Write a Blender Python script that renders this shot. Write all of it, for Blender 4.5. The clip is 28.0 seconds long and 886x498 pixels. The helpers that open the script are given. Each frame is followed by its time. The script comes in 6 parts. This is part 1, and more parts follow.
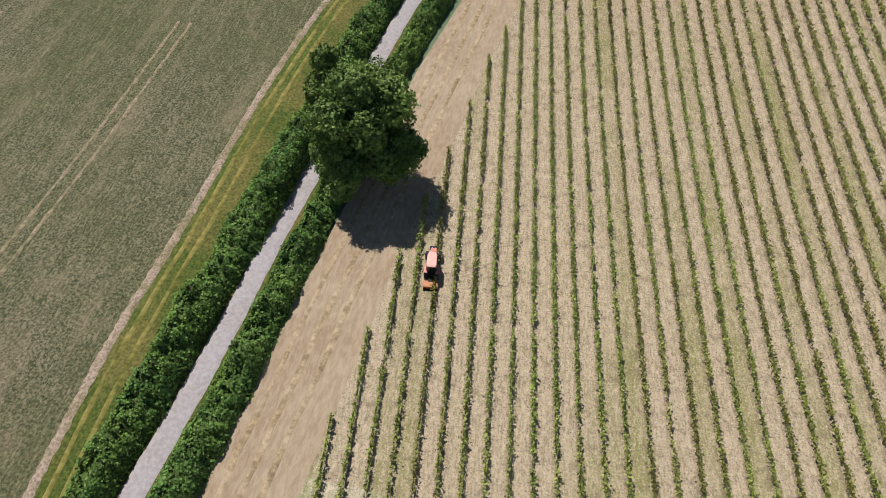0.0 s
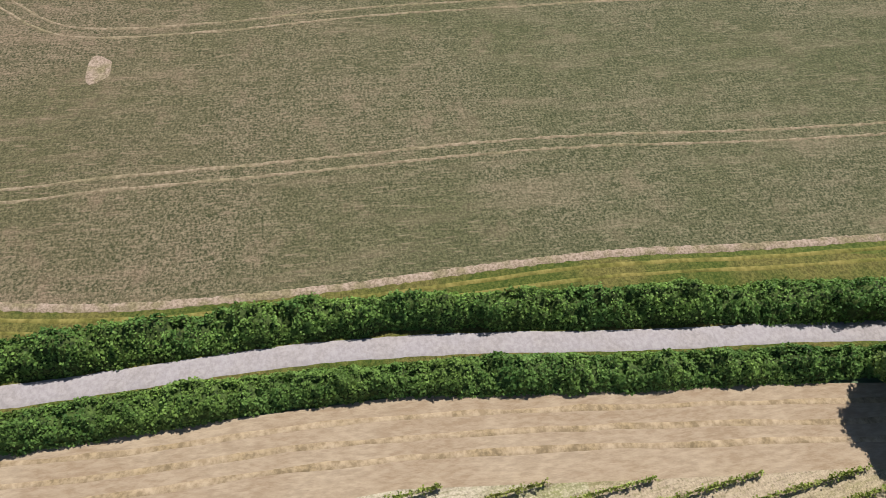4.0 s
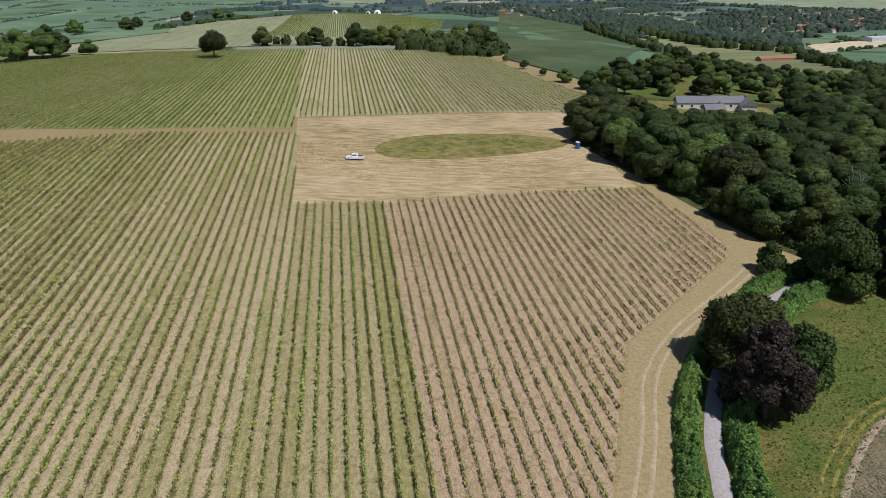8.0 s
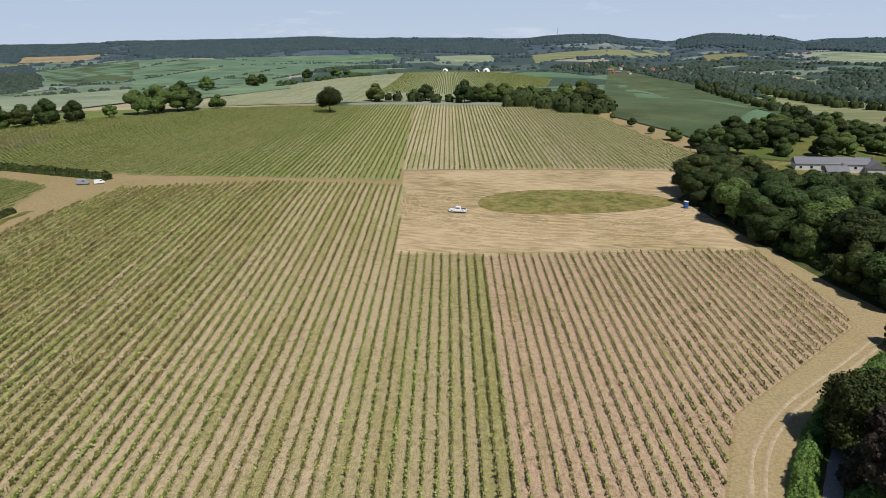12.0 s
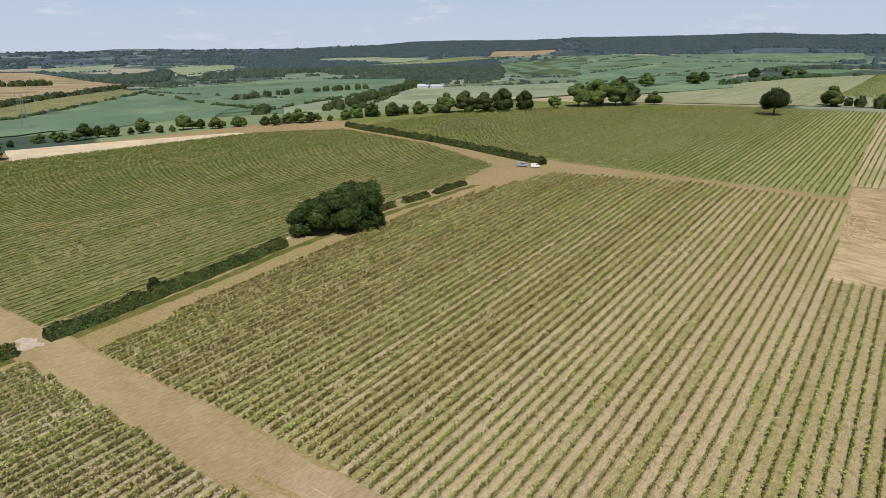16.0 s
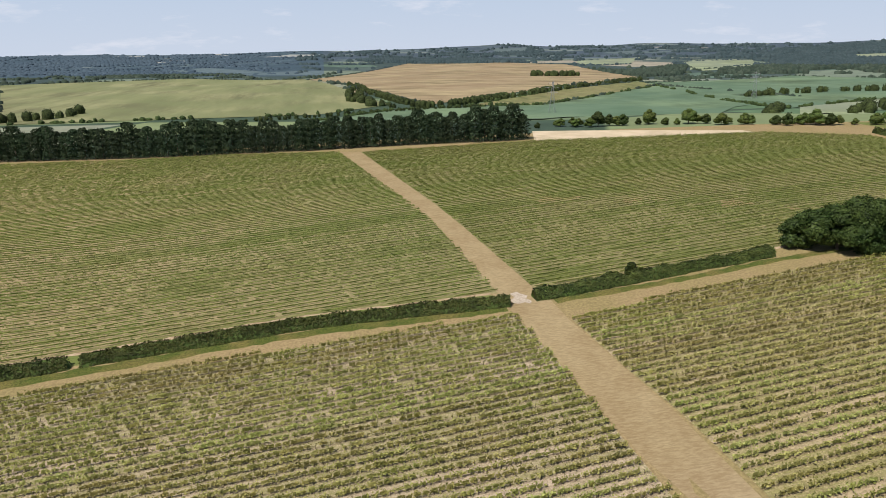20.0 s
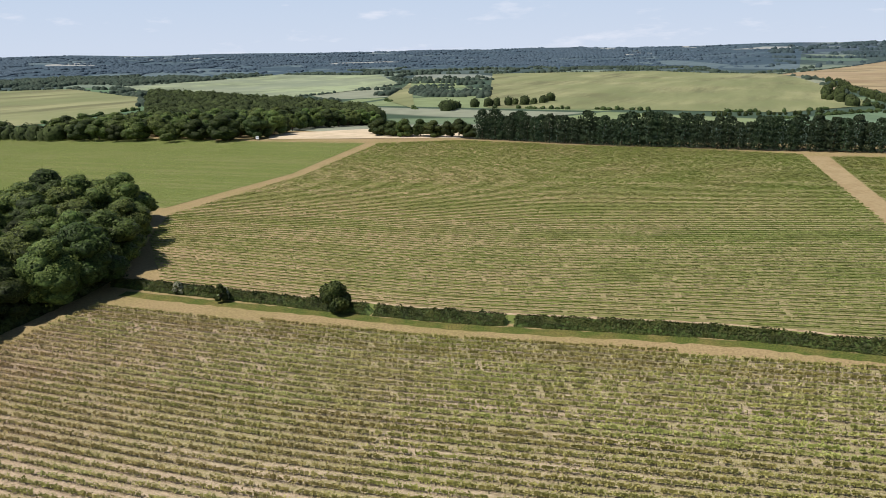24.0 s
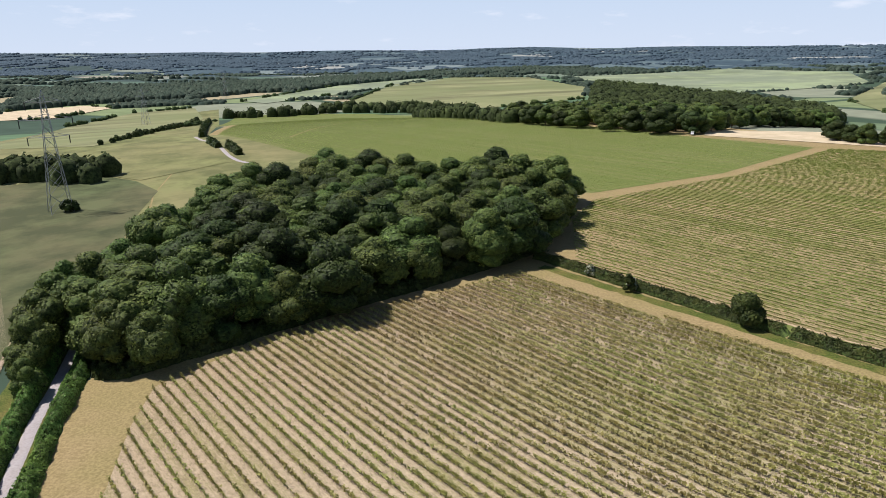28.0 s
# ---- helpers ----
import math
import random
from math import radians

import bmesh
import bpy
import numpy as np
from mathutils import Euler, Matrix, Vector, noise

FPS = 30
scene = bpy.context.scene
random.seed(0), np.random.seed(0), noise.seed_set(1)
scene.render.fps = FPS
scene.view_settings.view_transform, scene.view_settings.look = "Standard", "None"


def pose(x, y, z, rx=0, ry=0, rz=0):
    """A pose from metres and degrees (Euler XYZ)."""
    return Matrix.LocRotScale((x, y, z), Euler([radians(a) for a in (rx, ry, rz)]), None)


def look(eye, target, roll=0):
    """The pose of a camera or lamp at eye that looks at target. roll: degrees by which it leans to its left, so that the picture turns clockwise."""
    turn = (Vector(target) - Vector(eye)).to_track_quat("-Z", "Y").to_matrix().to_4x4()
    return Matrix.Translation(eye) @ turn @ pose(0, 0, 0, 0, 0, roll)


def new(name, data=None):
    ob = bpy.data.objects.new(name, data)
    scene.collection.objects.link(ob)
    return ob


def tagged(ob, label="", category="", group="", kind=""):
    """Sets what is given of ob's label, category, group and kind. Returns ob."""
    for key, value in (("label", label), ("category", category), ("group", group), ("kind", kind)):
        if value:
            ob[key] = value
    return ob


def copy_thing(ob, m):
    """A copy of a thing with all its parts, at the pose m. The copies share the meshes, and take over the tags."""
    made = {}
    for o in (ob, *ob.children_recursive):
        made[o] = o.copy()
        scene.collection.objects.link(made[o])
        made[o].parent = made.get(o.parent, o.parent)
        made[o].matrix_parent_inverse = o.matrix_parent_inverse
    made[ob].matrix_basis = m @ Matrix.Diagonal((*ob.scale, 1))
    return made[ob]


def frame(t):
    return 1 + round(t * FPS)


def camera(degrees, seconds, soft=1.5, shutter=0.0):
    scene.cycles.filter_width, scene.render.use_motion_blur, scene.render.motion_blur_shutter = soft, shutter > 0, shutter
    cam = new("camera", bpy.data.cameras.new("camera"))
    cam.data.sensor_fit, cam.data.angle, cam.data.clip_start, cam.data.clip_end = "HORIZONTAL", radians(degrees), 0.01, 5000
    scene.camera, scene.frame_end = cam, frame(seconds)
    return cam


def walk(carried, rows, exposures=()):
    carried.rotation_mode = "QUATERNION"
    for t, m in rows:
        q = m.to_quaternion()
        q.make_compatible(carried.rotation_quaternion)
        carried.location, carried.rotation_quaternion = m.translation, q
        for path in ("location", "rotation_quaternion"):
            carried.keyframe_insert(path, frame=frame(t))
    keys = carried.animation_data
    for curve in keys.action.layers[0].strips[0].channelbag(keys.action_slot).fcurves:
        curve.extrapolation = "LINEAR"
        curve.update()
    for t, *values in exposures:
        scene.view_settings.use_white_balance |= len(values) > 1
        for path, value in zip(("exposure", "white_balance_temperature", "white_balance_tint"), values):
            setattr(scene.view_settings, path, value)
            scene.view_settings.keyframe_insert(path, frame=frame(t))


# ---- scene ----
cam = camera(64.11, 28.0, soft=0.85)
HOVER = (0.0, 0.0, 57.0)
TURNS = (
    (0.0, -167.78, -56.84, 0.05),
    (0.5, -168.48, -56.85, 0.08),
    (1.0, -161.82, -56.82, 0.09),
    (1.5, -153.61, -56.80, 0.27),
    (2.0, -152.93, -56.81, 0.24),
    (2.5, -146.29, -56.85, 0.08),
    (4.5, -77.99, -56.34, -1.28),
    (5.0, -60.02, -56.26, -1.40),
    (5.5, -42.94, -56.18, -1.58),
    (6.0, -26.70, -56.05, -1.45),
    (6.5, -12.79, -55.86, -1.32),
    (7.0, -1.09, -47.76, -1.07),
    (7.5, 0.07, -34.39, -0.83),
    (8.0, -0.14, -20.55, -0.68),
    (8.5, -0.26, -11.55, -0.81),
    (9.0, -0.29, -11.39, -0.83),
    (9.5, -0.30, -11.51, -0.85),
    (10.0, -0.28, -15.22, -0.88),
    (10.5, -0.28, -16.25, -0.86),
    (11.0, 0.00, -16.25, -0.91),
    (11.5, 3.89, -16.17, -0.94),
    (12.0, 8.28, -16.11, -0.86),
    (12.5, 12.49, -16.05, -0.79),
    (14.5, 25.38, -16.03, -0.60),
    (15.0, 30.77, -16.02, -0.51),
    (15.5, 36.40, -16.01, -0.50),
    (16.0, 41.91, -15.98, -0.46),
    (16.5, 46.82, -16.00, -0.51),
    (17.0, 51.57, -16.00, -0.49),
    (17.5, 56.38, -16.01, -0.49),
    (18.0, 61.43, -16.01, -0.54),
    (18.5, 66.70, -16.00, -0.50),
    (19.0, 71.69, -16.02, -0.54),
    (19.5, 76.34, -16.05, -0.44),
    (20.0, 80.85, -16.10, -0.50),
    (20.5, 85.24, -16.14, -0.50),
    (21.0, 89.62, -16.18, -0.56),
    (21.5, 94.06, -16.23, -0.61),
    (23.5, 111.88, -16.27, -0.96),
    (24.0, 116.28, -16.24, -0.96),
    (24.5, 120.67, -16.23, -0.97),
    (25.0, 125.07, -16.22, -0.96),
    (25.5, 129.42, -16.22, -0.91),
    (26.0, 133.58, -16.20, -0.97),
    (26.5, 137.75, -16.20, -1.03),
    (27.0, 142.13, -16.22, -0.94),
    (27.5, 146.54, -16.20, -1.10),
    (28.0, 150.25, -16.25, -0.91)
)
EXPOSURES = ((0.0, -0.05, 6400, 11), (2.5, 0.0, 6400, 11), (5.0, 0.13, 6500, 10), (6.0, 0.06, 6500, 10), (7.0, -0.12, 6350, 10), (8.0, -0.2, 6100, 10), (11.0, -0.1, 6250, 11), (15.0, -0.08, 6500, 12), (17.0, -0.03, 6550, 12), (20.0, 0.05, 6600, 13), (24.0, 0.14, 6550, 13), (28.0, 0.24, 6450, 13))
walk(cam, [(t, pose(*HOVER, 90 + pitch, 0, yaw) @ pose(0, 0, 0, 0, 0, roll)) for t, yaw, pitch, roll in TURNS], EXPOSURES)

# ---- light ----
SUN_EL, SUN_AZ = 57.0, 137.0
world = bpy.data.worlds.new("sky")
scene.world = world
world.use_nodes = True
sky = world.node_tree.nodes.new("ShaderNodeTexSky")
sky.sky_type = "NISHITA"
sky.sun_disc = False
sky.sun_elevation, sky.sun_rotation = radians(SUN_EL), radians(SUN_AZ)
sky.air_density, sky.dust_density, sky.ozone_density = 1.0, 0.3, 1.0
backing = world.node_tree.nodes["Background"]
backing.inputs["Strength"].default_value = 0.043


def sky_node(kind, **values):
    n = world.node_tree.nodes.new(kind)
    for k, v in values.items():
        n.inputs[k].default_value = v
    return n


wire = world.node_tree.links.new
tint = sky_node("ShaderNodeMix")
tint.data_type, tint.blend_type = "RGBA", "MULTIPLY"
tint.inputs[0].default_value, tint.inputs[7].default_value = 1.0, (0.86, 1.0, 1.18, 1)
wire(sky.outputs[0], tint.inputs[6])
# summer haze low over the horizon, and a few thin fair-weather clouds
way = sky_node("ShaderNodeTexCoord")
split = sky_node("ShaderNodeSeparateXYZ")
wire(way.outputs["Generated"], split.inputs[0])
low = sky_node("ShaderNodeMapRange")
for k, v in enumerate((0.12, 0.5, 1.0, 0.0)):
    low.inputs[k + 1].default_value = v
wire(split.outputs[2], low.inputs[0])
haze = sky_node("ShaderNodeMix")
haze.data_type = "RGBA"
pale = sky_node("ShaderNodeMix")
pale.data_type = "RGBA"
pale.inputs[6].default_value, pale.inputs[7].default_value = (10.4, 13.4, 17.2, 1), (12.8, 14.9, 17.8, 1)
near = sky_node("ShaderNodeMapRange")
for k, v in enumerate((0.0, 0.11, 1.0, 0.0)):
    near.inputs[k + 1].default_value = v
wire(split.outputs[2], near.inputs[0])
wire(near.outputs[0], pale.inputs[0])
wire(pale.outputs[2], haze.inputs[7])
wire(low.outputs[0], haze.inputs[0])
wire(tint.outputs[2], haze.inputs[6])
flat = sky_node("ShaderNodeMapping")
flat.inputs["Scale"].default_value = (4.5, 4.5, 20.0)
wire(way.outputs["Generated"], flat.inputs["Vector"])
puffs = sky_node("ShaderNodeTexNoise", Scale=2.2, Detail=6, Roughness=0.6)
wire(flat.outputs[0], puffs.inputs["Vector"])
puff = sky_node("ShaderNodeMapRange")
for k, v in enumerate((0.58, 0.72, 0.0, 0.6)):
    puff.inputs[k + 1].default_value = v
wire(puffs.outputs[0], puff.inputs[0])
cloud = sky_node("ShaderNodeMix")
cloud.data_type = "RGBA"
cloud.inputs[7].default_value = (17.0, 18.0, 20.0, 1)
wire(puff.outputs[0], cloud.inputs[0])
wire(haze.outputs[2], cloud.inputs[6])
wire(cloud.outputs[2], backing.inputs["Color"])
sun = new("sun", bpy.data.lights.new("sun", "SUN"))
sun.data.energy, sun.data.angle, sun.data.color = 5.0, radians(0.53), (1.0, 0.955, 0.905)
TO_SUN = Vector((math.sin(radians(SUN_AZ)) * math.cos(radians(SUN_EL)), math.cos(radians(SUN_AZ)) * math.cos(radians(SUN_EL)), math.sin(radians(SUN_EL))))
sun.matrix_world = look(TO_SUN * 100, (0, 0, 0))

# ---- the lie of the land ----
EYE = 57.0
def smooth(a, b, v):
    u = min(1.0, max(0.0, (v - a) / (b - a)))
    return u * u * (3 - 2 * u)
CREST = ((-180, 520), (-150, 480), (-110, 420), (-60, 330), (-25, 360), (-10, 640), (0, 1150), (14, 1300), (24, 800), (34, 600), (45, 480), (55, 450), (80, 400), (110, 420), (150, 520), (180, 520))
RIM = ((-180, 24), (-60, 40), (-31, 42), (-29, 38), (-25, 49), (-20, 59), (-18, 42), (-16, 71), (-12, 80), (-9, 42), (-7, 60), (-4, 96), (-1, 100), (2, 83), (7, 89), (14, 87), (19, 98), (24, 97), (31, 92), (36, 76), (42, 78), (49, 60), (54, 42), (59, 47), (65, 50), (68, 36), (72, 32), (76, 45), (79, 33), (83, 25), (89, 19), (97, 9), (111, 7), (128, 3), (136, 7), (143, 16), (149, 5), (162, 8), (170, 23), (180, 24))
def along(table, a):
    for (a0, v0), (a1, v1) in zip(table, table[1:]):
        if a <= a1:
            k = (a - a0) / (a1 - a0)
            k = k * k * (3 - 2 * k)
            return v0 + (v1 - v0) * k
    return table[-1][1]
def ground(x, y):
    """Height of the land: a tilted shoulder that rises to the north and west, falls to valleys and climbs to far hills."""
    r = math.hypot(x, y)
    rs = r if r < 220 else 220 + 0.35 * (min(r, 500) - 220)
    k = rs / r if r else 0
    north = y * k if y * k > -45 else -45 - 25 * math.tanh((-45 - y * k) / 25)
    z = -3.25 + 0.0569 * north - 0.0458 * x * k
    if r > 300:
        a = math.degrees(math.atan2(-x, y))
        rc = along(CREST, a)
        s = smooth(rc - 60, rc + 520, r)
        z += (-36.0 - z) * s
        if r > 1000:
            z += (along(RIM, a) + 36) * ((r - 1000) / 3700) ** 1.7
            z += s * smooth(1000, 2000, r) * 7 * math.sin(x / 310 + 1.3 * math.sin(y / 420)) * math.cos(y / 370)
    return z


def on_ground(x, y, lift=0.0):
    return (x, y, ground(x, y) + lift)


from mathutils.geometry import tessellate_polygon


# ---- materials ----
def material(name, low, high, scale=1.0, third=None, large=0.03, rough=0.95, bump=0.3, spots=None, island=0.0, stretch=(1, 1, 1), spin=0.0, translucent=0.0, deep=0.62):
    """Two-scale noise colour: low and high mix at a fine scale, third comes in patches at a large scale."""
    m = bpy.data.materials.new(name)
    m.use_nodes = True
    nt = m.node_tree
    N, L = nt.nodes.new, nt.links.new
    bsdf = nt.nodes["Principled BSDF"]
    bsdf.inputs["Roughness"].default_value = rough
    bsdf.inputs["Specular IOR Level"].default_value = 0.15
    tc = N("ShaderNodeTexCoord")
    mp = N("ShaderNodeMapping")
    mp.inputs["Scale"].default_value = stretch
    mp.inputs["Rotation"].default_value = (0, 0, spin)
    L(tc.outputs["Object"], mp.inputs["Vector"])
    fine = N("ShaderNodeTexNoise")
    fine.inputs["Scale"].default_value, fine.inputs["Detail"].default_value, fine.inputs["Roughness"].default_value = scale, 6, 0.65
    L(mp.outputs[0], fine.inputs["Vector"])
    ramp = N("ShaderNodeValToRGB")
    ramp.color_ramp.elements[0].position, ramp.color_ramp.elements[0].color = 0.39, (*low, 1)
    ramp.color_ramp.elements[1].position, ramp.color_ramp.elements[1].color = 0.61, (*high, 1)
    L(fine.outputs[0], ramp.inputs[0])
    colour = ramp.outputs[0]

    def mix(a, b, fac, kind="MIX"):
        x = N("ShaderNodeMix")
        x.data_type, x.blend_type = "RGBA", kind
        for sock, v in ((x.inputs[6], a), (x.inputs[7], b), (x.inputs[0], fac)):
            if isinstance(v, (tuple, float, int)):
                sock.default_value = (*v, 1) if isinstance(v, tuple) else v
            else:
                L(v, sock)
        return x.outputs[2]

    if third:
        broad = N("ShaderNodeTexNoise")
        broad.inputs["Scale"].default_value, broad.inputs["Detail"].default_value = large, 5
        L(tc.outputs["Object"], broad.inputs["Vector"])
        r2 = N("ShaderNodeMapRange")
        r2.inputs[1].default_value, r2.inputs[2].default_value = 0.42, 0.62
        L(broad.outputs[0], r2.inputs[0])
        mul = N("ShaderNodeMath")
        mul.operation = "MULTIPLY"
        mul.inputs[1].default_value = 0.85
        L(r2.outputs[0], mul.inputs[0])
        r5 = N("ShaderNodeValToRGB")
        r5.color_ramp.elements[0].position, r5.color_ramp.elements[0].color = 0.39, (*[c * deep for c in third], 1)
        r5.color_ramp.elements[1].position, r5.color_ramp.elements[1].color = 0.61, (*[c * (1.86 - 0.87 * deep) for c in third], 1)
        L(fine.outputs[0], r5.inputs[0])
        colour = mix(colour, r5.outputs[0], mul.outputs[0])
    if spots:
        dots = N("ShaderNodeTexVoronoi")
        dots.inputs["Scale"].default_value = spots[1]
        L(mp.outputs[0], dots.inputs["Vector"])
        r3 = N("ShaderNodeMapRange")
        r3.inputs[1].default_value, r3.inputs[2].default_value, r3.inputs[3].default_value, r3.inputs[4].default_value = 0.1, 0.45, spots[2], 0.0
        L(dots.outputs["Distance"], r3.inputs[0])
        colour = mix(colour, spots[0], r3.outputs[0])
    if island:
        geo, info = N("ShaderNodeNewGeometry"), N("ShaderNodeObjectInfo")
        add = N("ShaderNodeMath")
        add.operation = "ADD"
        L(geo.outputs["Random Per Island"], add.inputs[0])
        L(info.outputs["Random"], add.inputs[1])
        r4 = N("ShaderNodeMapRange")
        r4.inputs[2].default_value, r4.inputs[3].default_value, r4.inputs[4].default_value = 2.0, 1 - island, 1 + island
        L(add.outputs[0], r4.inputs[0])
        hsv = N("ShaderNodeHueSaturation")
        L(r4.outputs[0], hsv.inputs["Value"])
        hue = N("ShaderNodeMapRange")
        hue.inputs[3].default_value, hue.inputs[4].default_value = 0.485, 0.515
        L(info.outputs["Random"], hue.inputs[0])
        L(hue.outputs[0], hsv.inputs["Hue"])
        L(colour, hsv.inputs["Color"])
        colour = hsv.outputs[0]
    L(colour, bsdf.inputs["Base Color"])
    if translucent:
        back = N("ShaderNodeBsdfTranslucent")
        L(colour, back.inputs["Color"])
        both = N("ShaderNodeMixShader")
        both.inputs[0].default_value = translucent
        L(bsdf.outputs[0], both.inputs[1])
        L(back.outputs[0], both.inputs[2])
        L(both.outputs[0], nt.nodes["Material Output"].inputs["Surface"])
    if bump:
        b = N("ShaderNodeBump")
        b.inputs["Strength"].default_value, b.inputs["Distance"].default_value = bump, 0.15
        L(fine.outputs[0], b.inputs["Height"])
        L(b.outputs[0], bsdf.inputs["Normal"])
    return m


def plain(name, colour, rough=0.5, metal=0.0):
    m = bpy.data.materials.new(name)
    m.use_nodes = True
    b = m.node_tree.nodes["Principled BSDF"]
    n = m.node_tree.nodes.new("ShaderNodeTexNoise")
    n.inputs["Scale"].default_value, n.inputs["Detail"].default_value = 3.0, 5
    r = m.node_tree.nodes.new("ShaderNodeValToRGB")
    r.color_ramp.elements[0].position, r.color_ramp.elements[0].color = 0.3, (*[c * 0.82 for c in colour], 1)
    r.color_ramp.elements[1].position, r.color_ramp.elements[1].color = 0.7, (*colour, 1)
    m.node_tree.links.new(n.outputs[0], r.inputs[0])
    m.node_tree.links.new(r.outputs[0], b.inputs["Base Color"])
    b.inputs["Roughness"].default_value, b.inputs["Metallic"].default_value = rough, metal
    return m


ROW_TURN, ROW_GAP, ROW_SHIFT = radians(7.6), 2.0, -0.22
ROW_WAY = (-math.sin(ROW_TURN), math.cos(ROW_TURN))
ROW_SIDE = (math.cos(ROW_TURN), math.sin(ROW_TURN))


def alley_material(name, soil, straw, green, greenness=0.5, westward=0.0, mottle=1.0, southward=0.0):
    """Vineyard floor: a bare strip under each row, darkened for vine shade, mown straw between, green in patches, worn
    wheel lines.
    """
    m = bpy.data.materials.new(name)
    m.use_nodes = True
    nt = m.node_tree
    N, L = nt.nodes.new, nt.links.new
    bsdf = nt.nodes["Principled BSDF"]
    bsdf.inputs["Roughness"].default_value, bsdf.inputs["Specular IOR Level"].default_value = 1.0, 0.1
    tc = N("ShaderNodeTexCoord")
    turn = N("ShaderNodeMapping")
    turn.inputs["Rotation"].default_value = (0, 0, -ROW_TURN)
    L(tc.outputs["Object"], turn.inputs["Vector"])
    sep, plan = N("ShaderNodeSeparateXYZ"), N("ShaderNodeSeparateXYZ")
    L(turn.outputs[0], sep.inputs[0])
    L(tc.outputs["Object"], plan.inputs[0])

    def math_node(op, a, b=None, c=None):
        n = N("ShaderNodeMath")
        n.operation = op
        for k, v in enumerate((a, b, c)):
            if v is None:
                continue
            if isinstance(v, (int, float)):
                n.inputs[k].default_value = v
            else:
                L(v, n.inputs[k])
        return n.outputs[0]

    def noise_node(scale, detail=5, src=None):
        n = N("ShaderNodeTexNoise")
        n.inputs["Scale"].default_value, n.inputs["Detail"].default_value, n.inputs["Roughness"].default_value = scale, detail, 0.62
        L(src or tc.outputs["Object"], n.inputs["Vector"])
        return n.outputs[0]

    def ranged(v, a, b, c=0.0, d=1.0):
        n = N("ShaderNodeMapRange")
        for k, q in enumerate((a, b, c, d)):
            n.inputs[k + 1].default_value = q
        L(v, n.inputs[0])
        return n.outputs[0]

    def mix(a, b, fac):
        x = N("ShaderNodeMix")
        x.data_type = "RGBA"
        for sock, v in ((x.inputs[6], a), (x.inputs[7], b), (x.inputs[0], fac)):
            if isinstance(v, tuple):
                sock.default_value = (*v, 1)
            elif isinstance(v, float):
                sock.default_value = v
            else:
                L(v, sock)
        return x.outputs[2]

    lanes = N("ShaderNodeMapping")
    lanes.inputs["Scale"].default_value = (1.0, 0.16, 1)
    L(turn.outputs[0], lanes.inputs["Vector"])
    fine, grain, broad = noise_node(2.6, 6), noise_node(1.5, 5, lanes.outputs[0]), noise_node(0.035, 4)
    wob = math_node("MULTIPLY", math_node("SUBTRACT", noise_node(0.9), 0.5), 0.45)
    u = math_node("DIVIDE", math_node("ADD", math_node("SUBTRACT", sep.outputs[0], ROW_SHIFT), wob), ROW_GAP)
    off = math_node("MULTIPLY", math_node("ABSOLUTE", math_node("SUBTRACT", math_node("FRACT", u), 0.5)), 2.0)  # 1 under the vines, 0 in mid alley
    # bare soil strip, deep enough to paint the vines' shade as well
    strip = ranged(off, 0.62, 0.88, 0.0, 0.2 + 0.6 * mottle)
    wheel = ranged(math_node("ABSOLUTE", math_node("SUBTRACT", off, 0.42)), 0.02, 0.2, 0.35, 0.0)
    patchy = noise_node(0.16, 5, lanes.outputs[0])
    each = N("ShaderNodeTexWhiteNoise")
    each.noise_dimensions = "1D"
    L(math_node("FLOOR", u), each.inputs["W"])
    patchy = math_node("ADD", patchy, math_node("MULTIPLY", math_node("SUBTRACT", each.outputs["Value"], 0.5), 0.55))
    lush = ranged(math_node("ADD", math_node("ADD", math_node("MULTIPLY", patchy, 0.7), math_node("MULTIPLY", grain, 0.3)), math_node("ADD", math_node("MULTIPLY", broad, 0.8), ranged(plan.outputs[0], -45.0, -115.0, 0.0, westward))), 1.08 - 0.4 * greenness, 1.30 - 0.4 * greenness)
    lane = mix(straw, green, lush)
    lane = mix(lane, tuple(0.75 * a + 0.25 * b for a, b in zip(straw, soil)), wheel)
    colour = mix(lane, soil, strip)
    if southward:
        red = math_node("MULTIPLY", ranged(math_node("ADD", plan.outputs[1], math_node("MULTIPLY", broad, 60.0)), -45.0, -105.0), southward)
        colour = mix(colour, mix((0.20, 0.125, 0.075), (0.33, 0.225, 0.14), ranged(grain, 0.35, 0.65)), red)
    speck = noise_node(5.5, 3)
    colour = mix(colour, tuple(0.5 * c for c in soil), ranged(speck, 0.47, 0.30, 0.0, 0.75))
    colour = mix(colour, tuple(min(0.75, 1.45 * c) for c in straw), ranged(speck, 0.54, 0.70, 0.0, 0.7))
    colour = mix(colour, tuple(0.7 * c for c in green), ranged(fine, 0.54, 0.70, 0.0, 0.6))
    blades = N("ShaderNodeMapping")
    blades.inputs["Scale"].default_value = (5.0, 0.9, 1)
    L(turn.outputs[0], blades.inputs["Vector"])
    blade = noise_node(1.0, 4, blades.outputs[0])
    colour = mix(colour, tuple(0.6 * a + 0.2 * b for a, b in zip(green, soil)), ranged(blade, 0.5, 0.34, 0.0, 0.6))
    colour = mix(colour, tuple(min(0.7, 1.3 * c) for c in straw), ranged(blade, 0.56, 0.7, 0.0, 0.5))
    clump = noise_node(1.0, 6)
    colour = mix(colour, tuple(0.55 * c for c in soil), ranged(clump, 0.46, 0.30, 0.0, 0.65 * mottle))
    colour = mix(colour, tuple(min(0.7, 1.3 * c) for c in straw), ranged(clump, 0.55, 0.72, 0.0, 0.6 * mottle))
    L(colour, bsdf.inputs["Base Color"])
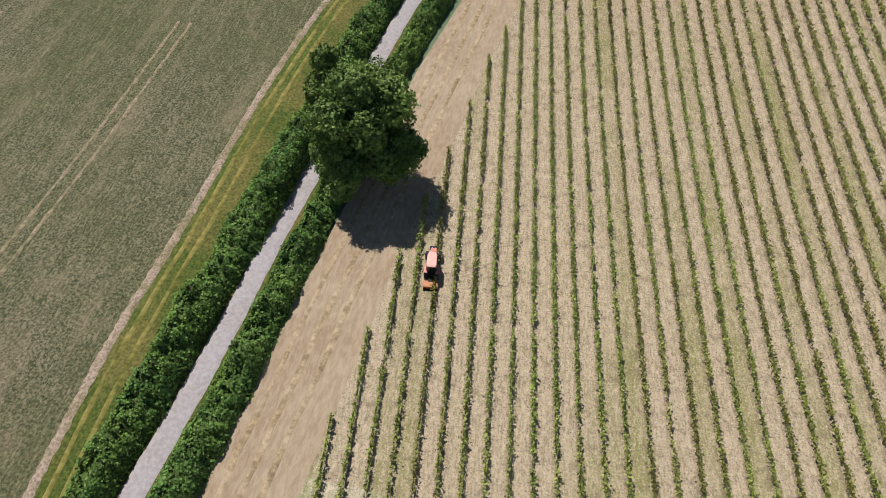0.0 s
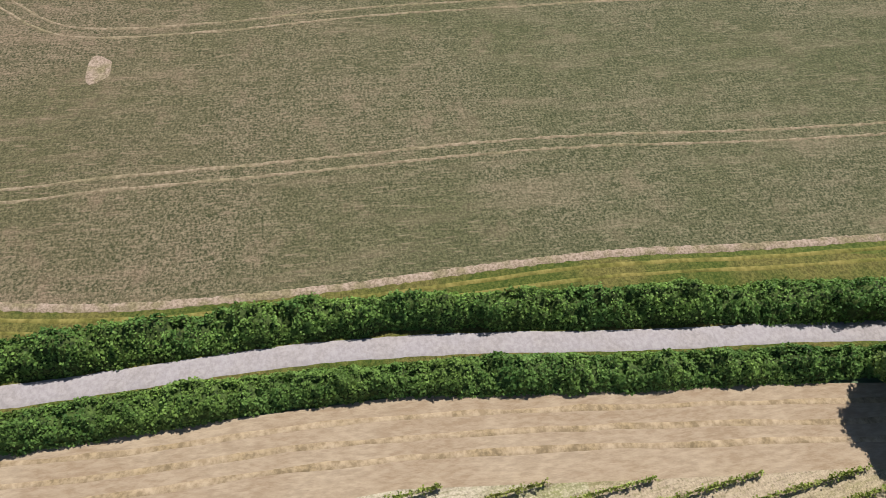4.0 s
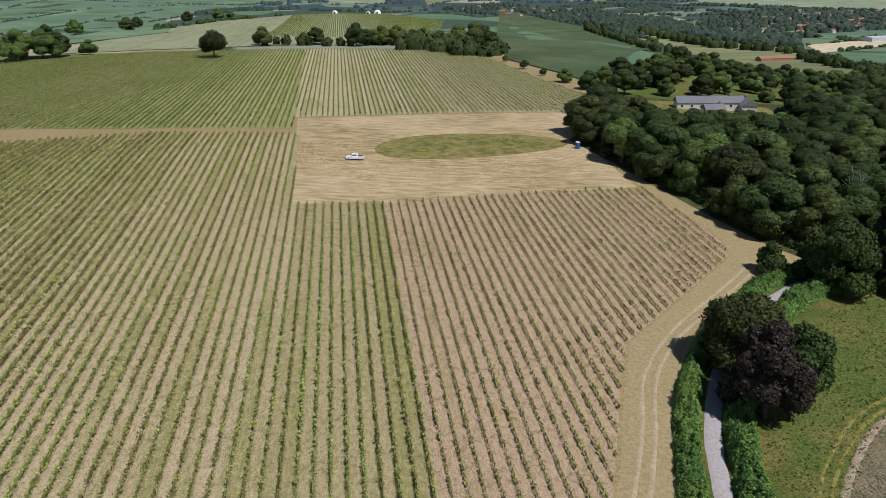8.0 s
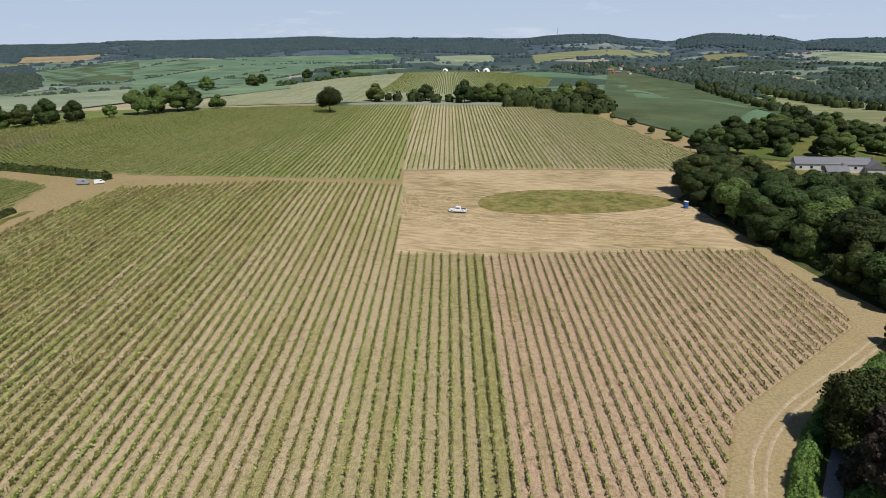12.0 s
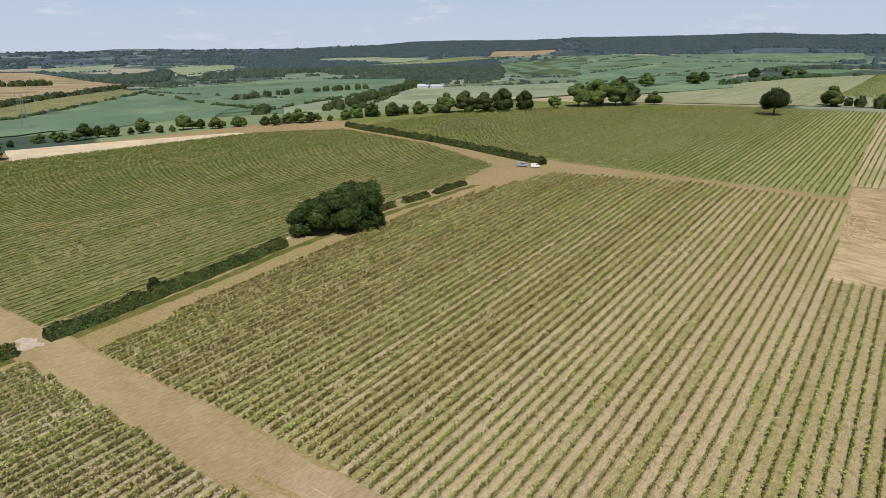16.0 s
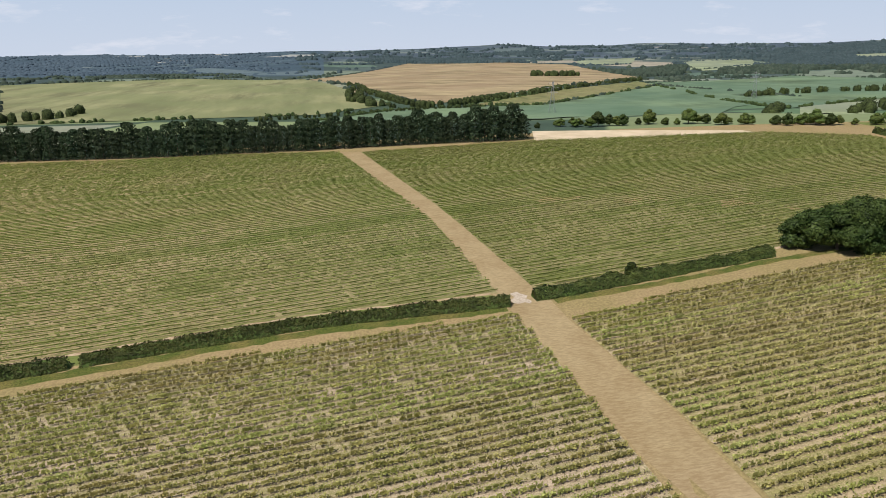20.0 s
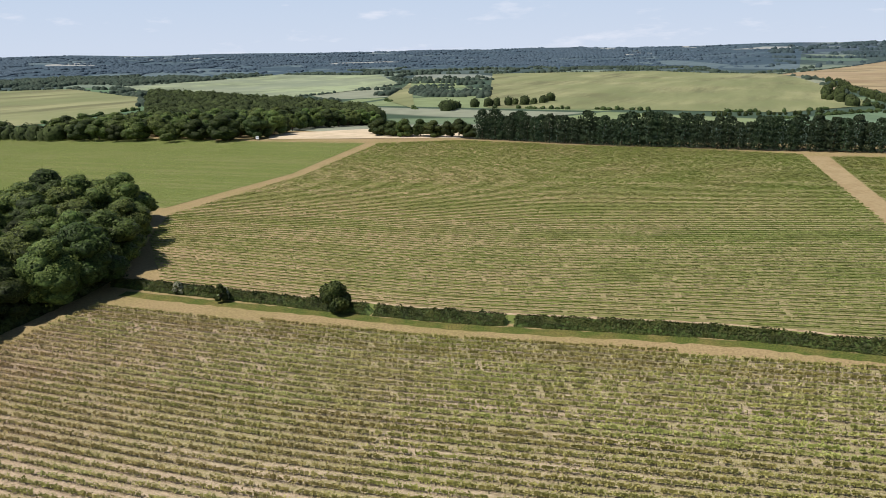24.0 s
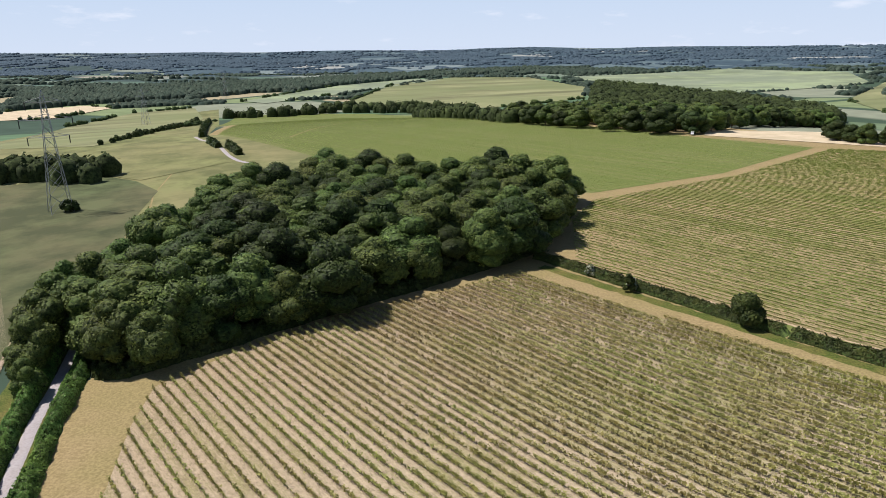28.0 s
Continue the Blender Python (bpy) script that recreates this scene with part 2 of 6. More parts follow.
    b = N("ShaderNodeBump")
    b.inputs["Strength"].default_value, b.inputs["Distance"].default_value = 0.5, 0.12
    L(fine, b.inputs["Height"])
    L(b.outputs[0], bsdf.inputs["Normal"])
    return m


def crop_material(name):
    """A thin crop over stony soil: speckled leaves, stones and straw, drilled lines and barer streaks."""
    m = material(name, (0.04, 0.051, 0.021), (0.23, 0.205, 0.124), 3.6, third=(0.105, 0.11, 0.052), large=0.035, bump=1.0, spots=((0.04, 0.052, 0.02), 2.3, 0.6))
    nt = m.node_tree
    N, L = nt.nodes.new, nt.links.new
    bsdf = nt.nodes["Principled BSDF"]
    before = bsdf.inputs["Base Color"].links[0].from_socket
    tc, mp = N("ShaderNodeTexCoord"), N("ShaderNodeMapping")
    mp.inputs["Scale"].default_value = (0.45, 0.03, 1)
    L(tc.outputs["Object"], mp.inputs["Vector"])
    streak, patchy = N("ShaderNodeTexNoise"), N("ShaderNodeTexNoise")
    streak.inputs["Scale"].default_value, streak.inputs["Detail"].default_value = 1.0, 4
    patchy.inputs["Scale"].default_value, patchy.inputs["Detail"].default_value, patchy.inputs["Roughness"].default_value = 0.22, 8, 0.7
    L(mp.outputs[0], streak.inputs["Vector"])
    L(tc.outputs["Object"], patchy.inputs["Vector"])
    drill_map, drill = N("ShaderNodeMapping"), N("ShaderNodeTexNoise")
    drill_map.inputs["Scale"].default_value = (4.5, 0.5, 1)
    drill.inputs["Detail"].default_value, drill.inputs["Scale"].default_value = 3, 1.0
    L(tc.outputs["Object"], drill_map.inputs["Vector"])
    L(drill_map.outputs[0], drill.inputs["Vector"])
    for src, colour, a, b, top in ((drill, (0.055, 0.062, 0.024), 0.48, 0.36, 0.4), (drill, (0.33, 0.265, 0.175), 0.58, 0.7, 0.4), (streak, (0.31, 0.24, 0.16), 0.52, 0.75, 0.3), (patchy, (0.28, 0.21, 0.14), 0.55, 0.7, 0.35), (patchy, (0.06, 0.07, 0.026), 0.48, 0.32, 0.3)):
        r, x = N("ShaderNodeMapRange"), N("ShaderNodeMix")
        r.inputs[1].default_value, r.inputs[2].default_value, r.inputs[4].default_value = a, b, top
        L(src.outputs[0], r.inputs[0])
        x.data_type = "RGBA"
        x.inputs[7].default_value = (*colour, 1)
        L(r.outputs[0], x.inputs[0])
        L(before, x.inputs[6])
        before = x.outputs[2]
    L(before, bsdf.inputs["Base Color"])
    return m


M = {
    "pasture": material("pasture", (0.13, 0.17, 0.05), (0.24, 0.26, 0.09), 0.05, third=(0.28, 0.24, 0.11), large=0.004, bump=0.2),
    "meadow": material("meadow", (0.045, 0.075, 0.014), (0.12, 0.145, 0.033), 2.4, third=(0.15, 0.135, 0.04), large=0.07, bump=0.9),
    "verge": material("verge_grass", (0.04, 0.066, 0.012), (0.112, 0.128, 0.028), 3.0, third=(0.15, 0.13, 0.04), large=0.16, bump=0.9),
    "straw": material("dry_track", (0.295, 0.215, 0.138), (0.375, 0.29, 0.198), 2.6, third=(0.39, 0.305, 0.21), large=0.13, bump=0.5, stretch=(1, 0.3, 1), spin=-0.13, deep=0.86),
    "hay": material("cut_hay", (0.33, 0.245, 0.135), (0.46, 0.36, 0.215), 0.5, third=(0.31, 0.235, 0.12), large=0.03, bump=0.4, stretch=(0.35, 1.3, 1)),
    "asphalt": material("lane_asphalt", (0.325, 0.294, 0.297), (0.40, 0.366, 0.367), 2.4, third=(0.35, 0.315, 0.305), large=0.35, rough=0.85, bump=0.25, deep=0.85),
    "crop": crop_material("ripening_crop"),
    "stony": material("stony_edge", (0.23, 0.175, 0.12), (0.44, 0.34, 0.265), 3.5, third=(0.22, 0.185, 0.10), large=0.6, bump=0.6),
    "tram": material("tramline_soil", (0.19, 0.15, 0.09), (0.35, 0.275, 0.185), 2.0, third=(0.21, 0.18, 0.10), large=0.2, bump=0.4),
    "hedge": material("hedge_leaves", (0.06, 0.125, 0.028), (0.155, 0.25, 0.06), 0.4, third=(0.16, 0.235, 0.05), large=0.12, rough=0.6, bump=0, island=0.5, translucent=0.2),
    "core": material("hedge_inside", (0.012, 0.022, 0.008), (0.03, 0.05, 0.015), 1.0, bump=0.4),
    "leaf": material("broad_leaves", (0.05, 0.088, 0.02), (0.125, 0.175, 0.043), 0.3, third=(0.15, 0.21, 0.048), large=0.12, rough=0.55, bump=0, island=0.5, translucent=0.1),
    "oak": material("oak_leaves", (0.02, 0.038, 0.009), (0.05, 0.072, 0.017), 0.3, third=(0.06, 0.08, 0.019), large=0.06, rough=0.55, bump=0, island=0.5, translucent=0.08),
    "copper": material("copper_leaves", (0.024, 0.02, 0.015), (0.052, 0.042, 0.03), 0.4, rough=0.5, bump=0, island=0.4, translucent=0.06),
    "conifer": material("conifer_needles", (0.012, 0.026, 0.011), (0.03, 0.046, 0.018), 0.4, rough=0.7, bump=0, island=0.4),
    "bark": material("bark", (0.07, 0.05, 0.035), (0.15, 0.11, 0.08), 2.0, bump=0.8),
    "vine": material("vine_leaves", (0.185, 0.235, 0.045), (0.35, 0.40, 0.10), 0.5, third=(0.30, 0.305, 0.09), large=0.04, rough=0.6, bump=0, island=0.4, translucent=0.25),
    "vine_far": material("far_vine_leaves", (0.14, 0.185, 0.042), (0.27, 0.315, 0.085), 0.5, third=(0.25, 0.265, 0.085), large=0.04, rough=0.6, bump=0, island=0.3, translucent=0.25),
    "stem": material("vine_wood", (0.05, 0.035, 0.025), (0.12, 0.09, 0.07), 3.0, bump=0.4),
    # distance haze is painted into these three woods as blue, least in the valley
    "hazy_farwood": material("haze_tinted_woods", (0.036, 0.058, 0.064), (0.058, 0.083, 0.088), 0.02, bump=0, island=0.25),
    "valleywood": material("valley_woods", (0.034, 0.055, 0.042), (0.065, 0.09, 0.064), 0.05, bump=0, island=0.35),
    "hazy_plainwood": material("plain_woods", (0.046, 0.076, 0.095), (0.064, 0.097, 0.116), 0.02, bump=0, island=0.15),
    "stubble": material("pale_stubble", (0.46, 0.38, 0.25), (0.58, 0.48, 0.33), 0.08, bump=0.2),
    "brownfield": material("brown_arable", (0.235, 0.175, 0.098), (0.315, 0.245, 0.145), 0.02, third=(0.29, 0.235, 0.13), large=0.006, bump=0.2, stretch=(1, 0.4, 1)),
    "greenfield": material("young_wheat", (0.09, 0.15, 0.09), (0.12, 0.185, 0.115), 0.01, third=(0.13, 0.185, 0.10), large=0.004, bump=0.1),
    "limefield": material("barley", (0.16, 0.18, 0.08), (0.20, 0.215, 0.10), 0.012, third=(0.21, 0.21, 0.105), large=0.006, bump=0.1, stretch=(0.3, 1.5, 1)),
    "greyfield": material("linseed", (0.19, 0.225, 0.15), (0.24, 0.27, 0.185), 0.01, third=(0.21, 0.25, 0.14), large=0.005, bump=0.1),
    "rough": material("rough_grass", (0.13, 0.12, 0.035), (0.25, 0.2, 0.075), 0.4, third=(0.14, 0.14, 0.035), large=0.09, bump=0.7),
    "wheeling": material("worn_straw", (0.31, 0.23, 0.14), (0.46, 0.355, 0.235), 1.6, third=(0.29, 0.215, 0.12), large=0.35, bump=0.3),
    "swathe": material("cut_gap", (0.25, 0.18, 0.085), (0.36, 0.27, 0.14), 0.8, third=(0.40, 0.31, 0.17), large=0.1, bump=0.4),
    "dark_floor": material("dark_wood_floor", (0.035, 0.03, 0.016), (0.07, 0.065, 0.03), 0.5, third=(0.06, 0.075, 0.02), large=0.06, bump=0.6),
    "vergetrack": material("flattened_grass", (0.16, 0.14, 0.035), (0.28, 0.235, 0.075), 1.5, third=(0.13, 0.13, 0.03), large=0.3, bump=0.4),
    "chalk": material("white_rubble", (0.33, 0.275, 0.20), (0.50, 0.43, 0.34), 2.5, bump=0.6),
    "darkgreen": material("dark_pasture", (0.055, 0.085, 0.036), (0.08, 0.11, 0.05), 0.02, third=(0.085, 0.105, 0.045), large=0.006, bump=0.1),
    # the near-black end of the noise paints shade between leaf masses
    "midwood": material("mid_woods", (0.012, 0.021, 0.008), (0.058, 0.08, 0.027), 0.55, third=(0.05, 0.07, 0.022), large=0.02, bump=1.0, island=0.4),
    "woodleaf": material("woodland_leaves", (0.05, 0.08, 0.016), (0.125, 0.165, 0.04), 0.25, third=(0.145, 0.172, 0.042), large=0.05, rough=0.6, bump=0, island=0.28, translucent=0.05),
    "fallow": material("fallow_field", (0.075, 0.08, 0.038), (0.125, 0.115, 0.058), 0.05, third=(0.075, 0.095, 0.04), large=0.015, bump=0.3),
    # inner crowns: noise from painted shade gaps up to lit leaf masses
    "canopy_leaf": material("light_leaves_with_shade_gaps", (0.012, 0.022, 0.006), (0.088, 0.122, 0.03), 1.7, third=(0.062, 0.098, 0.022), large=0.15, rough=0.7, bump=1.0, island=0.45),
    "canopy_dark": material("dark_leaves_with_shade_gaps", (0.005, 0.010, 0.003), (0.042, 0.062, 0.015), 1.7, third=(0.026, 0.041, 0.009), large=0.15, rough=0.7, bump=1.0, island=0.45),
    "canopy_copper": material("copper_leaves_with_shade_gaps", (0.008, 0.006, 0.006), (0.05, 0.034, 0.027), 1.5, rough=0.7, bump=1.0),
    "blossom": material("elder_blossom", (0.10, 0.14, 0.03), (0.62, 0.62, 0.50), 2.0, bump=0, island=0.3),
    "ash": material("ash_leaves", (0.085, 0.15, 0.036), (0.205, 0.29, 0.075), 0.3, third=(0.19, 0.27, 0.065), large=0.15, rough=0.55, bump=0, island=0.45, translucent=0.15),
    # ash crowns have the shade between leaves in their colour too
    "canopy_ash": material("ash_leaves_with_shade_gaps", (0.02, 0.04, 0.01), (0.18, 0.275, 0.065), 2.4, third=(0.12, 0.19, 0.045), large=0.2, rough=0.7, bump=1.0, island=0.3),
    "trackline": material("worn_grass", (0.33, 0.255, 0.155), (0.44, 0.35, 0.23), 1.8, third=(0.34, 0.27, 0.16), large=0.3, bump=0.3, deep=0.85),
    "weed": material("weeds_and_grass", (0.055, 0.09, 0.016), (0.125, 0.15, 0.032), 0.5, third=(0.165, 0.155, 0.048), large=0.12, bump=0, island=0.4, translucent=0.3),
    "plants": material("crop_leaves", (0.055, 0.07, 0.022), (0.13, 0.13, 0.05), 0.5, third=(0.20, 0.16, 0.08), large=0.05, bump=0, island=0.5, translucent=0.2),
    "olive": material("grassy_track", (0.235, 0.175, 0.085), (0.335, 0.255, 0.13), 2.0, third=(0.255, 0.205, 0.09), large=0.06, bump=0.5, deep=0.8),
    "olive_tan": material("dry_grassy_track", (0.26, 0.198, 0.1), (0.35, 0.277, 0.15), 2.0, third=(0.30, 0.235, 0.12), large=0.06, bump=0.5, deep=0.85),
    "fieldhedge": material("field_hedge_leaves", (0.027, 0.041, 0.011), (0.076, 0.092, 0.025), 0.4, third=(0.068, 0.084, 0.021), large=0.1, rough=0.6, bump=0, island=0.4, translucent=0.1),
    "rust": material("rusty_weeds", (0.13, 0.10, 0.03), (0.24, 0.155, 0.06), 1.2, third=(0.15, 0.14, 0.04), large=0.25, bump=0.5),
    "fallow_tan": material("fallow_strip", (0.2, 0.165, 0.11), (0.27, 0.225, 0.155), 0.3, third=(0.19, 0.17, 0.1), large=0.05, bump=0.3),
    "tan": material("dry_pasture", (0.155, 0.155, 0.066), (0.225, 0.205, 0.095), 0.05, third=(0.15, 0.165, 0.062), large=0.01, bump=0.2),
}
def turning(m, axis, start, end, colour, share):
    """The material is tinted more and more from one end of its ground to the other."""
    nt = m.node_tree
    N, L = nt.nodes.new, nt.links.new
    bsdf = nt.nodes["Principled BSDF"]
    before = bsdf.inputs["Base Color"].links[0].from_socket
    tc, sep, r, x = N("ShaderNodeTexCoord"), N("ShaderNodeSeparateXYZ"), N("ShaderNodeMapRange"), N("ShaderNodeMix")
    L(tc.outputs["Object"], sep.inputs[0])
    L(sep.outputs[axis], r.inputs[0])
    r.inputs[1].default_value, r.inputs[2].default_value, r.inputs[4].default_value = start, end, share
    x.data_type, x.blend_type = "RGBA", "MULTIPLY"
    x.inputs[7].default_value = (*colour, 1)
    L(r.outputs[0], x.inputs[0])
    L(before, x.inputs[6])
    for link in list(before.links):
        if link.to_node != x:
            target = link.to_socket
            nt.links.remove(link)
            L(x.outputs[2], target)


turning(M["vine"], 1, -45.0, -115.0, (1.22, 0.97, 1.6), 0.5)     # drier vines on the southern slope
turning(M["vine"], 0, -15.0, -75.0, (1.2, 1.0, 1.4), 0.65)      # and to the west
turning(M["straw"], 0, -15.0, -80.0, (0.84, 0.84, 0.66), 1.0)    # grassier track away from the lane
turning(M["crop"], 1, -25.0, 35.0, (1.16, 1.03, 1.1), 1.0)       # redder and a little brighter towards the north end


def farmland_material(name, stops, rim_colour):
    """Far country: a quilt of fields in greens and straw, with dark hedgerows between them and woods among them."""
    m = bpy.data.materials.new(name)
    m.use_nodes = True
    nt = m.node_tree
    N, L = nt.nodes.new, nt.links.new
    bsdf = nt.nodes["Principled BSDF"]
    bsdf.inputs["Roughness"].default_value, bsdf.inputs["Specular IOR Level"].default_value = 1.0, 0.1
    tc = N("ShaderNodeTexCoord")
    warp = N("ShaderNodeTexNoise")
    warp.inputs["Scale"].default_value = 0.002
    L(tc.outputs["Object"], warp.inputs["Vector"])
    shift = N("ShaderNodeMix")
    shift.data_type, shift.blend_type = "RGBA", "LINEAR_LIGHT"
    shift.inputs[0].default_value = 60.0
    L(tc.outputs["Object"], shift.inputs[6])
    L(warp.outputs["Color"], shift.inputs[7])
    mp = N("ShaderNodeMapping")
    mp.inputs["Scale"].default_value = (1, 1, 0)
    L(shift.outputs[2], mp.inputs["Vector"])
    cell, rim = N("ShaderNodeTexVoronoi"), N("ShaderNodeTexVoronoi")
    rim.feature = "DISTANCE_TO_EDGE"
    for v in (cell, rim):
        v.inputs["Scale"].default_value = 0.0042
        L(mp.outputs[0], v.inputs["Vector"])
    pick = N("ShaderNodeSeparateColor")
    L(cell.outputs["Color"], pick.inputs[0])
    ramp = N("ShaderNodeValToRGB")
    ramp.color_ramp.interpolation = "CONSTANT"
    e = ramp.color_ramp.elements
    e[0].color = (*stops[0][1], 1)
    e[1].position, e[1].color = stops[1][0], (*stops[1][1], 1)
    for at, c in stops[2:]:
        e.new(at).color = (*c, 1)
    L(pick.outputs[0], ramp.inputs[0])
    fine = N("ShaderNodeTexNoise")
    fine.inputs["Scale"].default_value, fine.inputs["Detail"].default_value = 0.03, 5
    L(tc.outputs["Object"], fine.inputs["Vector"])
    fr = N("ShaderNodeMapRange")
    fr.inputs[1].default_value, fr.inputs[2].default_value, fr.inputs[3].default_value, fr.inputs[4].default_value = 0.3, 0.7, 0.85, 1.15
    L(fine.outputs[0], fr.inputs[0])
    hsv = N("ShaderNodeHueSaturation")
    L(fr.outputs[0], hsv.inputs["Value"])
    L(ramp.outputs[0], hsv.inputs["Color"])
    er = N("ShaderNodeMapRange")
    er.inputs[1].default_value, er.inputs[2].default_value, er.inputs[3].default_value, er.inputs[4].default_value = 0.02, 0.035, 1.0, 0.0
    L(rim.outputs["Distance"], er.inputs[0])
    mix = N("ShaderNodeMix")
    mix.data_type = "RGBA"
    mix.inputs[7].default_value = (*rim_colour, 1)
    L(er.outputs[0], mix.inputs[0])
    L(hsv.outputs[0], mix.inputs[6])
    L(mix.outputs[2], bsdf.inputs["Base Color"])
    return m


M["farmland"] = farmland_material("farmland", ((0.0, (0.05, 0.08, 0.055)), (0.3, (0.10, 0.165, 0.09)), (0.5, (0.18, 0.225, 0.11)), (0.66, (0.13, 0.18, 0.10)), (0.8, (0.22, 0.24, 0.17)), (0.91, (0.33, 0.285, 0.18))), (0.05, 0.08, 0.05))
# the outer rings carry distance haze as a blue shift of their field colours
M["country"] = farmland_material("haze_tinted_country", ((0.0, (0.05, 0.075, 0.07)), (0.42, (0.095, 0.145, 0.11)), (0.56, (0.075, 0.105, 0.095)), (0.7, (0.15, 0.19, 0.14)), (0.84, (0.19, 0.215, 0.18)), (0.94, (0.28, 0.26, 0.2))), (0.05, 0.075, 0.068))
M["hills"] = farmland_material("haze_tinted_wooded_hills", ((0.0, (0.06, 0.085, 0.105)), (0.55, (0.075, 0.10, 0.12)), (0.72, (0.10, 0.135, 0.135)), (0.84, (0.14, 0.175, 0.165)), (0.92, (0.085, 0.115, 0.135)), (0.97, (0.22, 0.22, 0.2))), (0.06, 0.085, 0.10))
M["plain"] = farmland_material("haze_tinted_wooded_plain", ((0.0, (0.05, 0.08, 0.1)), (0.5, (0.066, 0.1, 0.118)), (0.72, (0.1, 0.14, 0.15)), (0.88, (0.17, 0.21, 0.21)), (0.96, (0.28, 0.29, 0.27))), (0.05, 0.08, 0.1))
M["alley_a"] = alley_material("mown_alleys", (0.225, 0.168, 0.112), (0.415, 0.335, 0.235), (0.25, 0.235, 0.10), 0.45, 0.28, 0.75, 0.45)
M["alley_red"] = alley_material("reddish_alleys", (0.225, 0.145, 0.09), (0.385, 0.28, 0.182), (0.24, 0.195, 0.085), 0.2)
M["alley_b"] = alley_material("yellow_green_alleys", (0.205, 0.15, 0.09), (0.40, 0.32, 0.2), (0.235, 0.225, 0.082), 0.45, 0.3, 0.8)
M["alley_straw"] = alley_material("straw_and_green_alleys", (0.24, 0.195, 0.11), (0.41, 0.345, 0.215), (0.26, 0.25, 0.105), 0.5, 0.0, 0.6)
M["alley_hill"] = alley_material("pale_green_alleys", (0.165, 0.175, 0.062), (0.29, 0.28, 0.125), (0.17, 0.2, 0.058), 0.7, 0.0, 0.4)
M["alley_green"] = alley_material("green_alleys", (0.2, 0.15, 0.08), (0.335, 0.275, 0.155), (0.215, 0.21, 0.07), 0.6)
M["alley_far"] = alley_material("smooth_green_alleys", (0.128, 0.145, 0.046), (0.185, 0.195, 0.072), (0.128, 0.165, 0.042), 0.9, 0.0, 0.3)
M["alley_pale"] = alley_material("pale_weedy_alleys", (0.27, 0.22, 0.145), (0.46, 0.40, 0.295), (0.27, 0.265, 0.12), 0.55)
M["alley_west"] = alley_material("leafy_alleys", (0.155, 0.15, 0.06), (0.27, 0.235, 0.115), (0.12, 0.15, 0.038), 0.66, 0.0, 0.0)
M["alley_dry"] = alley_material("leafy_alleys_drying_southwards", (0.165, 0.155, 0.066), (0.285, 0.245, 0.125), (0.13, 0.155, 0.042), 0.6, 0.0, 0.0)
turning(M["alley_dry"], 1, 20, -130, (1.38, 1.2, 1.35), 1.0)
# hill alleys with distance haze put into the colour as grey
M["alley_hazy"] = alley_material("haze_greyed_alleys", (0.18, 0.195, 0.105), (0.29, 0.295, 0.18), (0.18, 0.205, 0.10), 0.6, 0.0, 0.3)


# ---- builders ----
def link_mesh(name, verts, faces, mat, parent=None, smooth_faces=False, label=""):
    me = bpy.data.meshes.new(name)
    verts = np.asarray(verts, np.float32)
    if isinstance(faces, np.ndarray):
        n, k = faces.shape
        me.vertices.add(len(verts))
        me.vertices.foreach_set("co", verts.ravel())
        me.loops.add(n * k)
        me.loops.foreach_set("vertex_index", faces.ravel().astype(np.int32))
        me.polygons.add(n)
        me.polygons.foreach_set("loop_start", np.arange(0, n * k, k, dtype=np.int32))
        me.update(calc_edges=True)
    else:
        me.from_pydata([tuple(map(float, v)) for v in verts], [], faces)
    me.materials.append(mat)
    if smooth_faces:
        me.polygons.foreach_set("use_smooth", [True] * len(me.polygons))
    ob = new(name, me)
    ob.parent = parent
    if label:
        ob["label"] = label
    return ob


def part(name, bm, mat, parent=None, label="", bevel=0.0):
    if bevel:
        bmesh.ops.bevel(bm, geom=bm.edges[:], offset=bevel, segments=2, affect="EDGES", profile=0.6)
    me = bpy.data.meshes.new(name)
    bm.to_mesh(me)
    bm.free()
    me.materials.append(mat)
    ob = new(name, me)
    ob.parent = parent
    if label:
        ob["label"] = label
    return ob


def box(size, at=(0, 0, 0), turn=0.0):
    bm = bmesh.new()
    bmesh.ops.create_cube(bm, size=1.0, matrix=Matrix.Translation(at) @ Matrix.Rotation(turn, 4, "Z") @ Matrix.Diagonal((*size, 1)))
    return bm


def add_box(bm, size, at=(0, 0, 0), m=None):
    bmesh.ops.create_cube(bm, size=1.0, matrix=(m or Matrix()) @ Matrix.Translation(at) @ Matrix.Diagonal((*size, 1)))
    return bm


def add_rod(bm, a, b, r0, r1=None, n=6):
    a, b = Vector(a), Vector(b)
    d = b - a
    m = Matrix.Translation((a + b) / 2) @ d.to_track_quat("Z", "Y").to_matrix().to_4x4()
    bmesh.ops.create_cone(bm, cap_ends=True, segments=n, radius1=r0, radius2=r0 if r1 is None else r1, depth=d.length, matrix=m)
    return bm


def thing(name, at, label, category, group="", turn=0.0, kind=""):
    ob = new(name)
    ob.matrix_basis = pose(*at, 0, 0, turn)
    return tagged(ob, label, category, group, kind)


def smooth_line(points, step=3.0):
    """A soft curve through the points, with about one point every step metres."""
    p = [np.array(q, float) for q in points]
    p = [2 * p[0] - p[1], *p, 2 * p[-1] - p[-2]]
    out = []
    for a, b, c, d in zip(p, p[1:], p[2:], p[3:]):
        n = max(1, int(np.linalg.norm(c - b) / step))
        for k in range(n):
            t = k / n
            out.append(0.5 * (2 * b + (c - a) * t + (2 * a - 5 * b + 4 * c - d) * t * t + (3 * b - a - 3 * c + d) * t ** 3))
    out.append(p[-2])
    return np.array(out)


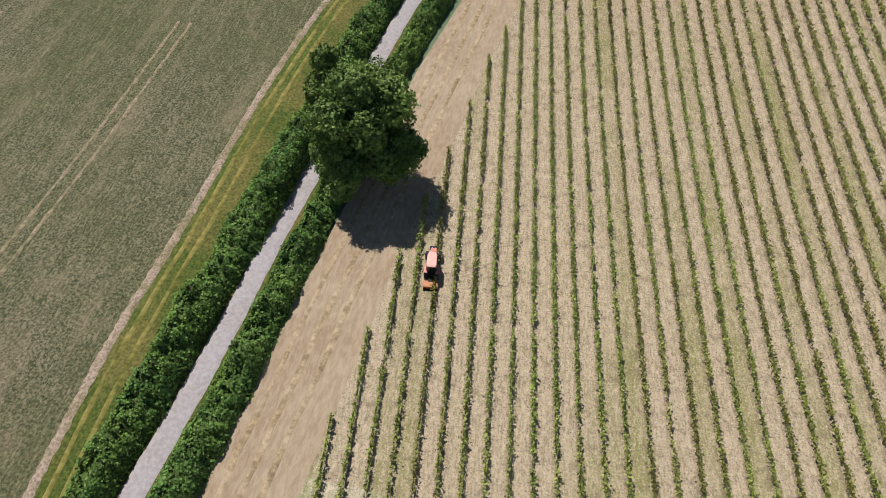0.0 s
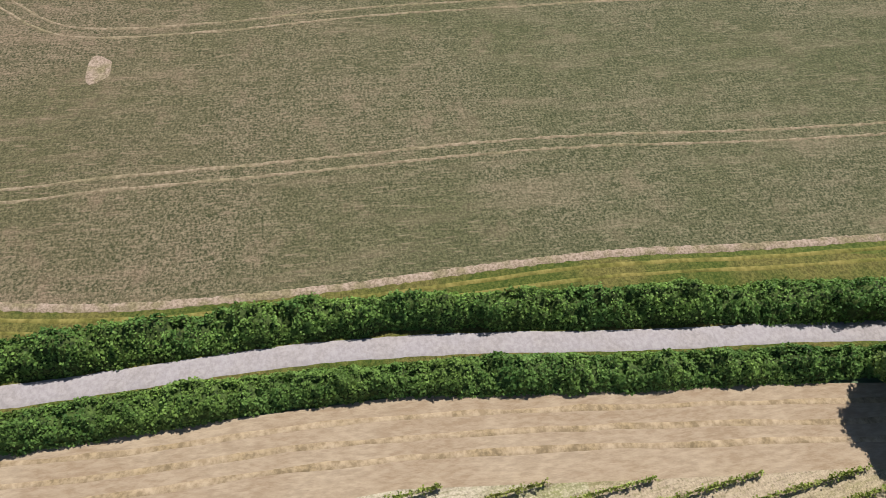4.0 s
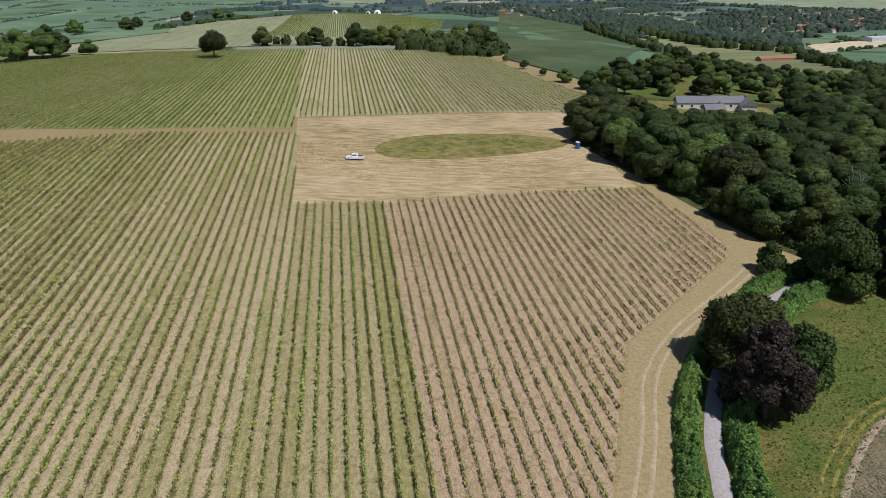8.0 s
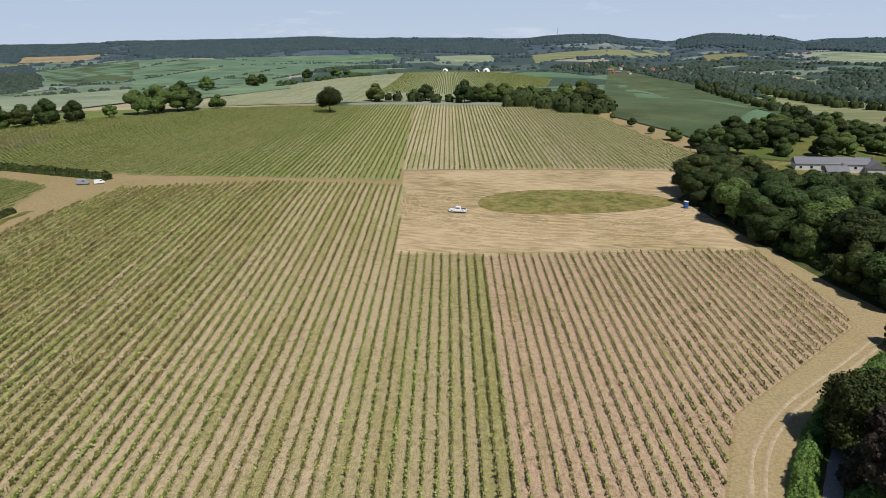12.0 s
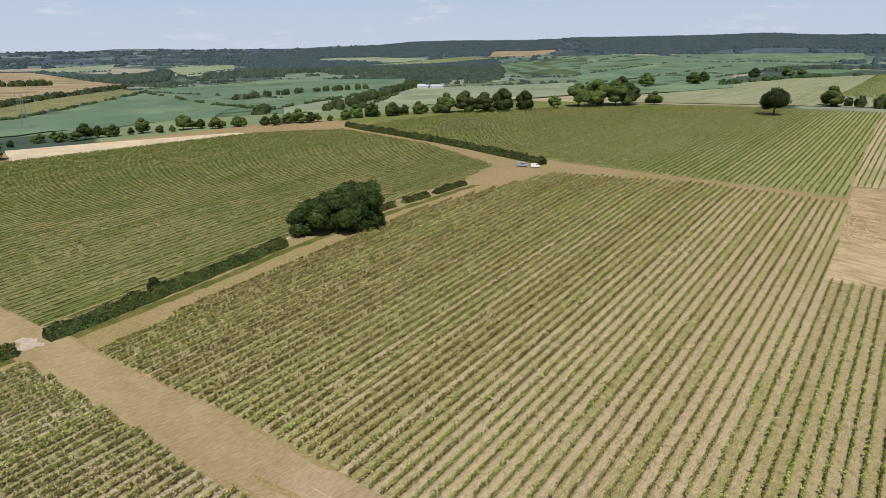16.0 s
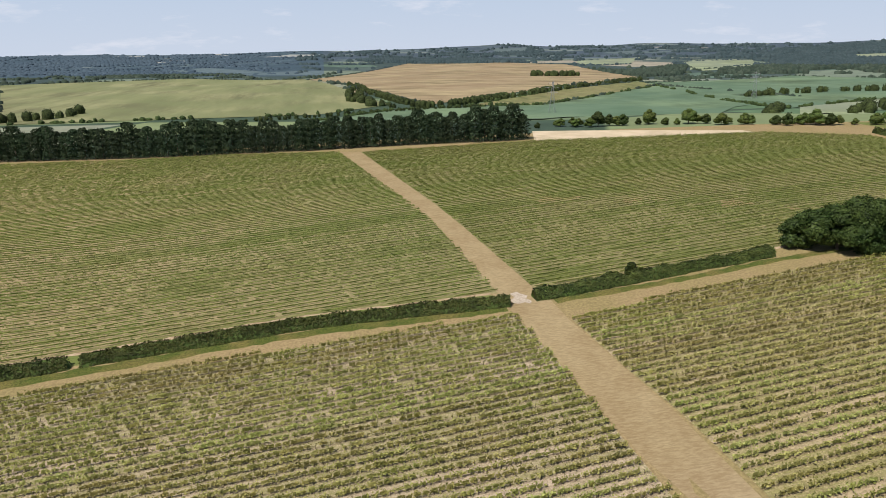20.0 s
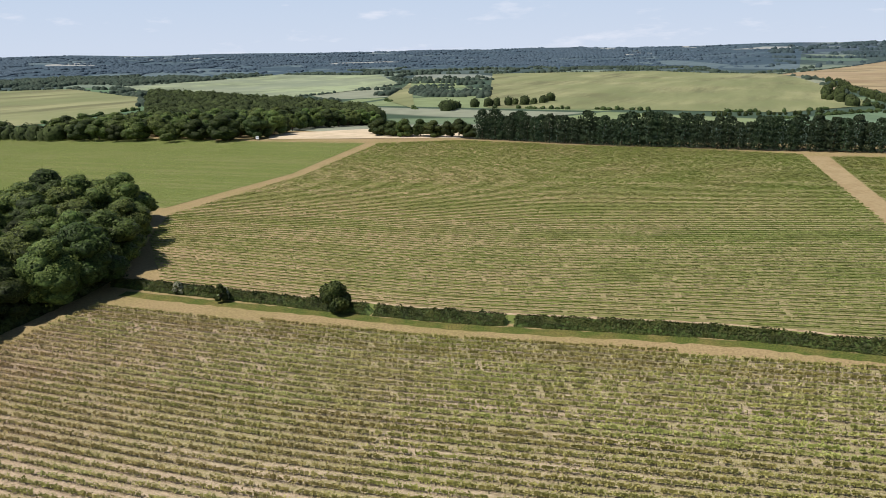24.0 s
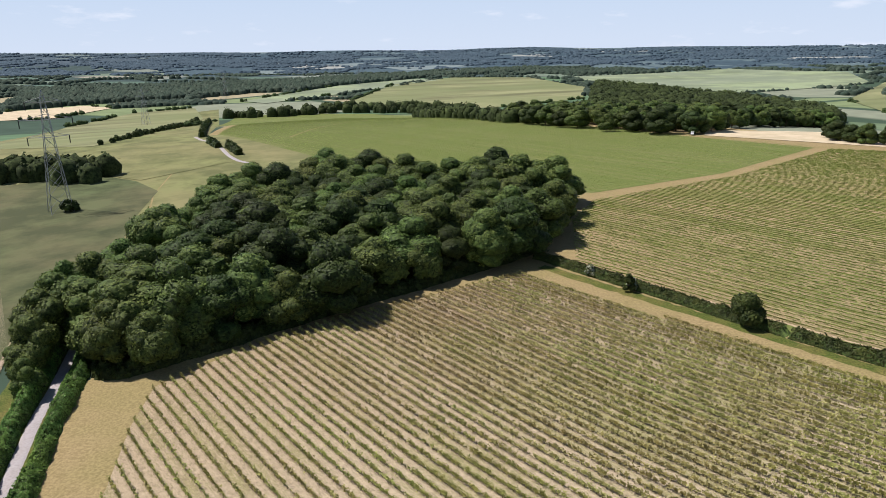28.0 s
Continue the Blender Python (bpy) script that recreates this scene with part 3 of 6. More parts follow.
def sides(line):
    """The unit vector to the right of the way along the line, at each of its points."""
    d = np.gradient(line, axis=0)
    d /= np.linalg.norm(d, axis=1)[:, None]
    return np.stack([d[:, 1], -d[:, 0]], 1)


def ribbon(name, line, left, right, mat, lift, label="", category="", kind="structure", cols=3, ragged=0.0, seed=1):
    """A strip of ground along a line, from left to right metres off it; its uneven rims dip into the ground beside it."""
    rnd = np.random.RandomState(seed)
    n, s = len(line), sides(line)
    dip = min(0.35, 0.22 * (right - left))
    offsets = [(left, -0.1)] + [(left + dip + (right - left - 2 * dip) * c / cols, 0.0) for c in range(cols + 1)] + [(right, -0.1)]
    verts = []
    for i in range(n):
        swing = [rnd.uniform(-ragged, ragged), rnd.uniform(-ragged, ragged)]
        for c, (o, sink) in enumerate(offsets):
            o += swing[0] if c < 2 else swing[1] if c > cols else 0
            x, y = line[i] + s[i] * o
            verts.append(on_ground(x, y, lift + sink))
    w = len(offsets)
    faces = [[i * w + c, i * w + c + 1, (i + 1) * w + c + 1, (i + 1) * w + c] for i in range(n - 1) for c in range(w - 1)]
    return tagged(link_mesh(name, verts, faces, mat, smooth_faces=True), label, category, kind=kind)


def patch(name, poly, mat, lift, step=10.0, label="", category="", kind="structure"):
    """A sheet of ground with the given outline, laid over the lie of the land."""
    bm = bmesh.new()
    corner = [bm.verts.new((x, y, 0)) for x, y in poly]
    for tri in tessellate_polygon([[Vector((x, y, 0)) for x, y in poly]]):
        bm.faces.new([corner[k] for k in tri])
    lo, hi = np.min(poly, axis=0), np.max(poly, axis=0)
    for axis in (0, 1):
        for v in np.arange(math.ceil(lo[axis] / step) * step, hi[axis], step):
            co, no = [0, 0, 0], [0, 0, 0]
            co[axis], no[axis] = v, 1
            bmesh.ops.bisect_plane(bm, geom=bm.verts[:] + bm.edges[:] + bm.faces[:], plane_co=co, plane_no=no)
    for v in bm.verts:
        v.co.z = ground(v.co.x, v.co.y) + lift
    bmesh.ops.recalc_face_normals(bm, faces=bm.faces[:])
    if sum(f.normal.z for f in bm.faces) < 0:
        bmesh.ops.reverse_faces(bm, faces=bm.faces[:])
    return tagged(part(name, bm, mat), label, category, kind=kind)


def inside(poly, x, y):
    odd = False
    for (x0, y0), (x1, y1) in zip(poly, poly[1:] + poly[:1]):
        if (y0 > y) != (y1 > y) and x < (x1 - x0) * (y - y0) / (y1 - y0) + x0:
            odd = not odd
    return odd


def covered(polys, x, y):
    """Whether any of the outlines holds the point; each comes with its bounds."""
    return any(lo[0] < x < hi[0] and lo[1] < y < hi[1] and inside(p, x, y) for p, lo, hi in polys)


def cards(centres, normals, size, rnd, lean=0.7, aspect=1.0):
    """Leafy scraps: one small bent quad at each centre, facing roughly along its normal."""
    n = len(centres)
    w = normals + rnd.normal(0, lean, (n, 3))
    w /= np.linalg.norm(w, axis=1)[:, None] + 1e-9
    a = np.cross(w, rnd.normal(0, 1, (n, 3)))
    a /= np.linalg.norm(a, axis=1)[:, None] + 1e-9
    b = np.cross(w, a)
    s = size * rnd.uniform(0.6, 1.3, (n, 1))
    sag = w * s * rnd.uniform(-0.25, 0.25, (n, 1))
    quad = np.stack([centres - a * s - b * s * aspect * rnd.uniform(0.3, 1, (n, 1)), centres + a * s * rnd.uniform(0.4, 1, (n, 1)) - b * s * aspect + sag,
                     centres + a * s + b * s * aspect * rnd.uniform(0.3, 1, (n, 1)), centres - a * s * rnd.uniform(0.4, 1, (n, 1)) + b * s * aspect + sag], 1)
    return quad.reshape(-1, 3), np.arange(4 * n).reshape(n, 4)


def ball(centre, rx, rz, rnd, rough=0.2, cuts=5):
    """A lumpy ball of leaf masses, made from the six sides of a cube."""
    v, f = [], []
    for axis in range(3):
        for side in (-1, 1):
            at = len(v)
            for i in range(cuts + 1):
                for j in range(cuts + 1):
                    q = np.zeros(3)
                    q[axis], q[(axis + 1) % 3], q[(axis + 2) % 3] = side, math.tan((2 * i / cuts - 1) * 0.785), math.tan((2 * j / cuts - 1) * 0.785) * side
                    v.append(q / np.linalg.norm(q))
            f += [(at + i * (cuts + 1) + j, at + (i + 1) * (cuts + 1) + j, at + (i + 1) * (cuts + 1) + j + 1, at + i * (cuts + 1) + j + 1) for i in range(cuts) for j in range(cuts)]
    v = np.array(v)
    k = rnd.uniform(0, 50)
    swell = np.array([1 + rough * (noise.noise(Vector(q) * 2.0 + Vector((k, 0, 0))) + 0.8 * noise.noise(Vector(q) * 4.5 + Vector((0, k, 0)))) for q in v])[:, None]
    return v * swell * (rx, rx, rz) + centre, np.array(f)


def crown_lobes(rnd, height, radius, lobes, low, taper=0.4, lump=(0.36, 0.56)):
    """Centre and radius of the great lobes that make up an uneven crown."""
    base, span = height * low, height * (1 - low)
    out = []
    for k in range(lobes):
        r = min(radius * rnd.uniform(*lump), span * 0.5)
        u = 1.0 if k == 0 else rnd.uniform(0, 0.85)
        reach = (radius - r) * rnd.uniform(0.7, 1.12) * (1 - taper * u) * (0.15 if k == 0 else 1)
        ang = k * 2.4 + rnd.uniform(-0.5, 0.5)
        out.append((np.array([math.cos(ang) * reach, math.sin(ang) * reach, base + 0.85 * r + u * max(0.0, span - 1.75 * r)]), r))
    return out


def make_tree(name, at, height, radius, label, category="tree", seed=1, leaf="leaf", count=1500, size=0.45, low=0.2, trunk=0.3, group="", lobes=9, core=0.78, rough=0.5, taper=0.4, lean=0.55, lump=(0.36, 0.56), own=None):
    rnd = np.random.RandomState(seed)
    root = thing(name, at, label, category, group, kind="")
    bm = bmesh.new()
    base = Vector((0, 0, -0.4))
    fork = Vector((rnd.uniform(-0.3, 0.3), rnd.uniform(-0.3, 0.3), height * (low + 0.1)))
    add_rod(bm, base, fork * 0.5, trunk * 1.25, trunk * 0.9, 7)
    add_rod(bm, fork * 0.48, fork, trunk * 0.92, trunk * 0.75, 7)
    shape = own or crown_lobes(rnd, height, radius, lobes, low, taper, lump)
    for c, r in shape[:7]:
        mid = fork.lerp(Vector(c), 0.5) + Vector((0, 0, -0.1 * r))
        add_rod(bm, fork * rnd.uniform(0.8, 1), mid, trunk * 0.5, trunk * 0.3, 5)
        add_rod(bm, mid, Vector(c) + Vector((0, 0, 0.5 * r)), trunk * 0.3, trunk * 0.08, 4)
    part("trunk", bm, M["bark"], root)
    vs, fs, n0 = [], [], 0
    for c, r in shape:
        v, f = ball(c, r * core, r * core * 0.9, rnd, rough * 0.75, 5 if count > 2000 else 4)
        vs.append(v)
        fs.append(f + n0)
        n0 += len(v)
    inner = sum(len(f) for f in fs)
    area = sum(r * r for c, r in shape)
    cs, ns = [], []
    for k, (c, r) in enumerate(shape):
        d = rnd.normal(0, 1, (int(count * 1.7 * r * r / area), 3))
        d[:, 2] += 0.25
        d /= np.linalg.norm(d, axis=1)[:, None]
        d = d[d[:, 2] > -0.7]
        bulge = np.array([noise.noise(Vector(q) * 2.6 + Vector((k * 3.7, seed, 0))) + 0.6 * noise.noise(Vector(q) * 6.0 + Vector((k, seed * 2, 5))) for q in d])[:, None]
        p = c + d * r * (0.96 + rough * 0.5 * bulge) * rnd.uniform(0.88, 1.06, (len(d), 1)) * (1, 1, 0.92)
        keep = np.ones(len(p), bool)
        for j, (c2, r2) in enumerate(shape):
            if j != k:
                keep &= np.linalg.norm(p - c2, axis=1) > 0.82 * r2
        cs.append(p[keep])
        ns.append(d[keep])
    v, f = cards(np.concatenate(cs), np.concatenate(ns), size, rnd, lean)
    # second slot: inner shells, whose colour holds the shaded gaps
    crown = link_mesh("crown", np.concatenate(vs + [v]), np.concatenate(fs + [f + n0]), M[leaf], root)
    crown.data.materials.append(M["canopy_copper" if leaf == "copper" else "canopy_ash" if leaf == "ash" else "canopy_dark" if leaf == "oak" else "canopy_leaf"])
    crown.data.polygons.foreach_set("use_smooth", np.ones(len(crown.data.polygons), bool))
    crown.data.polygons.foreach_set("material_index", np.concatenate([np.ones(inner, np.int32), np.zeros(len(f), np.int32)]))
    return root


def hedge(name, line, width, height, label, seed, per=70, size=0.22, leaf="hedge", gaps=(), lump=0.35, group="", sway=0.3):
    """A shaggy hedge along a line: an inner shell with shaded gaps painted in its colour, and a coat of leaves."""
    rnd = np.random.RandomState(seed)
    root = tagged(new(name), label, "hedge", group)
    s = sides(line)
    length = np.concatenate([[0], np.cumsum(np.linalg.norm(np.diff(line, axis=0), axis=1))])
    broad = lambda d: 1 + sway * (noise.noise(Vector((d * 0.1, seed * 7.3, 0.5))) + 0.6 * noise.noise(Vector((d * 0.5, seed * 3.1, 2.5))))
    def tall(d, a):
        w = a * width
        rag = 0.7 * noise.noise(Vector((d * 0.09, w * 0.12, seed))) + 0.9 * noise.noise(Vector((d * 0.3, w * 0.3, seed + 4.0))) + 0.7 * noise.noise(Vector((d * 1.1, w * 1.1, seed + 9.0))) + 0.3 * noise.noise(Vector((d * 2.7, w * 2.7, seed + 2.0)))
        return max(0.06, height * (1 + lump * rag)) * (1 - abs(2 * a) ** 3.2 * 0.85)
    open_at = lambda d: any(a < d < b for a, b in gaps)
    across = (-0.5, -0.46, -0.36, -0.24, -0.12, 0, 0.12, 0.24, 0.36, 0.46, 0.5)
    verts = []
    for i, (p, side) in enumerate(zip(line, s)):
        d = length[i]
        for a in across:
            x, y = p + side * a * width * broad(d) * 0.94
            h = 0.02 if open_at(d) else tall(d, a) * 0.93 * (abs(a) < 0.5)
            verts.append((x, y, ground(x, y) - 0.1 + h))
    k = len(across)
    faces = [[i * k + j, i * k + j + 1, (i + 1) * k + j + 1, (i + 1) * k + j] for i in range(len(line) - 1) for j in range(k - 1)]
    faces += [list(range(k)), list(range((len(line) - 1) * k, len(line) * k))]
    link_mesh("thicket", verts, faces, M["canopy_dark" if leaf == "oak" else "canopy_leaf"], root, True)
    d = rnd.uniform(0, length[-1], int(length[-1] * per))
    d = d[[not open_at(q) for q in d]]
    idx = np.clip(np.searchsorted(length, d) - 1, 0, len(line) - 2)
    frac = ((d - length[idx]) / (length[idx + 1] - length[idx]))[:, None]
    p, side = line[idx] * (1 - frac) + line[idx + 1] * frac, s[idx]
    u = rnd.uniform(-1, 1, len(d))
    a = np.sign(u) * 0.5 * np.abs(u) ** 0.75
    hh = np.array([tall(q, w) for q, w in zip(d, a)])
    out = a * width * np.array([broad(q) for q in d]) * rnd.uniform(0.95, 1.05, len(d))
    flank = np.abs(a) > 0.42
    up = np.where(flank, hh * rnd.uniform(0.15, 1.1, len(d)), hh * rnd.uniform(0.86, 1.08, len(d)))
    xy = p + side * out[:, None]
    z = np.array([ground(x, y) for x, y in xy]) + np.maximum(up, 0.05)
    nrm = np.stack([side[:, 0] * a * 2.2, side[:, 1] * a * 2.2, np.full(len(d), 0.75)], 1)
    v, f = cards(np.stack([xy[:, 0], xy[:, 1], z], 1), nrm, size, rnd, 0.6)
    link_mesh("foliage", v, f, M[leaf], root)
    return root


def row_runs(poly, k):
    """Where the vine row number k runs inside the outline: start and end along the rows."""
    u = ROW_SHIFT + k * ROW_GAP
    cuts = []
    for (x0, y0), (x1, y1) in zip(poly, poly[1:] + poly[:1]):
        u0, u1 = x0 * ROW_SIDE[0] + y0 * ROW_SIDE[1] - u, x1 * ROW_SIDE[0] + y1 * ROW_SIDE[1] - u
        if (u0 > 0) != (u1 > 0):
            q = u0 / (u0 - u1)
            cuts.append((x0 + (x1 - x0) * q) * ROW_WAY[0] + (y0 + (y1 - y0) * q) * ROW_WAY[1])
    cuts.sort()
    return u, [(a, b) for a, b in zip(cuts[::2], cuts[1::2]) if b - a > 3]


def row_numbers(poly):
    us = [(x * ROW_SIDE[0] + y * ROW_SIDE[1] - ROW_SHIFT) / ROW_GAP for x, y in poly]
    return range(math.ceil(min(us)), math.floor(max(us)) + 1)


def vine_foliage(u, runs, rnd, per, spread=0.11, vigour=1.0, uneven=0.2):
    """Leaves of the vines of one row, plant by plant, some weak and some missing, and the shoots tied up along the wires."""
    cs, stems, powers = [], [], []
    for a, b in runs:
        plants = np.arange(a + 0.4, b, 1.1)
        power = np.clip(rnd.normal(1, uneven, len(plants)), 0.25, 1.6) * vigour
        power[rnd.uniform(0, 1, len(plants)) < 0.2 * uneven] = 0.12
        px, py = u * ROW_SIDE[0] + plants * ROW_WAY[0], u * ROW_SIDE[1] + plants * ROW_WAY[1]
        young = (px > 1 - 0.139 * (py - 58)) & (py > 55) & (py < 190)
        power = power * np.where(young, rnd.uniform(0.25, 0.85, len(plants)), 1.0)
        rich = np.where((px > -60) & (py > -80) & (py < 75), 1.9, 1.0) if per > 10 else 1.0
        lush = 1 + 0.25 * np.clip((-px - 25) / 60, 0, 1) if per > 10 else 1.0
        count = np.maximum(1, (per * 1.1 * power * rich * lush)).astype(int)
        s = np.repeat(plants, count) + rnd.uniform(-0.55, 0.55, count.sum())
        g = np.repeat(power, count)
        broad = np.repeat(1 + 0.9 * np.clip((-px - 25) / 60, 0, 1), count) if per > 10 else 1.0
        side = rnd.normal(0, spread, len(s)) * np.minimum(1.3, 0.5 + 0.6 * g) * broad
        z = 0.36 + rnd.beta(1.6, 1.5, len(s)) * 0.8 * np.minimum(1.15, 0.55 + 0.5 * g)
        cs.append(np.stack([(u + side) * ROW_SIDE[0] + s * ROW_WAY[0], (u + side) * ROW_SIDE[1] + s * ROW_WAY[1], z], 1))
        stems.append(np.stack([u * ROW_SIDE[0] + plants * ROW_WAY[0], u * ROW_SIDE[1] + plants * ROW_WAY[1]], 1))
        powers.append(power)
    if not cs:
        return None
    return np.concatenate(cs), np.concatenate(stems), np.concatenate(powers)


def shoots(stems, power, rnd, size=0.85, reach=0.5):
    """Two tilted leafy fans on each plant, spread along the row."""
    n = len(stems)
    way, side = np.array([*ROW_WAY, 0.0]), np.array([*ROW_SIDE, 0.0])
    base = np.concatenate([stems, np.array([ground(x, y) for x, y in stems])[:, None]], 1)
    g = np.clip(power, 0.1, 1.3)[:, None]
    out = []
    for s in (-1, 1):
        half = reach * rnd.uniform(0.6, 1.1, (n, 1)) * np.minimum(1, 0.3 + 0.75 * g)
        shift = way * rnd.uniform(-0.2, 0.2, (n, 1))
        low, high = 0.45 + rnd.uniform(-0.08, 0.1, (n, 1)), 0.52 + size * 0.55 * g * rnd.uniform(0.7, 1.1, (n, 1))
        tilt = side * s * rnd.uniform(0.02, 0.15, (n, 1))
        up = np.array([0.0, 0.0, 1.0])
        out.append(np.stack([base + shift - way * half + up * low, base + shift + way * half * 0.9 + up * low, base + shift + way * half + tilt + up * high, base + shift - way * half * 0.8 + tilt * 0.7 + up * high * 0.95], 1))
    v = np.concatenate(out).reshape(-1, 3)
    return v, np.arange(len(v)).reshape(-1, 4)


def drape(c):
    """Lift points given as heights over the ground to their true heights."""
    key = {}
    for i, (x, y) in enumerate(np.floor(c[:, :2] / 4).astype(int)):
        key.setdefault((x, y), []).append(i)
    for (x, y), idx in key.items():
        c[idx, 2] += ground(x * 4 + 2, y * 4 + 2)
    return c


def stem_mesh(stems, thick=0.035, tall=0.8):
    n = len(stems)
    z = np.array([ground(x, y) for x, y in stems])
    corners = np.array([(-1, -0.6), (1, -0.6), (0, 1)]) * thick
    low = np.concatenate([np.repeat(stems[:, None], 3, 1) + corners, np.repeat((z - 0.05)[:, None, None], 3, 1)], 2)
    top = low.copy()
    top[:, :, 2] += tall
    v = np.concatenate([low, top], 1).reshape(-1, 3)
    q = np.array([(0, 1, 4, 3), (1, 2, 5, 4), (2, 0, 3, 5)])
    return v, (q[None] + 6 * np.arange(n)[:, None, None]).reshape(-1, 4)


def vine_rows(poly, label, group, per, size, seed, vigour=1.0):
    """Each row of a near block as a thing of its own."""
    rnd = np.random.RandomState(seed)
    for k in row_numbers(poly):
        u, runs = row_runs(poly, k)
        got = vine_foliage(u, runs, rnd, per, 0.125, vigour)
        if not got:
            continue
        c, stems, power = got
        root = tagged(new("vine_row"), label, "vine row", group)
        nrm = np.zeros_like(c)
        nrm[:, 2] = 0.6
        near = (c[:, 0] > -60) & (c[:, 1] > -80) & (c[:, 1] < 75)
        v, f = cards(drape(c), nrm, size * np.where(near, 0.72, 1.0)[:, None], rnd, 1.0)
        w, g = shoots(stems, power, rnd)
        link_mesh("foliage", np.concatenate([v, w]), np.concatenate([f, g + len(v)]), M["vine"], root)
        tagged(link_mesh("stem", *stem_mesh(stems), M["stem"], root), kind="stuff")


def vine_block(name, poly, label, per, size, seed, vigour=1.0, fans=True, spread=0.09):
    """A far block of vines, too many to count."""
    rnd = np.random.RandomState(seed)
    cs, ws, n = [], [], 0
    for k in row_numbers(poly):
        u, runs = row_runs(poly, k)
        got = vine_foliage(u, runs, rnd, per, spread, vigour, 0.14)
        if got:
            cs.append(got[0])
            ws.append(shoots(got[1], got[2], rnd, 0.32, 0.74)[0] if fans else np.zeros((0, 3)))
    c = np.concatenate(cs)
    nrm = np.zeros_like(c)
    nrm[:, 2] = 0.6
    v, f = cards(drape(c), nrm, size, rnd, 1.0)
    w = np.concatenate(ws)
    f = np.concatenate([f, np.arange(len(w)).reshape(-1, 4) + len(v)])
    return tagged(link_mesh(name, np.concatenate([v, w]), f, M["vine_far"]), label, "vines", kind="stuff")


def tufts(name, xy, tall, size, mat, label, category, seed):
    """Loose plants or grass tufts, too many to count."""
    rnd = np.random.RandomState(seed)
    c = np.stack([xy[:, 0], xy[:, 1], rnd.uniform(0.2, 1.0, len(xy)) * tall + 0.1], 1)
    nrm = np.zeros_like(c)
    nrm[:, 2] = 0.9
    v, f = cards(drape(c), nrm, size, rnd, 0.8)
    return tagged(link_mesh(name, v, f, M[mat]), label, category, kind="stuff")


# ---- the land ----
def land():
    rings = [0, 15, 30, 45, 60, 70, 80, 90]
    while rings[-1] < 4900:
        rings.append(rings[-1] + max(8.0, rings[-1] * 0.035))
    rings[-1] = 4930.0
    n = 240
    verts = [on_ground(r * math.sin(2 * math.pi * a / n), r * math.cos(2 * math.pi * a / n), -0.15) for r in rings[1:] for a in range(n)]
    verts.append(on_ground(0, 0, -0.15))
    faces = [[i * n + a, i * n + (a + 1) % n, (i + 1) * n + (a + 1) % n, (i + 1) * n + a][::-1] for i in range(len(rings) - 2) for a in range(n)]
    faces += [[len(verts) - 1, a, (a + 1) % n][::-1] for a in range(n)]
    sheet = link_mesh("ground", verts, faces, M["farmland"], smooth_faces=True)
    # further rings take the palettes with haze blue in the base colour
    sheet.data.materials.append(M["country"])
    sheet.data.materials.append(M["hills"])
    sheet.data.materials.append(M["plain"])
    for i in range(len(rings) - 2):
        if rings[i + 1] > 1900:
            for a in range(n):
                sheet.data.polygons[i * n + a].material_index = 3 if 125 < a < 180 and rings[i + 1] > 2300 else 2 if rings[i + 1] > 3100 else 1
    return tagged(sheet, "rolling farmland of green and straw-coloured fields with dark hedgerows", "ground", kind="structure")


land()

ROAD = smooth_line([(-5.0, -186.2), (3.6, -150.9), (7.9, -135.7), (12.8, -113.7), (18.4, -97.7), (22.0, -83.6), (23.9, -70.3), (26.3, -46.7), (27.2, -36.8), (28.0, -23.2), (28.9, -14.2), (29.7, -5.4), (30.3, 6.5), (30.1, 17.1), (29.6, 26.4),
                    (29.2, 33.5), (29.4, 41.6), (30.2, 51.5), (32.7, 64.3), (37.3, 82.6), (46.9, 102.0), (62.2, 120.2), (76.2, 129.8), (99.6, 136.1)], 2.0)
CROP_EDGE = [(3.9, -218.9), (10.1, -188.5), (16.8, -146.7), (23.4, -114.6), (30.1, -95.0), (34.1, -80.8), (36.7, -60.3), (37.4, -38.8), (38.2, -23.4), (37.9, -9.9), (37.1, 6.5), (37.1, 25.5), (38.8, 39.9), (41.4, 52.0), (45.0, 63.8), (54.2, 76.9), (65.0, 86.3), (81.7, 92.2), (116.6, 93.3)]
crop_line = smooth_line(CROP_EDGE, 3.0)
crop_poly = [tuple(p) for p in crop_line] + [(278.4, 102.1), (312.4, -312.4), (18.6, -318.3)]
patch("meadow", [(25.5, -191.0), (22.8, -68.3), (29.4, 31.5), (34.7, 67.3), (44.8, 96.7), (68.1, 120.7), (122.2, 137.4), (266.9, 155.7), (285.6, 71.4), (63.0, 63.0), (42.9, 21.4), (41.6, -69.4)], M["meadow"], 0.06, 8, "lush green roadside meadow with yellowing grass", "meadow")
ribbon("verge", ROAD, -5.4, 9.7, M["verge"], 0.09, "tall grass verge along the lane", "grass verge", cols=8, ragged=0.2)
patch("crop_field", crop_poly, M["crop"], 0.12, 8, "ripening crop field with a speckled stony soil", "crop field")
ribbon("crop_rim", smooth_line(CROP_EDGE, 0.4), -0.35, 0.75, M["stony"], 0.17, "pale stony rim of the crop field", "field edge", cols=2, ragged=0.1)
ribbon("lane", smooth_line([tuple(p) for p in ROAD[::4]], 0.8), -1.4, 1.0, M["asphalt"], 0.18, "narrow sun-bleached asphalt country lane", "road", cols=4, ragged=0.06)
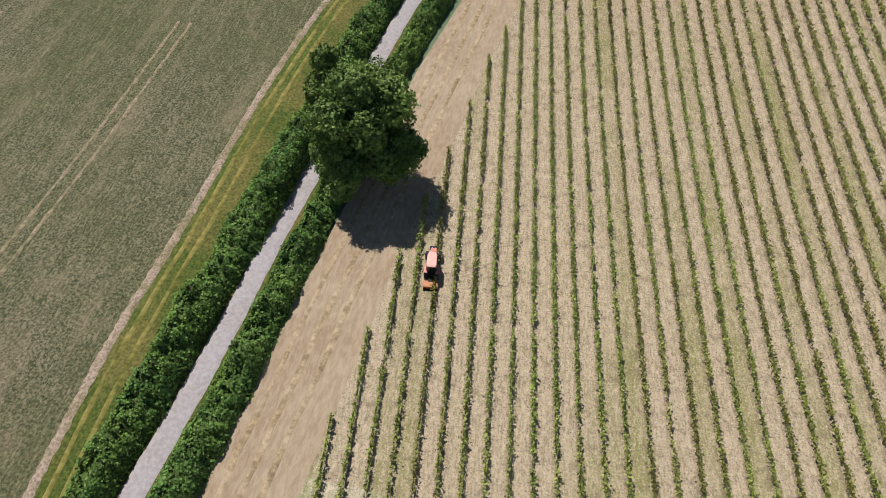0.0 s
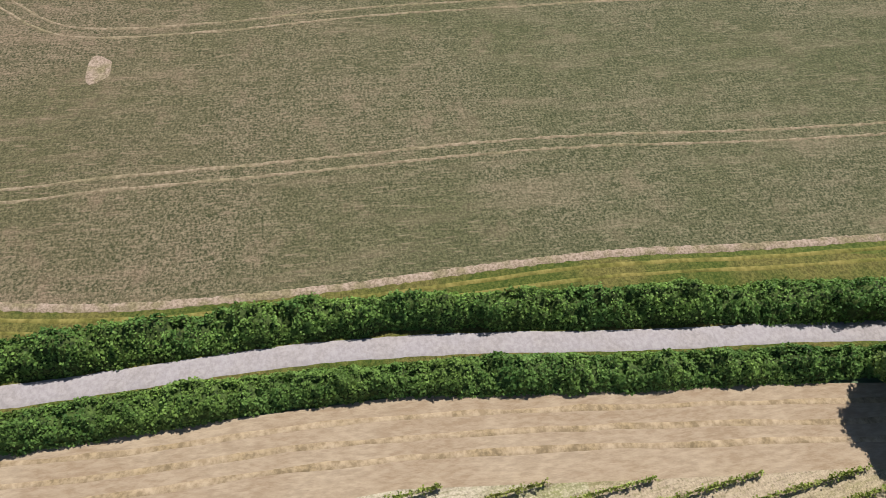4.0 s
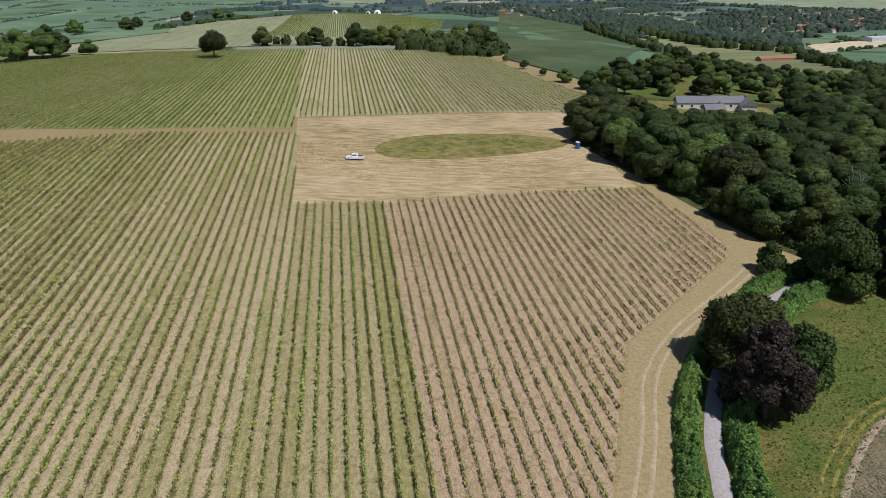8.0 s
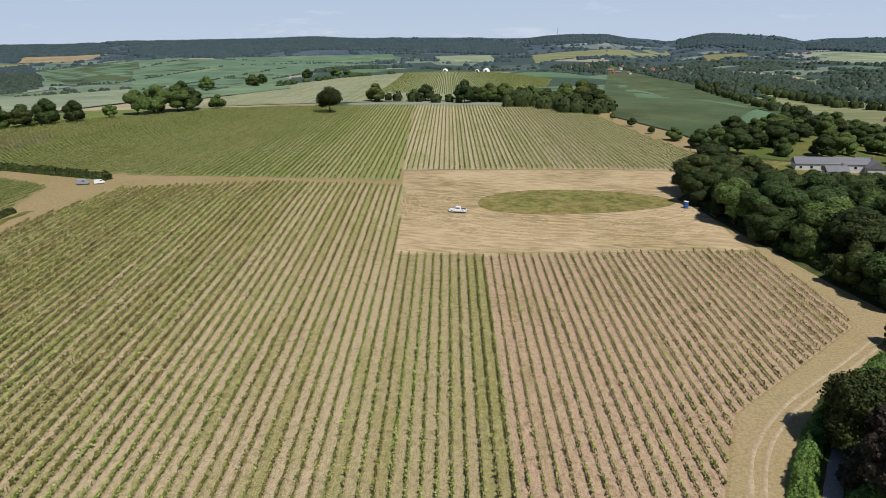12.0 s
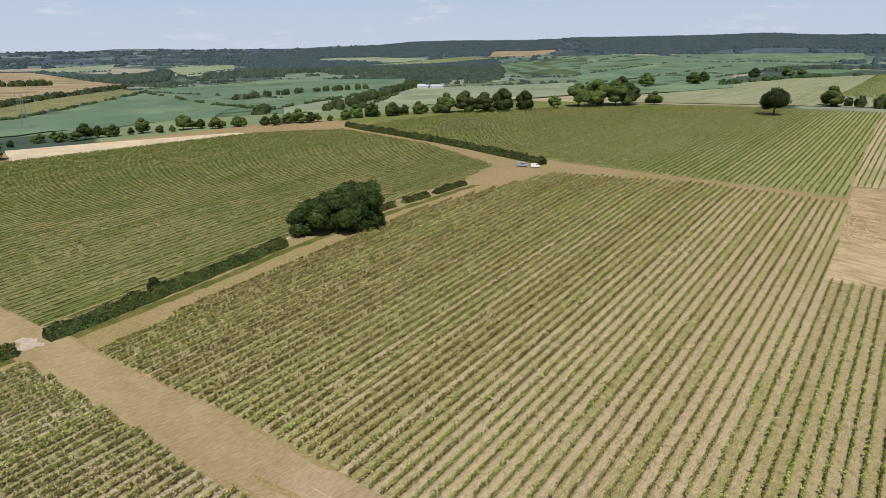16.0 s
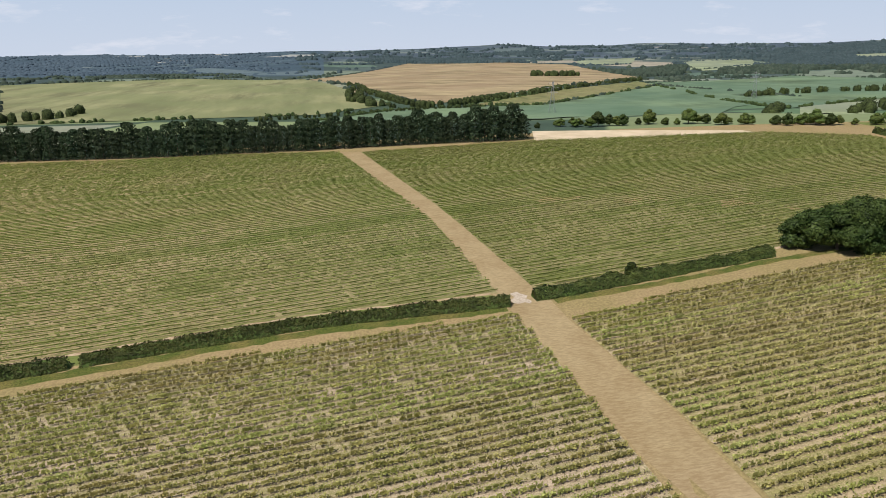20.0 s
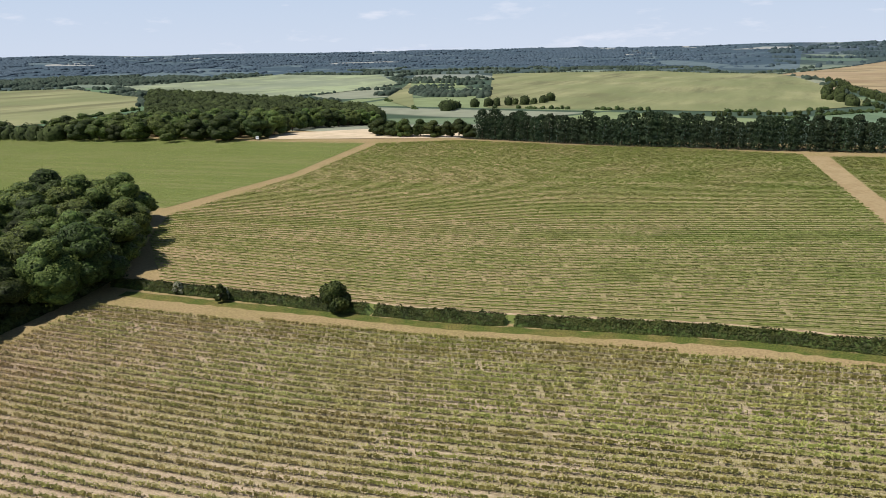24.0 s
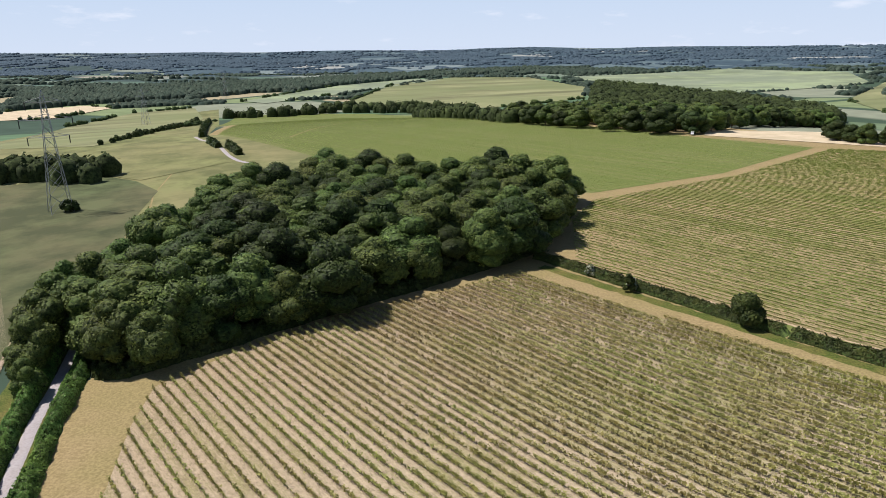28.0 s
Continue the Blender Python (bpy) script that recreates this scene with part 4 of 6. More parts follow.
for name, line in (("tramline", [(53, -72), (54, -42.6), (55, -26), (55.1, -10), (54.3, 10), (53.8, 30), (53.4, 46), (58.3, 61), (67.8, 70), (84, 74)]), ("tramline", [(82, -70), (83, -50), (83.5, -32), (83.3, -23), (82.8, 0), (81, 22), (82, 40), (92, 52)])):
    for off in (-0.95, 0.95):
        ribbon(name, smooth_line(line, 0.8), off - 0.27, off + 0.27, M["tram"], 0.16, "pale bare wheel track through the crop", "wheel track", cols=1, ragged=0.12)
for x, y, rx in ((73.5, 34.3, 2.6), (90.4, -34.2, 2.6)):
    patch("bare_patch", [(x + rx * math.cos(a) * (1 + 0.2 * math.sin(3 * a)), y + 0.7 * rx * math.sin(a) * (1 + 0.2 * math.cos(2 * a))) for a in np.linspace(0, 2 * math.pi, 18, endpoint=False)], M["stony"], 0.17, 4, "pale bare patch of soil in the crop", "bare soil")

A = [(-129.4, 35.2), (-109, 37.3), (-96, 38.3), (-70, 40.4), (-42.7, 42.4), (-9.9, 45.4), (12, 47.7), (13.7, 41.1), (14.8, 29.1), (15.5, 16.9), (16.4, 2.1), (15.0, -13.9), (13.8, -28.2), (13.3, -36.5), (11.6, -50.3), (10.4, -59.7), (9.5, -70.1), (6.8, -86.2), (-1.2, -106.0), (-6.9, -123.6), (-12.9, -136.8), (-35.1, -144.8), (-64.0, -146.6), (-107.5, -145), (-111.5, -115), (-119, -71), (-123.4, -36), (-126.2, -6), (-128.2, 23)]
B = [(-123.6, 45.4), (-104, 47.6), (-88, 50), (-75, 51.2), (-46.4, 52.9), (-10.6, 56.5), (17, 59), (21.1, 71.9), (26.1, 90.0), (30.4, 103.6), (44.8, 120.6), (61.0, 140.1), (62.7, 150.1), (54.2, 182.9), (44.3, 181.8), (17.4, 175.1), (-14.0, 165.7), (-35.5, 162.7), (-45.8, 229.8), (-90.6, 227.4), (-135.9, 209.6), (-136.8, 180.0), (-139.6, 143.2), (-135.2, 104.8), (-130.2, 73.2)]
RED = [(1.0, 58.2), (17.4, 59.7), (21.1, 71.9), (26.1, 90.0), (30.4, 103.6), (44.8, 120.6), (61.0, 140.1), (62.7, 150.1), (54.2, 182.9), (44.3, 181.8), (17.4, 175.1), (-14.0, 166.0), (-6.7, 115.6)]
D = [(-52.4, 258.5), (3.8, 274.4), (58.2, 286.1), (68.6, 318.4), (52.5, 366.9), (32.2, 448.8), (21.0, 502.6), (-88.9, 487.2)]
E_BLOCK = [(-143.1, 230.9), (-49.5, 239.2), (-53.6, 262), (-89.6, 487.2), (-179.9, 461.4), (-274.4, 356.7), (-284.8, 284.8), (-283.7, 250.7), (-212.5, 241.4)]
G1 = [(-140.7, 34.6), (-141.1, -9.3), (-131.4, -89.1), (-122.7, -141.3), (-150.7, -176.6), (-175.0, -193.7), (-249.7, -190.1), (-337.0, -205.0), (-361.6, -166.3), (-352.3, -52.5), (-334.6, 4.9), (-193.7, 29.4)]
G2 = [(-140.6, 42.9), (-190.8, 36.4), (-329.5, 15.2), (-327.1, 55.5), (-326.3, 95.8), (-308.3, 204.7), (-282.2, 238.9), (-214.0, 229.4), (-161.9, 209.4), (-152.3, 179.2), (-148.5, 142.0), (-148.8, 106.3)]
G3 = [(-183.8, -204.8), (-250.2, -198.4), (-337.4, -214.0), (-326.4, -293.1), (-316.7, -497.1), (-328.5, -809.2), (-186.6, -746.3), (-119.4, -545.1), (-134.5, -366.8)]
FARM = [(-390, -330), (-370, 0), (-330, 260), (-290, 420), (78, 505), (81, 300), (72, 255), (75, 200), (88, 150), (70, 123), (40.6, 96.5), (28.6, 61.2), (24.1, 31.4), (24.8, 0), (23.1, -22), (18.1, -68.1), (11.5, -103.5), (-4.8, -155.9), (-20, -230), (-40, -330), (-112, -545), (-180, -760), (-335, -820), (-330, -480)]

patch("farm_ground", FARM, M["olive"], 0.04, 8, "dry mown headlands between the vineyard blocks", "headland")
patch("dry_headland", [(28.6, 62), (24.1, 31.4), (24.8, 0), (23.1, -22), (18.1, -68.1), (11.5, -103.5), (6, -98), (6.8, -86), (9.5, -70), (10.4, -60), (13.3, -36.5), (13.8, -28), (15, -14), (16.4, 2), (15.5, 17), (14.8, 29), (13.7, 41), (12, 47.7), (-9.9, 45.4), (-42.7, 42.4), (-66, 40.9), (-72, 43), (-64, 45), (-73, 47.5), (-66, 51.6), (-46.4, 52.9), (-10.6, 56.5), (17, 59), (19, 63.5), (23, 62)], M["straw"], 0.06, 6, "dry straw-coloured headland beside the lane hedge", "headland")
patch("vineyard_floor_south", A, M["alley_a"], 0.09, 8, "mown dry alleys between vine rows", "vineyard floor")
patch("vineyard_floor_north", B, M["alley_b"], 0.09, 8, "straw-coloured alleys between vine rows", "vineyard floor")
patch("vineyard_floor_red", RED, M["alley_red"], 0.14, 8, "reddish bare alleys between young vines", "vineyard floor")
patch("vineyard_floor_far", D, M["alley_straw"], 0.12, 12, "straw-coloured alleys of a far vineyard block", "vineyard floor")
patch("vineyard_floor_hill", E_BLOCK, M["alley_hill"], 0.12, 12, "green alleys of a far vineyard block", "vineyard floor")
patch("vineyard_floor_west", G1, M["alley_dry"], 0.12, 12, "green and straw alleys beyond the hedge", "vineyard floor")
patch("vineyard_floor_northwest", G2, M["alley_west"], 0.12, 12, "green alleys beyond the hedge", "vineyard floor")
patch("vineyard_floor_southwest", G3, M["alley_far"], 0.12, 12, "green alleys behind the wood", "vineyard floor")
CLEARING = [(-36.0, 163.2), (-14.0, 166.2), (17.4, 175.6), (44.3, 182.3), (53.1, 185.0), (47.4, 227.2), (56.9, 273.0), (58.3, 284.8), (3.8, 272.5), (-51.5, 256.7), (-47.5, 233.0)]
patch("mown_clearing", CLEARING, M["hay"], 0.065, 8, "mown clearing of pale hay with curved swathes", "mown clearing")
oval = [(8 + 31 * math.cos(a) + 3 * math.cos(2 * a), 222 + 15.5 * math.sin(a) + 8 * math.cos(a)) for a in np.linspace(0, 2 * math.pi, 40, endpoint=False)]
patch("rough_grass_oval", oval, M["rough"], 0.12, 6, "oval of rough unmown grass in the clearing", "grass patch")
GREEN = [(-20, 55.7), (0.9, 58), (-6.9, 115.6), (-14.2, 165.6), (-34.5, 162.7)]
patch("vineyard_floor_green", GREEN, M["alley_green"], 0.12, 8, "greener alleys between leafy vine rows", "vineyard floor")
patch("vineyard_floor_corner", [(-11, 45.2), (12, 47.6), (14.8, 29.1), (15.5, 16.9), (16.4, 2.1), (15, -13.9), (8, -14), (-3.5, 10)], M["alley_pale"], 0.12, 8, "green weedy alleys at the vineyard corner", "vineyard floor")

patch("grassy_track_north", [(18.6, 63), (21.6, 71.9), (26.6, 90.0), (30.9, 103.6), (45.3, 120.6), (61.5, 140.1), (63.2, 150.1), (54.7, 182.9), (54, 186), (48.4, 227.2), (72, 235), (75, 200), (88, 150), (70, 123), (40.6, 96.5), (30.6, 67), (28, 66.5), (26, 64), (23, 65), (21, 62.5)], M["olive_tan"], 0.075, 6, "grassy olive-tan track round the young vines", "track")
patch("grassy_track_west", [(-105.5, -143), (-109.5, -115), (-117.2, -71), (-121.5, -36), (-124.3, -6), (-127.2, 23), (-129, 35.2), (-135, 34), (-134.9, -9.4), (-130.3, -48.1), (-125.2, -92.4), (-118.1, -150)], M["olive"], 0.075, 8, "grassy olive-tan track beside the hedge", "track")
patch("grassy_track_northwest", [(-124, 45.4), (-129.3, 73.2), (-134.4, 104.8), (-139, 143.2), (-137.3, 180), (-136.4, 211), (-140, 230), (-160, 228), (-161, 209.4), (-151.3, 179.2), (-147.5, 142), (-147.8, 106.3), (-140, 44.6)], M["olive"], 0.075, 8, "grassy olive-tan track past the oak", "track")
patch("grassy_headland_south", [(6.8, -88), (-1.2, -106.5), (-6.9, -124), (-12.9, -137.3), (-35.1, -145.3), (-64.0, -147.1), (-105, -143.5), (-112, -150), (-119, -163), (-68, -160), (-28, -155), (-9, -151), (2.5, -146), (3.5, -128), (9, -105), (13, -90)], M["olive"], 0.07, 8, "shady grassy headland below the wood", "headland")
patch("grass_behind_hedge", [(-135, 33), (-141.2, 33), (-141.6, -9.3), (-131.9, -89.1), (-123.2, -141.3), (-118.5, -150), (-125.2, -92.4), (-130.3, -48.1), (-134.9, -9.4)], M["alley_far"], 0.08, 8, "rough green strip between hedge and vines", "grass strip")
patch("fallow_strip", [(-244, 263), (-264, 307), (-243, 326), (-230, 304), (-222, 270)], M["fallow_tan"], 0.16, 10, "grey-brown fallow strip above the hedge", "fallow")
patch("vineyard_floor_upper", [(-326, 262), (-288, 418), (76, 503), (22, 503), (-88, 488), (-180, 462), (-275, 358), (-286, 286), (-290, 262)], M["alley_far"], 0.1, 12, "green grassy upper edge of the vineyard", "vineyard floor")
patch("valley_pasture", [(-20, -228), (60, -300), (70, -600), (-40, -1000), (-250, -1120), (-165, -745), (-112, -545), (-42, -332)], M["tan"], 0.06, 20, "dry olive pasture in the valley behind the wood", "pasture")
patch("south_pasture", [(-22, -225), (-42, -330), (-113, -545), (-121, -545), (-136, -367), (-184, -206), (-166, -214), (-114, -284), (-57, -272), (-27, -226)], M["tan"], 0.1, 12, "dry olive pasture behind the wood", "pasture")
patch("grassy_track_cross", [(-125.4, 35.9), (-80, 40.1), (-68, 42.5), (-74, 44), (-60, 46.5), (-70, 48), (-63, 51), (-88, 49.5), (-123.6, 44.9), (-141, 44), (-190.8, 40.7), (-329.5, 18), (-334.6, 5.4), (-193.7, 29.9), (-141, 33.4)], M["straw"], 0.08, 8, "dry grassy cross track between the vineyard blocks", "track")


ribbon("weed_strip", smooth_line([(1.9, 46), (3.5, 34.5), (5.1, 23), (6.9, 10.5)], 0.5), -0.42, 0.42, M["rust"], 0.17, "strip of rusty brown weeds between two vine rows", "weeds", cols=1, ragged=0.12)


def wheelings(points, offsets, mat, lift, label, half=0.3):
    for k, off in enumerate(offsets):
        ribbon("wheel_track", smooth_line(points, 3.0), off - half, off + half, M[mat], lift + 0.006 * k, label, "wheel track", cols=1, ragged=half * 0.3, seed=40 + k)


wheelings([(18, 53.5), (-10, 50.8), (-40, 48.2), (-66, 46)], (-1.5, 0.1, 1.5), "trackline", 0.1, "worn wheel track across the vineyard", 0.18)
wheelings([(20, 64), (25.5, 80), (30, 95), (38, 108), (52, 124), (64, 138)], (1.0, 2.8), "trackline", 0.127, "worn wheel track by the young vines", 0.4)
for k in range(1, 10):
    arc = [(8 + (31 + 2.6 * k) * math.cos(a), 222 + (15.5 + 2.6 * k) * math.sin(a) + 8 * math.cos(a)) for a in np.linspace(math.pi * 0.92, math.pi * 1.95, 26)]
    arc = [p for p in arc if inside(CLEARING, *p)]
    if len(arc) > 4:
        ribbon("swathe", smooth_line(arc, 2.0), -0.35, 0.35, M["swathe"], 0.1, "darker gap between swathes of cut hay", "hay swathe", cols=1, ragged=0.15, seed=60 + k)
wheelings(CROP_EDGE[3:], (-2.7, -1.3), "vergetrack", 0.13, "flattened yellow wheel track in the grass verge", 0.32)
wheelings([(24, 58), (21.5, 46), (20.6, 28), (21, 8), (20, -12), (18, -34), (15.2, -60), (12, -84)], (-1.9, 0.0, 1.8), "wheeling", 0.078, "pale mown swathe on the dry headland", 0.42)
ribbon("grass_strip", smooth_line([(-114, -146), (-121.8, -92.4), (-127, -48.1), (-131.6, -9.4), (-132, 14.1), (-132.2, 34.5)], 2), -2.0, 1.6, M["verge"], 0.1, "strip of green grass at the hedge foot", "grass strip", cols=2, ragged=0.4)
ribbon("grass_strip", smooth_line([(-133.2, 45), (-136.6, 73.5), (-141, 101), (-143.6, 131), (-144.2, 160), (-145, 178)], 2), -1.2, 1.6, M["verge"], 0.1, "strip of green grass at the hedge foot", "grass strip", cols=2, ragged=0.4)
ribbon("hedge_path", smooth_line([(-138.8, 45), (-143, 73.5), (-147.6, 101), (-150.6, 131), (-151.2, 160), (-152, 178)], 2), -0.6, 0.6, M["wheeling"], 0.15, "narrow pale path behind the hedge", "path", cols=1, ragged=0.25)
ribbon("hedge_path", smooth_line([(-122.5, -141), (-131, -89), (-136, -46), (-140.5, -9), (-140.6, 14), (-140.9, 33)], 2), -0.6, 0.6, M["wheeling"], 0.14, "narrow pale path behind the hedge", "path", cols=1, ragged=0.25)
patch("rubble_crossing", [(-139.6, 37.0), (-137.4, 37.4), (-136.2, 36.2), (-134.6, 36.4), (-133.9, 37.4), (-134.3, 38.9), (-133.2, 39.9), (-134.6, 40.4), (-136, 39.6), (-137.6, 40.3), (-138.8, 39.2), (-140.2, 38.6)], M["chalk"], 0.13, 3, "white rubble at the gap in the hedge", "rubble")
patch("wood_floor_south", [(6, -156), (-9, -149), (-28, -151), (-68, -156), (-119, -161), (-148, -175), (-172, -199), (-164, -226), (-114, -284), (-57, -272), (-22, -221), (2, -186)], M["dark_floor"], 0.1, 10, "dark ground under the trees", "woodland floor")
patch("wood_floor_east", [(43, 234), (57, 190), (66, 163), (73, 146), (80, 136), (92, 126), (146, 130), (280, 184), (262, 320), (60, 330), (64, 275)], M["dark_floor"], 0.1, 10, "dark brown-green ground under the trees", "woodland floor")
patch("farmyard", [(88, 285), (140, 280), (142, 310), (92, 316)], M["rough"], 0.16, 8, "yard and lawn round the farmhouse", "yard")

patch("vineyard_floor_valley", [(-187, -740), (-156, -731), (-245, -996), (-326, -984), (-403, -900), (-430, -750), (-345, -500), (-314, -500), (-326, -800)], M["alley_far"], 0.13, 20, "green slope below the far vineyard", "vineyard floor")
ribbon("farm_lane", smooth_line([(-98, -383), (-96, -394), (-96, -412), (-98, -434), (-101, -461), (-102, -491), (-100, -509), (-102, -542)], 6), -1.3, 1.3, M["asphalt"], 0.32, "narrow grey lane between the far fields", "road", cols=2)
ribbon("field_path", smooth_line([(-150, -470), (-205, -545), (-290, -640)], 6), -1.0, 1.0, M["olive"], 0.2, "dry path across the far vineyard", "path", cols=1, ragged=0.2)

# ---- vines ----
vine_rows(A, "row of young leafy green vines on dark stems", "vine rows of the south block", 19, 0.12, 5)
vine_rows(B, "row of young green vines over dry mown ground", "vine rows of the north block", 13, 0.135, 6)
vine_block("vines_far", D, "far rows of vines on straw-coloured ground", 3, 0.23, 7)
vine_block("vines_hill", E_BLOCK, "far rows of leafy green vines on a rise", 2.6, 0.2, 8, 1.2, True, 0.16)
vine_block("vines_west", G1, "rows of green vines beyond the hedge", 5, 0.13, 9, 1.1, True, 0.16)
vine_block("vines_northwest", G2, "rows of green vines beyond the hedge", 5, 0.13, 10, 1.1, True, 0.16)
vine_block("vines_southwest", G3, "far rows of green vines behind the wood", 2.0, 0.15, 11, 1.2, False, 0.2)

# ---- hedges ----
WHITE = ((-121.4, -118.6), (-119.9, -132.0))
near_line = smooth_line([tuple(ROAD[i] - sides(ROAD)[i] * 3.75) for i in range(8, len(ROAD) - 6, 6)], 0.6)
far_line = smooth_line([tuple(ROAD[i] + sides(ROAD)[i] * 3.25) for i in range(2, len(ROAD) - 4, 6)], 0.6)
hedge("roadside_hedge", near_line, 3.8, 1.9, "dense green hedge between lane and vineyard track", 21, 300, 0.11, sway=0.24, lump=0.8, group="lane hedges")
hedge("roadside_hedge", far_line, 4.2, 2.6, "dense tall green hedge along the crop side of the lane", 22, 300, 0.11, sway=0.24, lump=0.75, group="lane hedges")
WEST = smooth_line([(-118.1, -153.1), (-125.2, -92.4), (-130.3, -48.1), (-134.9, -9.4), (-134.8, 14.1), (-134.6, 35.4)], 1.2)
WEST_N = smooth_line([(-135.6, 41.2), (-140.1, 73.5), (-144.5, 100.9)], 1.5)
WEST_T = smooth_line([(-147.0, 130.9), (-147.6, 142.0), (-147.1, 159.8), (-148.2, 176.0)], 1.5)
hedge("field_hedge", WEST, 3.3, 2.1, "long low dark hedge across the vineyard", 23, 150, 0.15, gaps=((72, 74), (104, 106)), leaf="fieldhedge", group="field hedges")
hedge("field_hedge", WEST_N, 3.4, 2.1, "low dark hedge beside the dry track", 24, 150, 0.15, leaf="fieldhedge", group="field hedges")
hedge("field_hedge", WEST_T, 2.6, 1.5, "straggling low hedge with gaps", 25, 120, 0.15, gaps=((12, 16), (26, 29)), leaf="fieldhedge", group="field hedges")
UPPER = smooth_line([(-147.8, 221.8), (-210.9, 235.7), (-272.6, 244.5), (-289.8, 247.7)], 3)
hedge("field_hedge", UPPER, 3.0, 2.4, "dark hedge running over the rise", 26, 60, 0.3, leaf="fieldhedge", group="field hedges")

for x, y in WHITE:
    make_tree("flowering_bush", on_ground(x + 0.6, y), 3.3, 1.6, "pale flowering elder bush in the field hedge", "bush", seed=44, leaf="blossom", count=500, size=0.14, low=0.02, trunk=0.08, lobes=6)

# ---- grass and crop plants ----
rnd = np.random.RandomState(3)
xy = np.stack([rnd.uniform(40, 150, 24000), rnd.uniform(62, 150, 24000)], 1)
MEADOW = [(46, 66), (66, 88), (82, 94), (118, 96), (272, 104), (264, 153), (122, 135), (72, 118), (49, 96), (40, 72)]
xy = xy[[inside(MEADOW, x, y) for x, y in xy]]
tufts("meadow_grass", xy, 0.35, 0.13, "weed", "tall uncut grass in the roadside meadow", "grass", 15)

# ---- trees ----
make_tree("road_tree", on_ground(19.3, -49), 15.5, 6.9, "large full ash tree shading the lane", seed=31, leaf="ash", count=42000, size=0.125, low=0.14, trunk=0.42, lobes=26, core=0.72, rough=0.9, lump=(0.2, 0.4), taper=0.3)
make_tree("road_tree", on_ground(26, -58), 10.5, 4.2, "smaller ash tree beside the lane", seed=32, leaf="ash", count=16000, size=0.125, low=0.1, trunk=0.25, lobes=14, core=0.72, rough=0.9, lump=(0.25, 0.42))
make_tree("copper_beech", on_ground(45, 84.5), 14.5, 6.2, "dark purple copper beech beside the lane", seed=33, leaf="copper", count=30000, size=0.15, low=0.06, trunk=0.35, lobes=26, core=0.8, lump=(0.24, 0.4), rough=0.7, taper=0.3)
make_tree("hedgerow_tree", on_ground(46.5, 96.5), 13, 8, "dense green tree behind the copper beech", seed=34, leaf="fieldhedge", count=20000, size=0.17, low=0.03, lobes=22, core=0.8, lump=(0.26, 0.42), taper=0.3)
def windswept_lobes(seed, way, half, low_top, high_top):
    """Lobes of a crown that the wind has combed: low and thin at one end, tall at the other."""
    r = np.random.RandomState(seed)
    out = []
    for k in range(48):
        u = (k + 0.5) / 48
        top = low_top + (high_top - low_top) * min(1, u * 1.2) ** 0.75
        size = (1.9 + 1.6 * min(u, 0.7)) * r.uniform(0.8, 1.1)
        deep = r.uniform(-1, 1) * (1.5 + 4.5 * math.sin(math.pi * min(0.93, 0.12 + u * 0.85)))
        z = size * 0.6 + (r.uniform(0.75, 1), r.uniform(0.4, 0.8), r.uniform(0, 0.4))[k % 3] * max(0.1, top - 1.5 * size - 0.03 * deep * deep)
        along_way = (2 * u - 1) * (half - size)
        out.append((np.array([way[0] * along_way - way[1] * deep, way[1] * along_way + way[0] * deep, z]), size))
    return out


make_tree("spreading_oak", on_ground(-143, 117), 10.5, 12, "wide dark wind-shaped oak in the hedge", seed=35, leaf="oak", count=26000, size=0.19, low=0.06, trunk=0.5, core=0.8, rough=0.6, own=windswept_lobes(35, (0.633, 0.774), 13.2, 6.0, 14.0))
make_tree("field_tree", on_ground(-124.3, -88.8), 7.2, 4.3, "round dark green tree in the hedge", seed=36, leaf="fieldhedge", count=7000, size=0.16, low=0.06, lobes=11, core=0.75)
make_tree("field_tree", on_ground(-119.2, -118.2), 4.6, 1.6, "slim dark shrub standing over the hedge", seed=37, leaf="fieldhedge", count=900, size=0.22, low=0.05, trunk=0.12, lobes=6)
make_tree("bush", on_ground(-140.7, 64.9), 3.6, 1.6, "dark bush standing up from the hedge", "bush", seed=38, leaf="oak", count=800, size=0.22, low=0.05, trunk=0.1, lobes=6)
make_tree("lone_oak", on_ground(-133, 433), 16, 9, "lone round oak standing in the vineyard", seed=39, leaf="oak", count=7000, size=0.26, low=0.16, trunk=0.6, lobes=12)

make_tree("hedgerow_tree", on_ground(76, 126), 14, 7.5, "big rounded dark tree at the bend of the lane", seed=42, leaf="oak", count=20000, size=0.17, low=0.03, lobes=22, core=0.8, lump=(0.26, 0.42), taper=0.3)
make_tree("hedgerow_tree", on_ground(66, 132), 7, 3, "slim green tree at the corner of the field", seed=43, leaf="fieldhedge", count=1600, size=0.26, low=0.04, trunk=0.15)
make_tree("hedgerow_tree", on_ground(52, 91), 11, 5.6, "dense dark green tree crowding the copper beech", seed=45, leaf="oak", count=20000, size=0.17, low=0.03, lobes=22, core=0.8, lump=(0.26, 0.42), taper=0.3)
make_tree("hedgerow_tree", on_ground(91, 124.5), 13, 7.2, "big dark tree at the edge of the wood", seed=46, leaf="oak", count=20000, size=0.17, low=0.03, lobes=22, core=0.8, lump=(0.26, 0.42), taper=0.3)
make_tree("hedgerow_tree", on_ground(105, 124), 12, 7, "big dark tree at the edge of the meadow", seed=47, leaf="oak", count=20000, size=0.17, low=0.03, lobes=22, core=0.8, lump=(0.26, 0.42), taper=0.3)


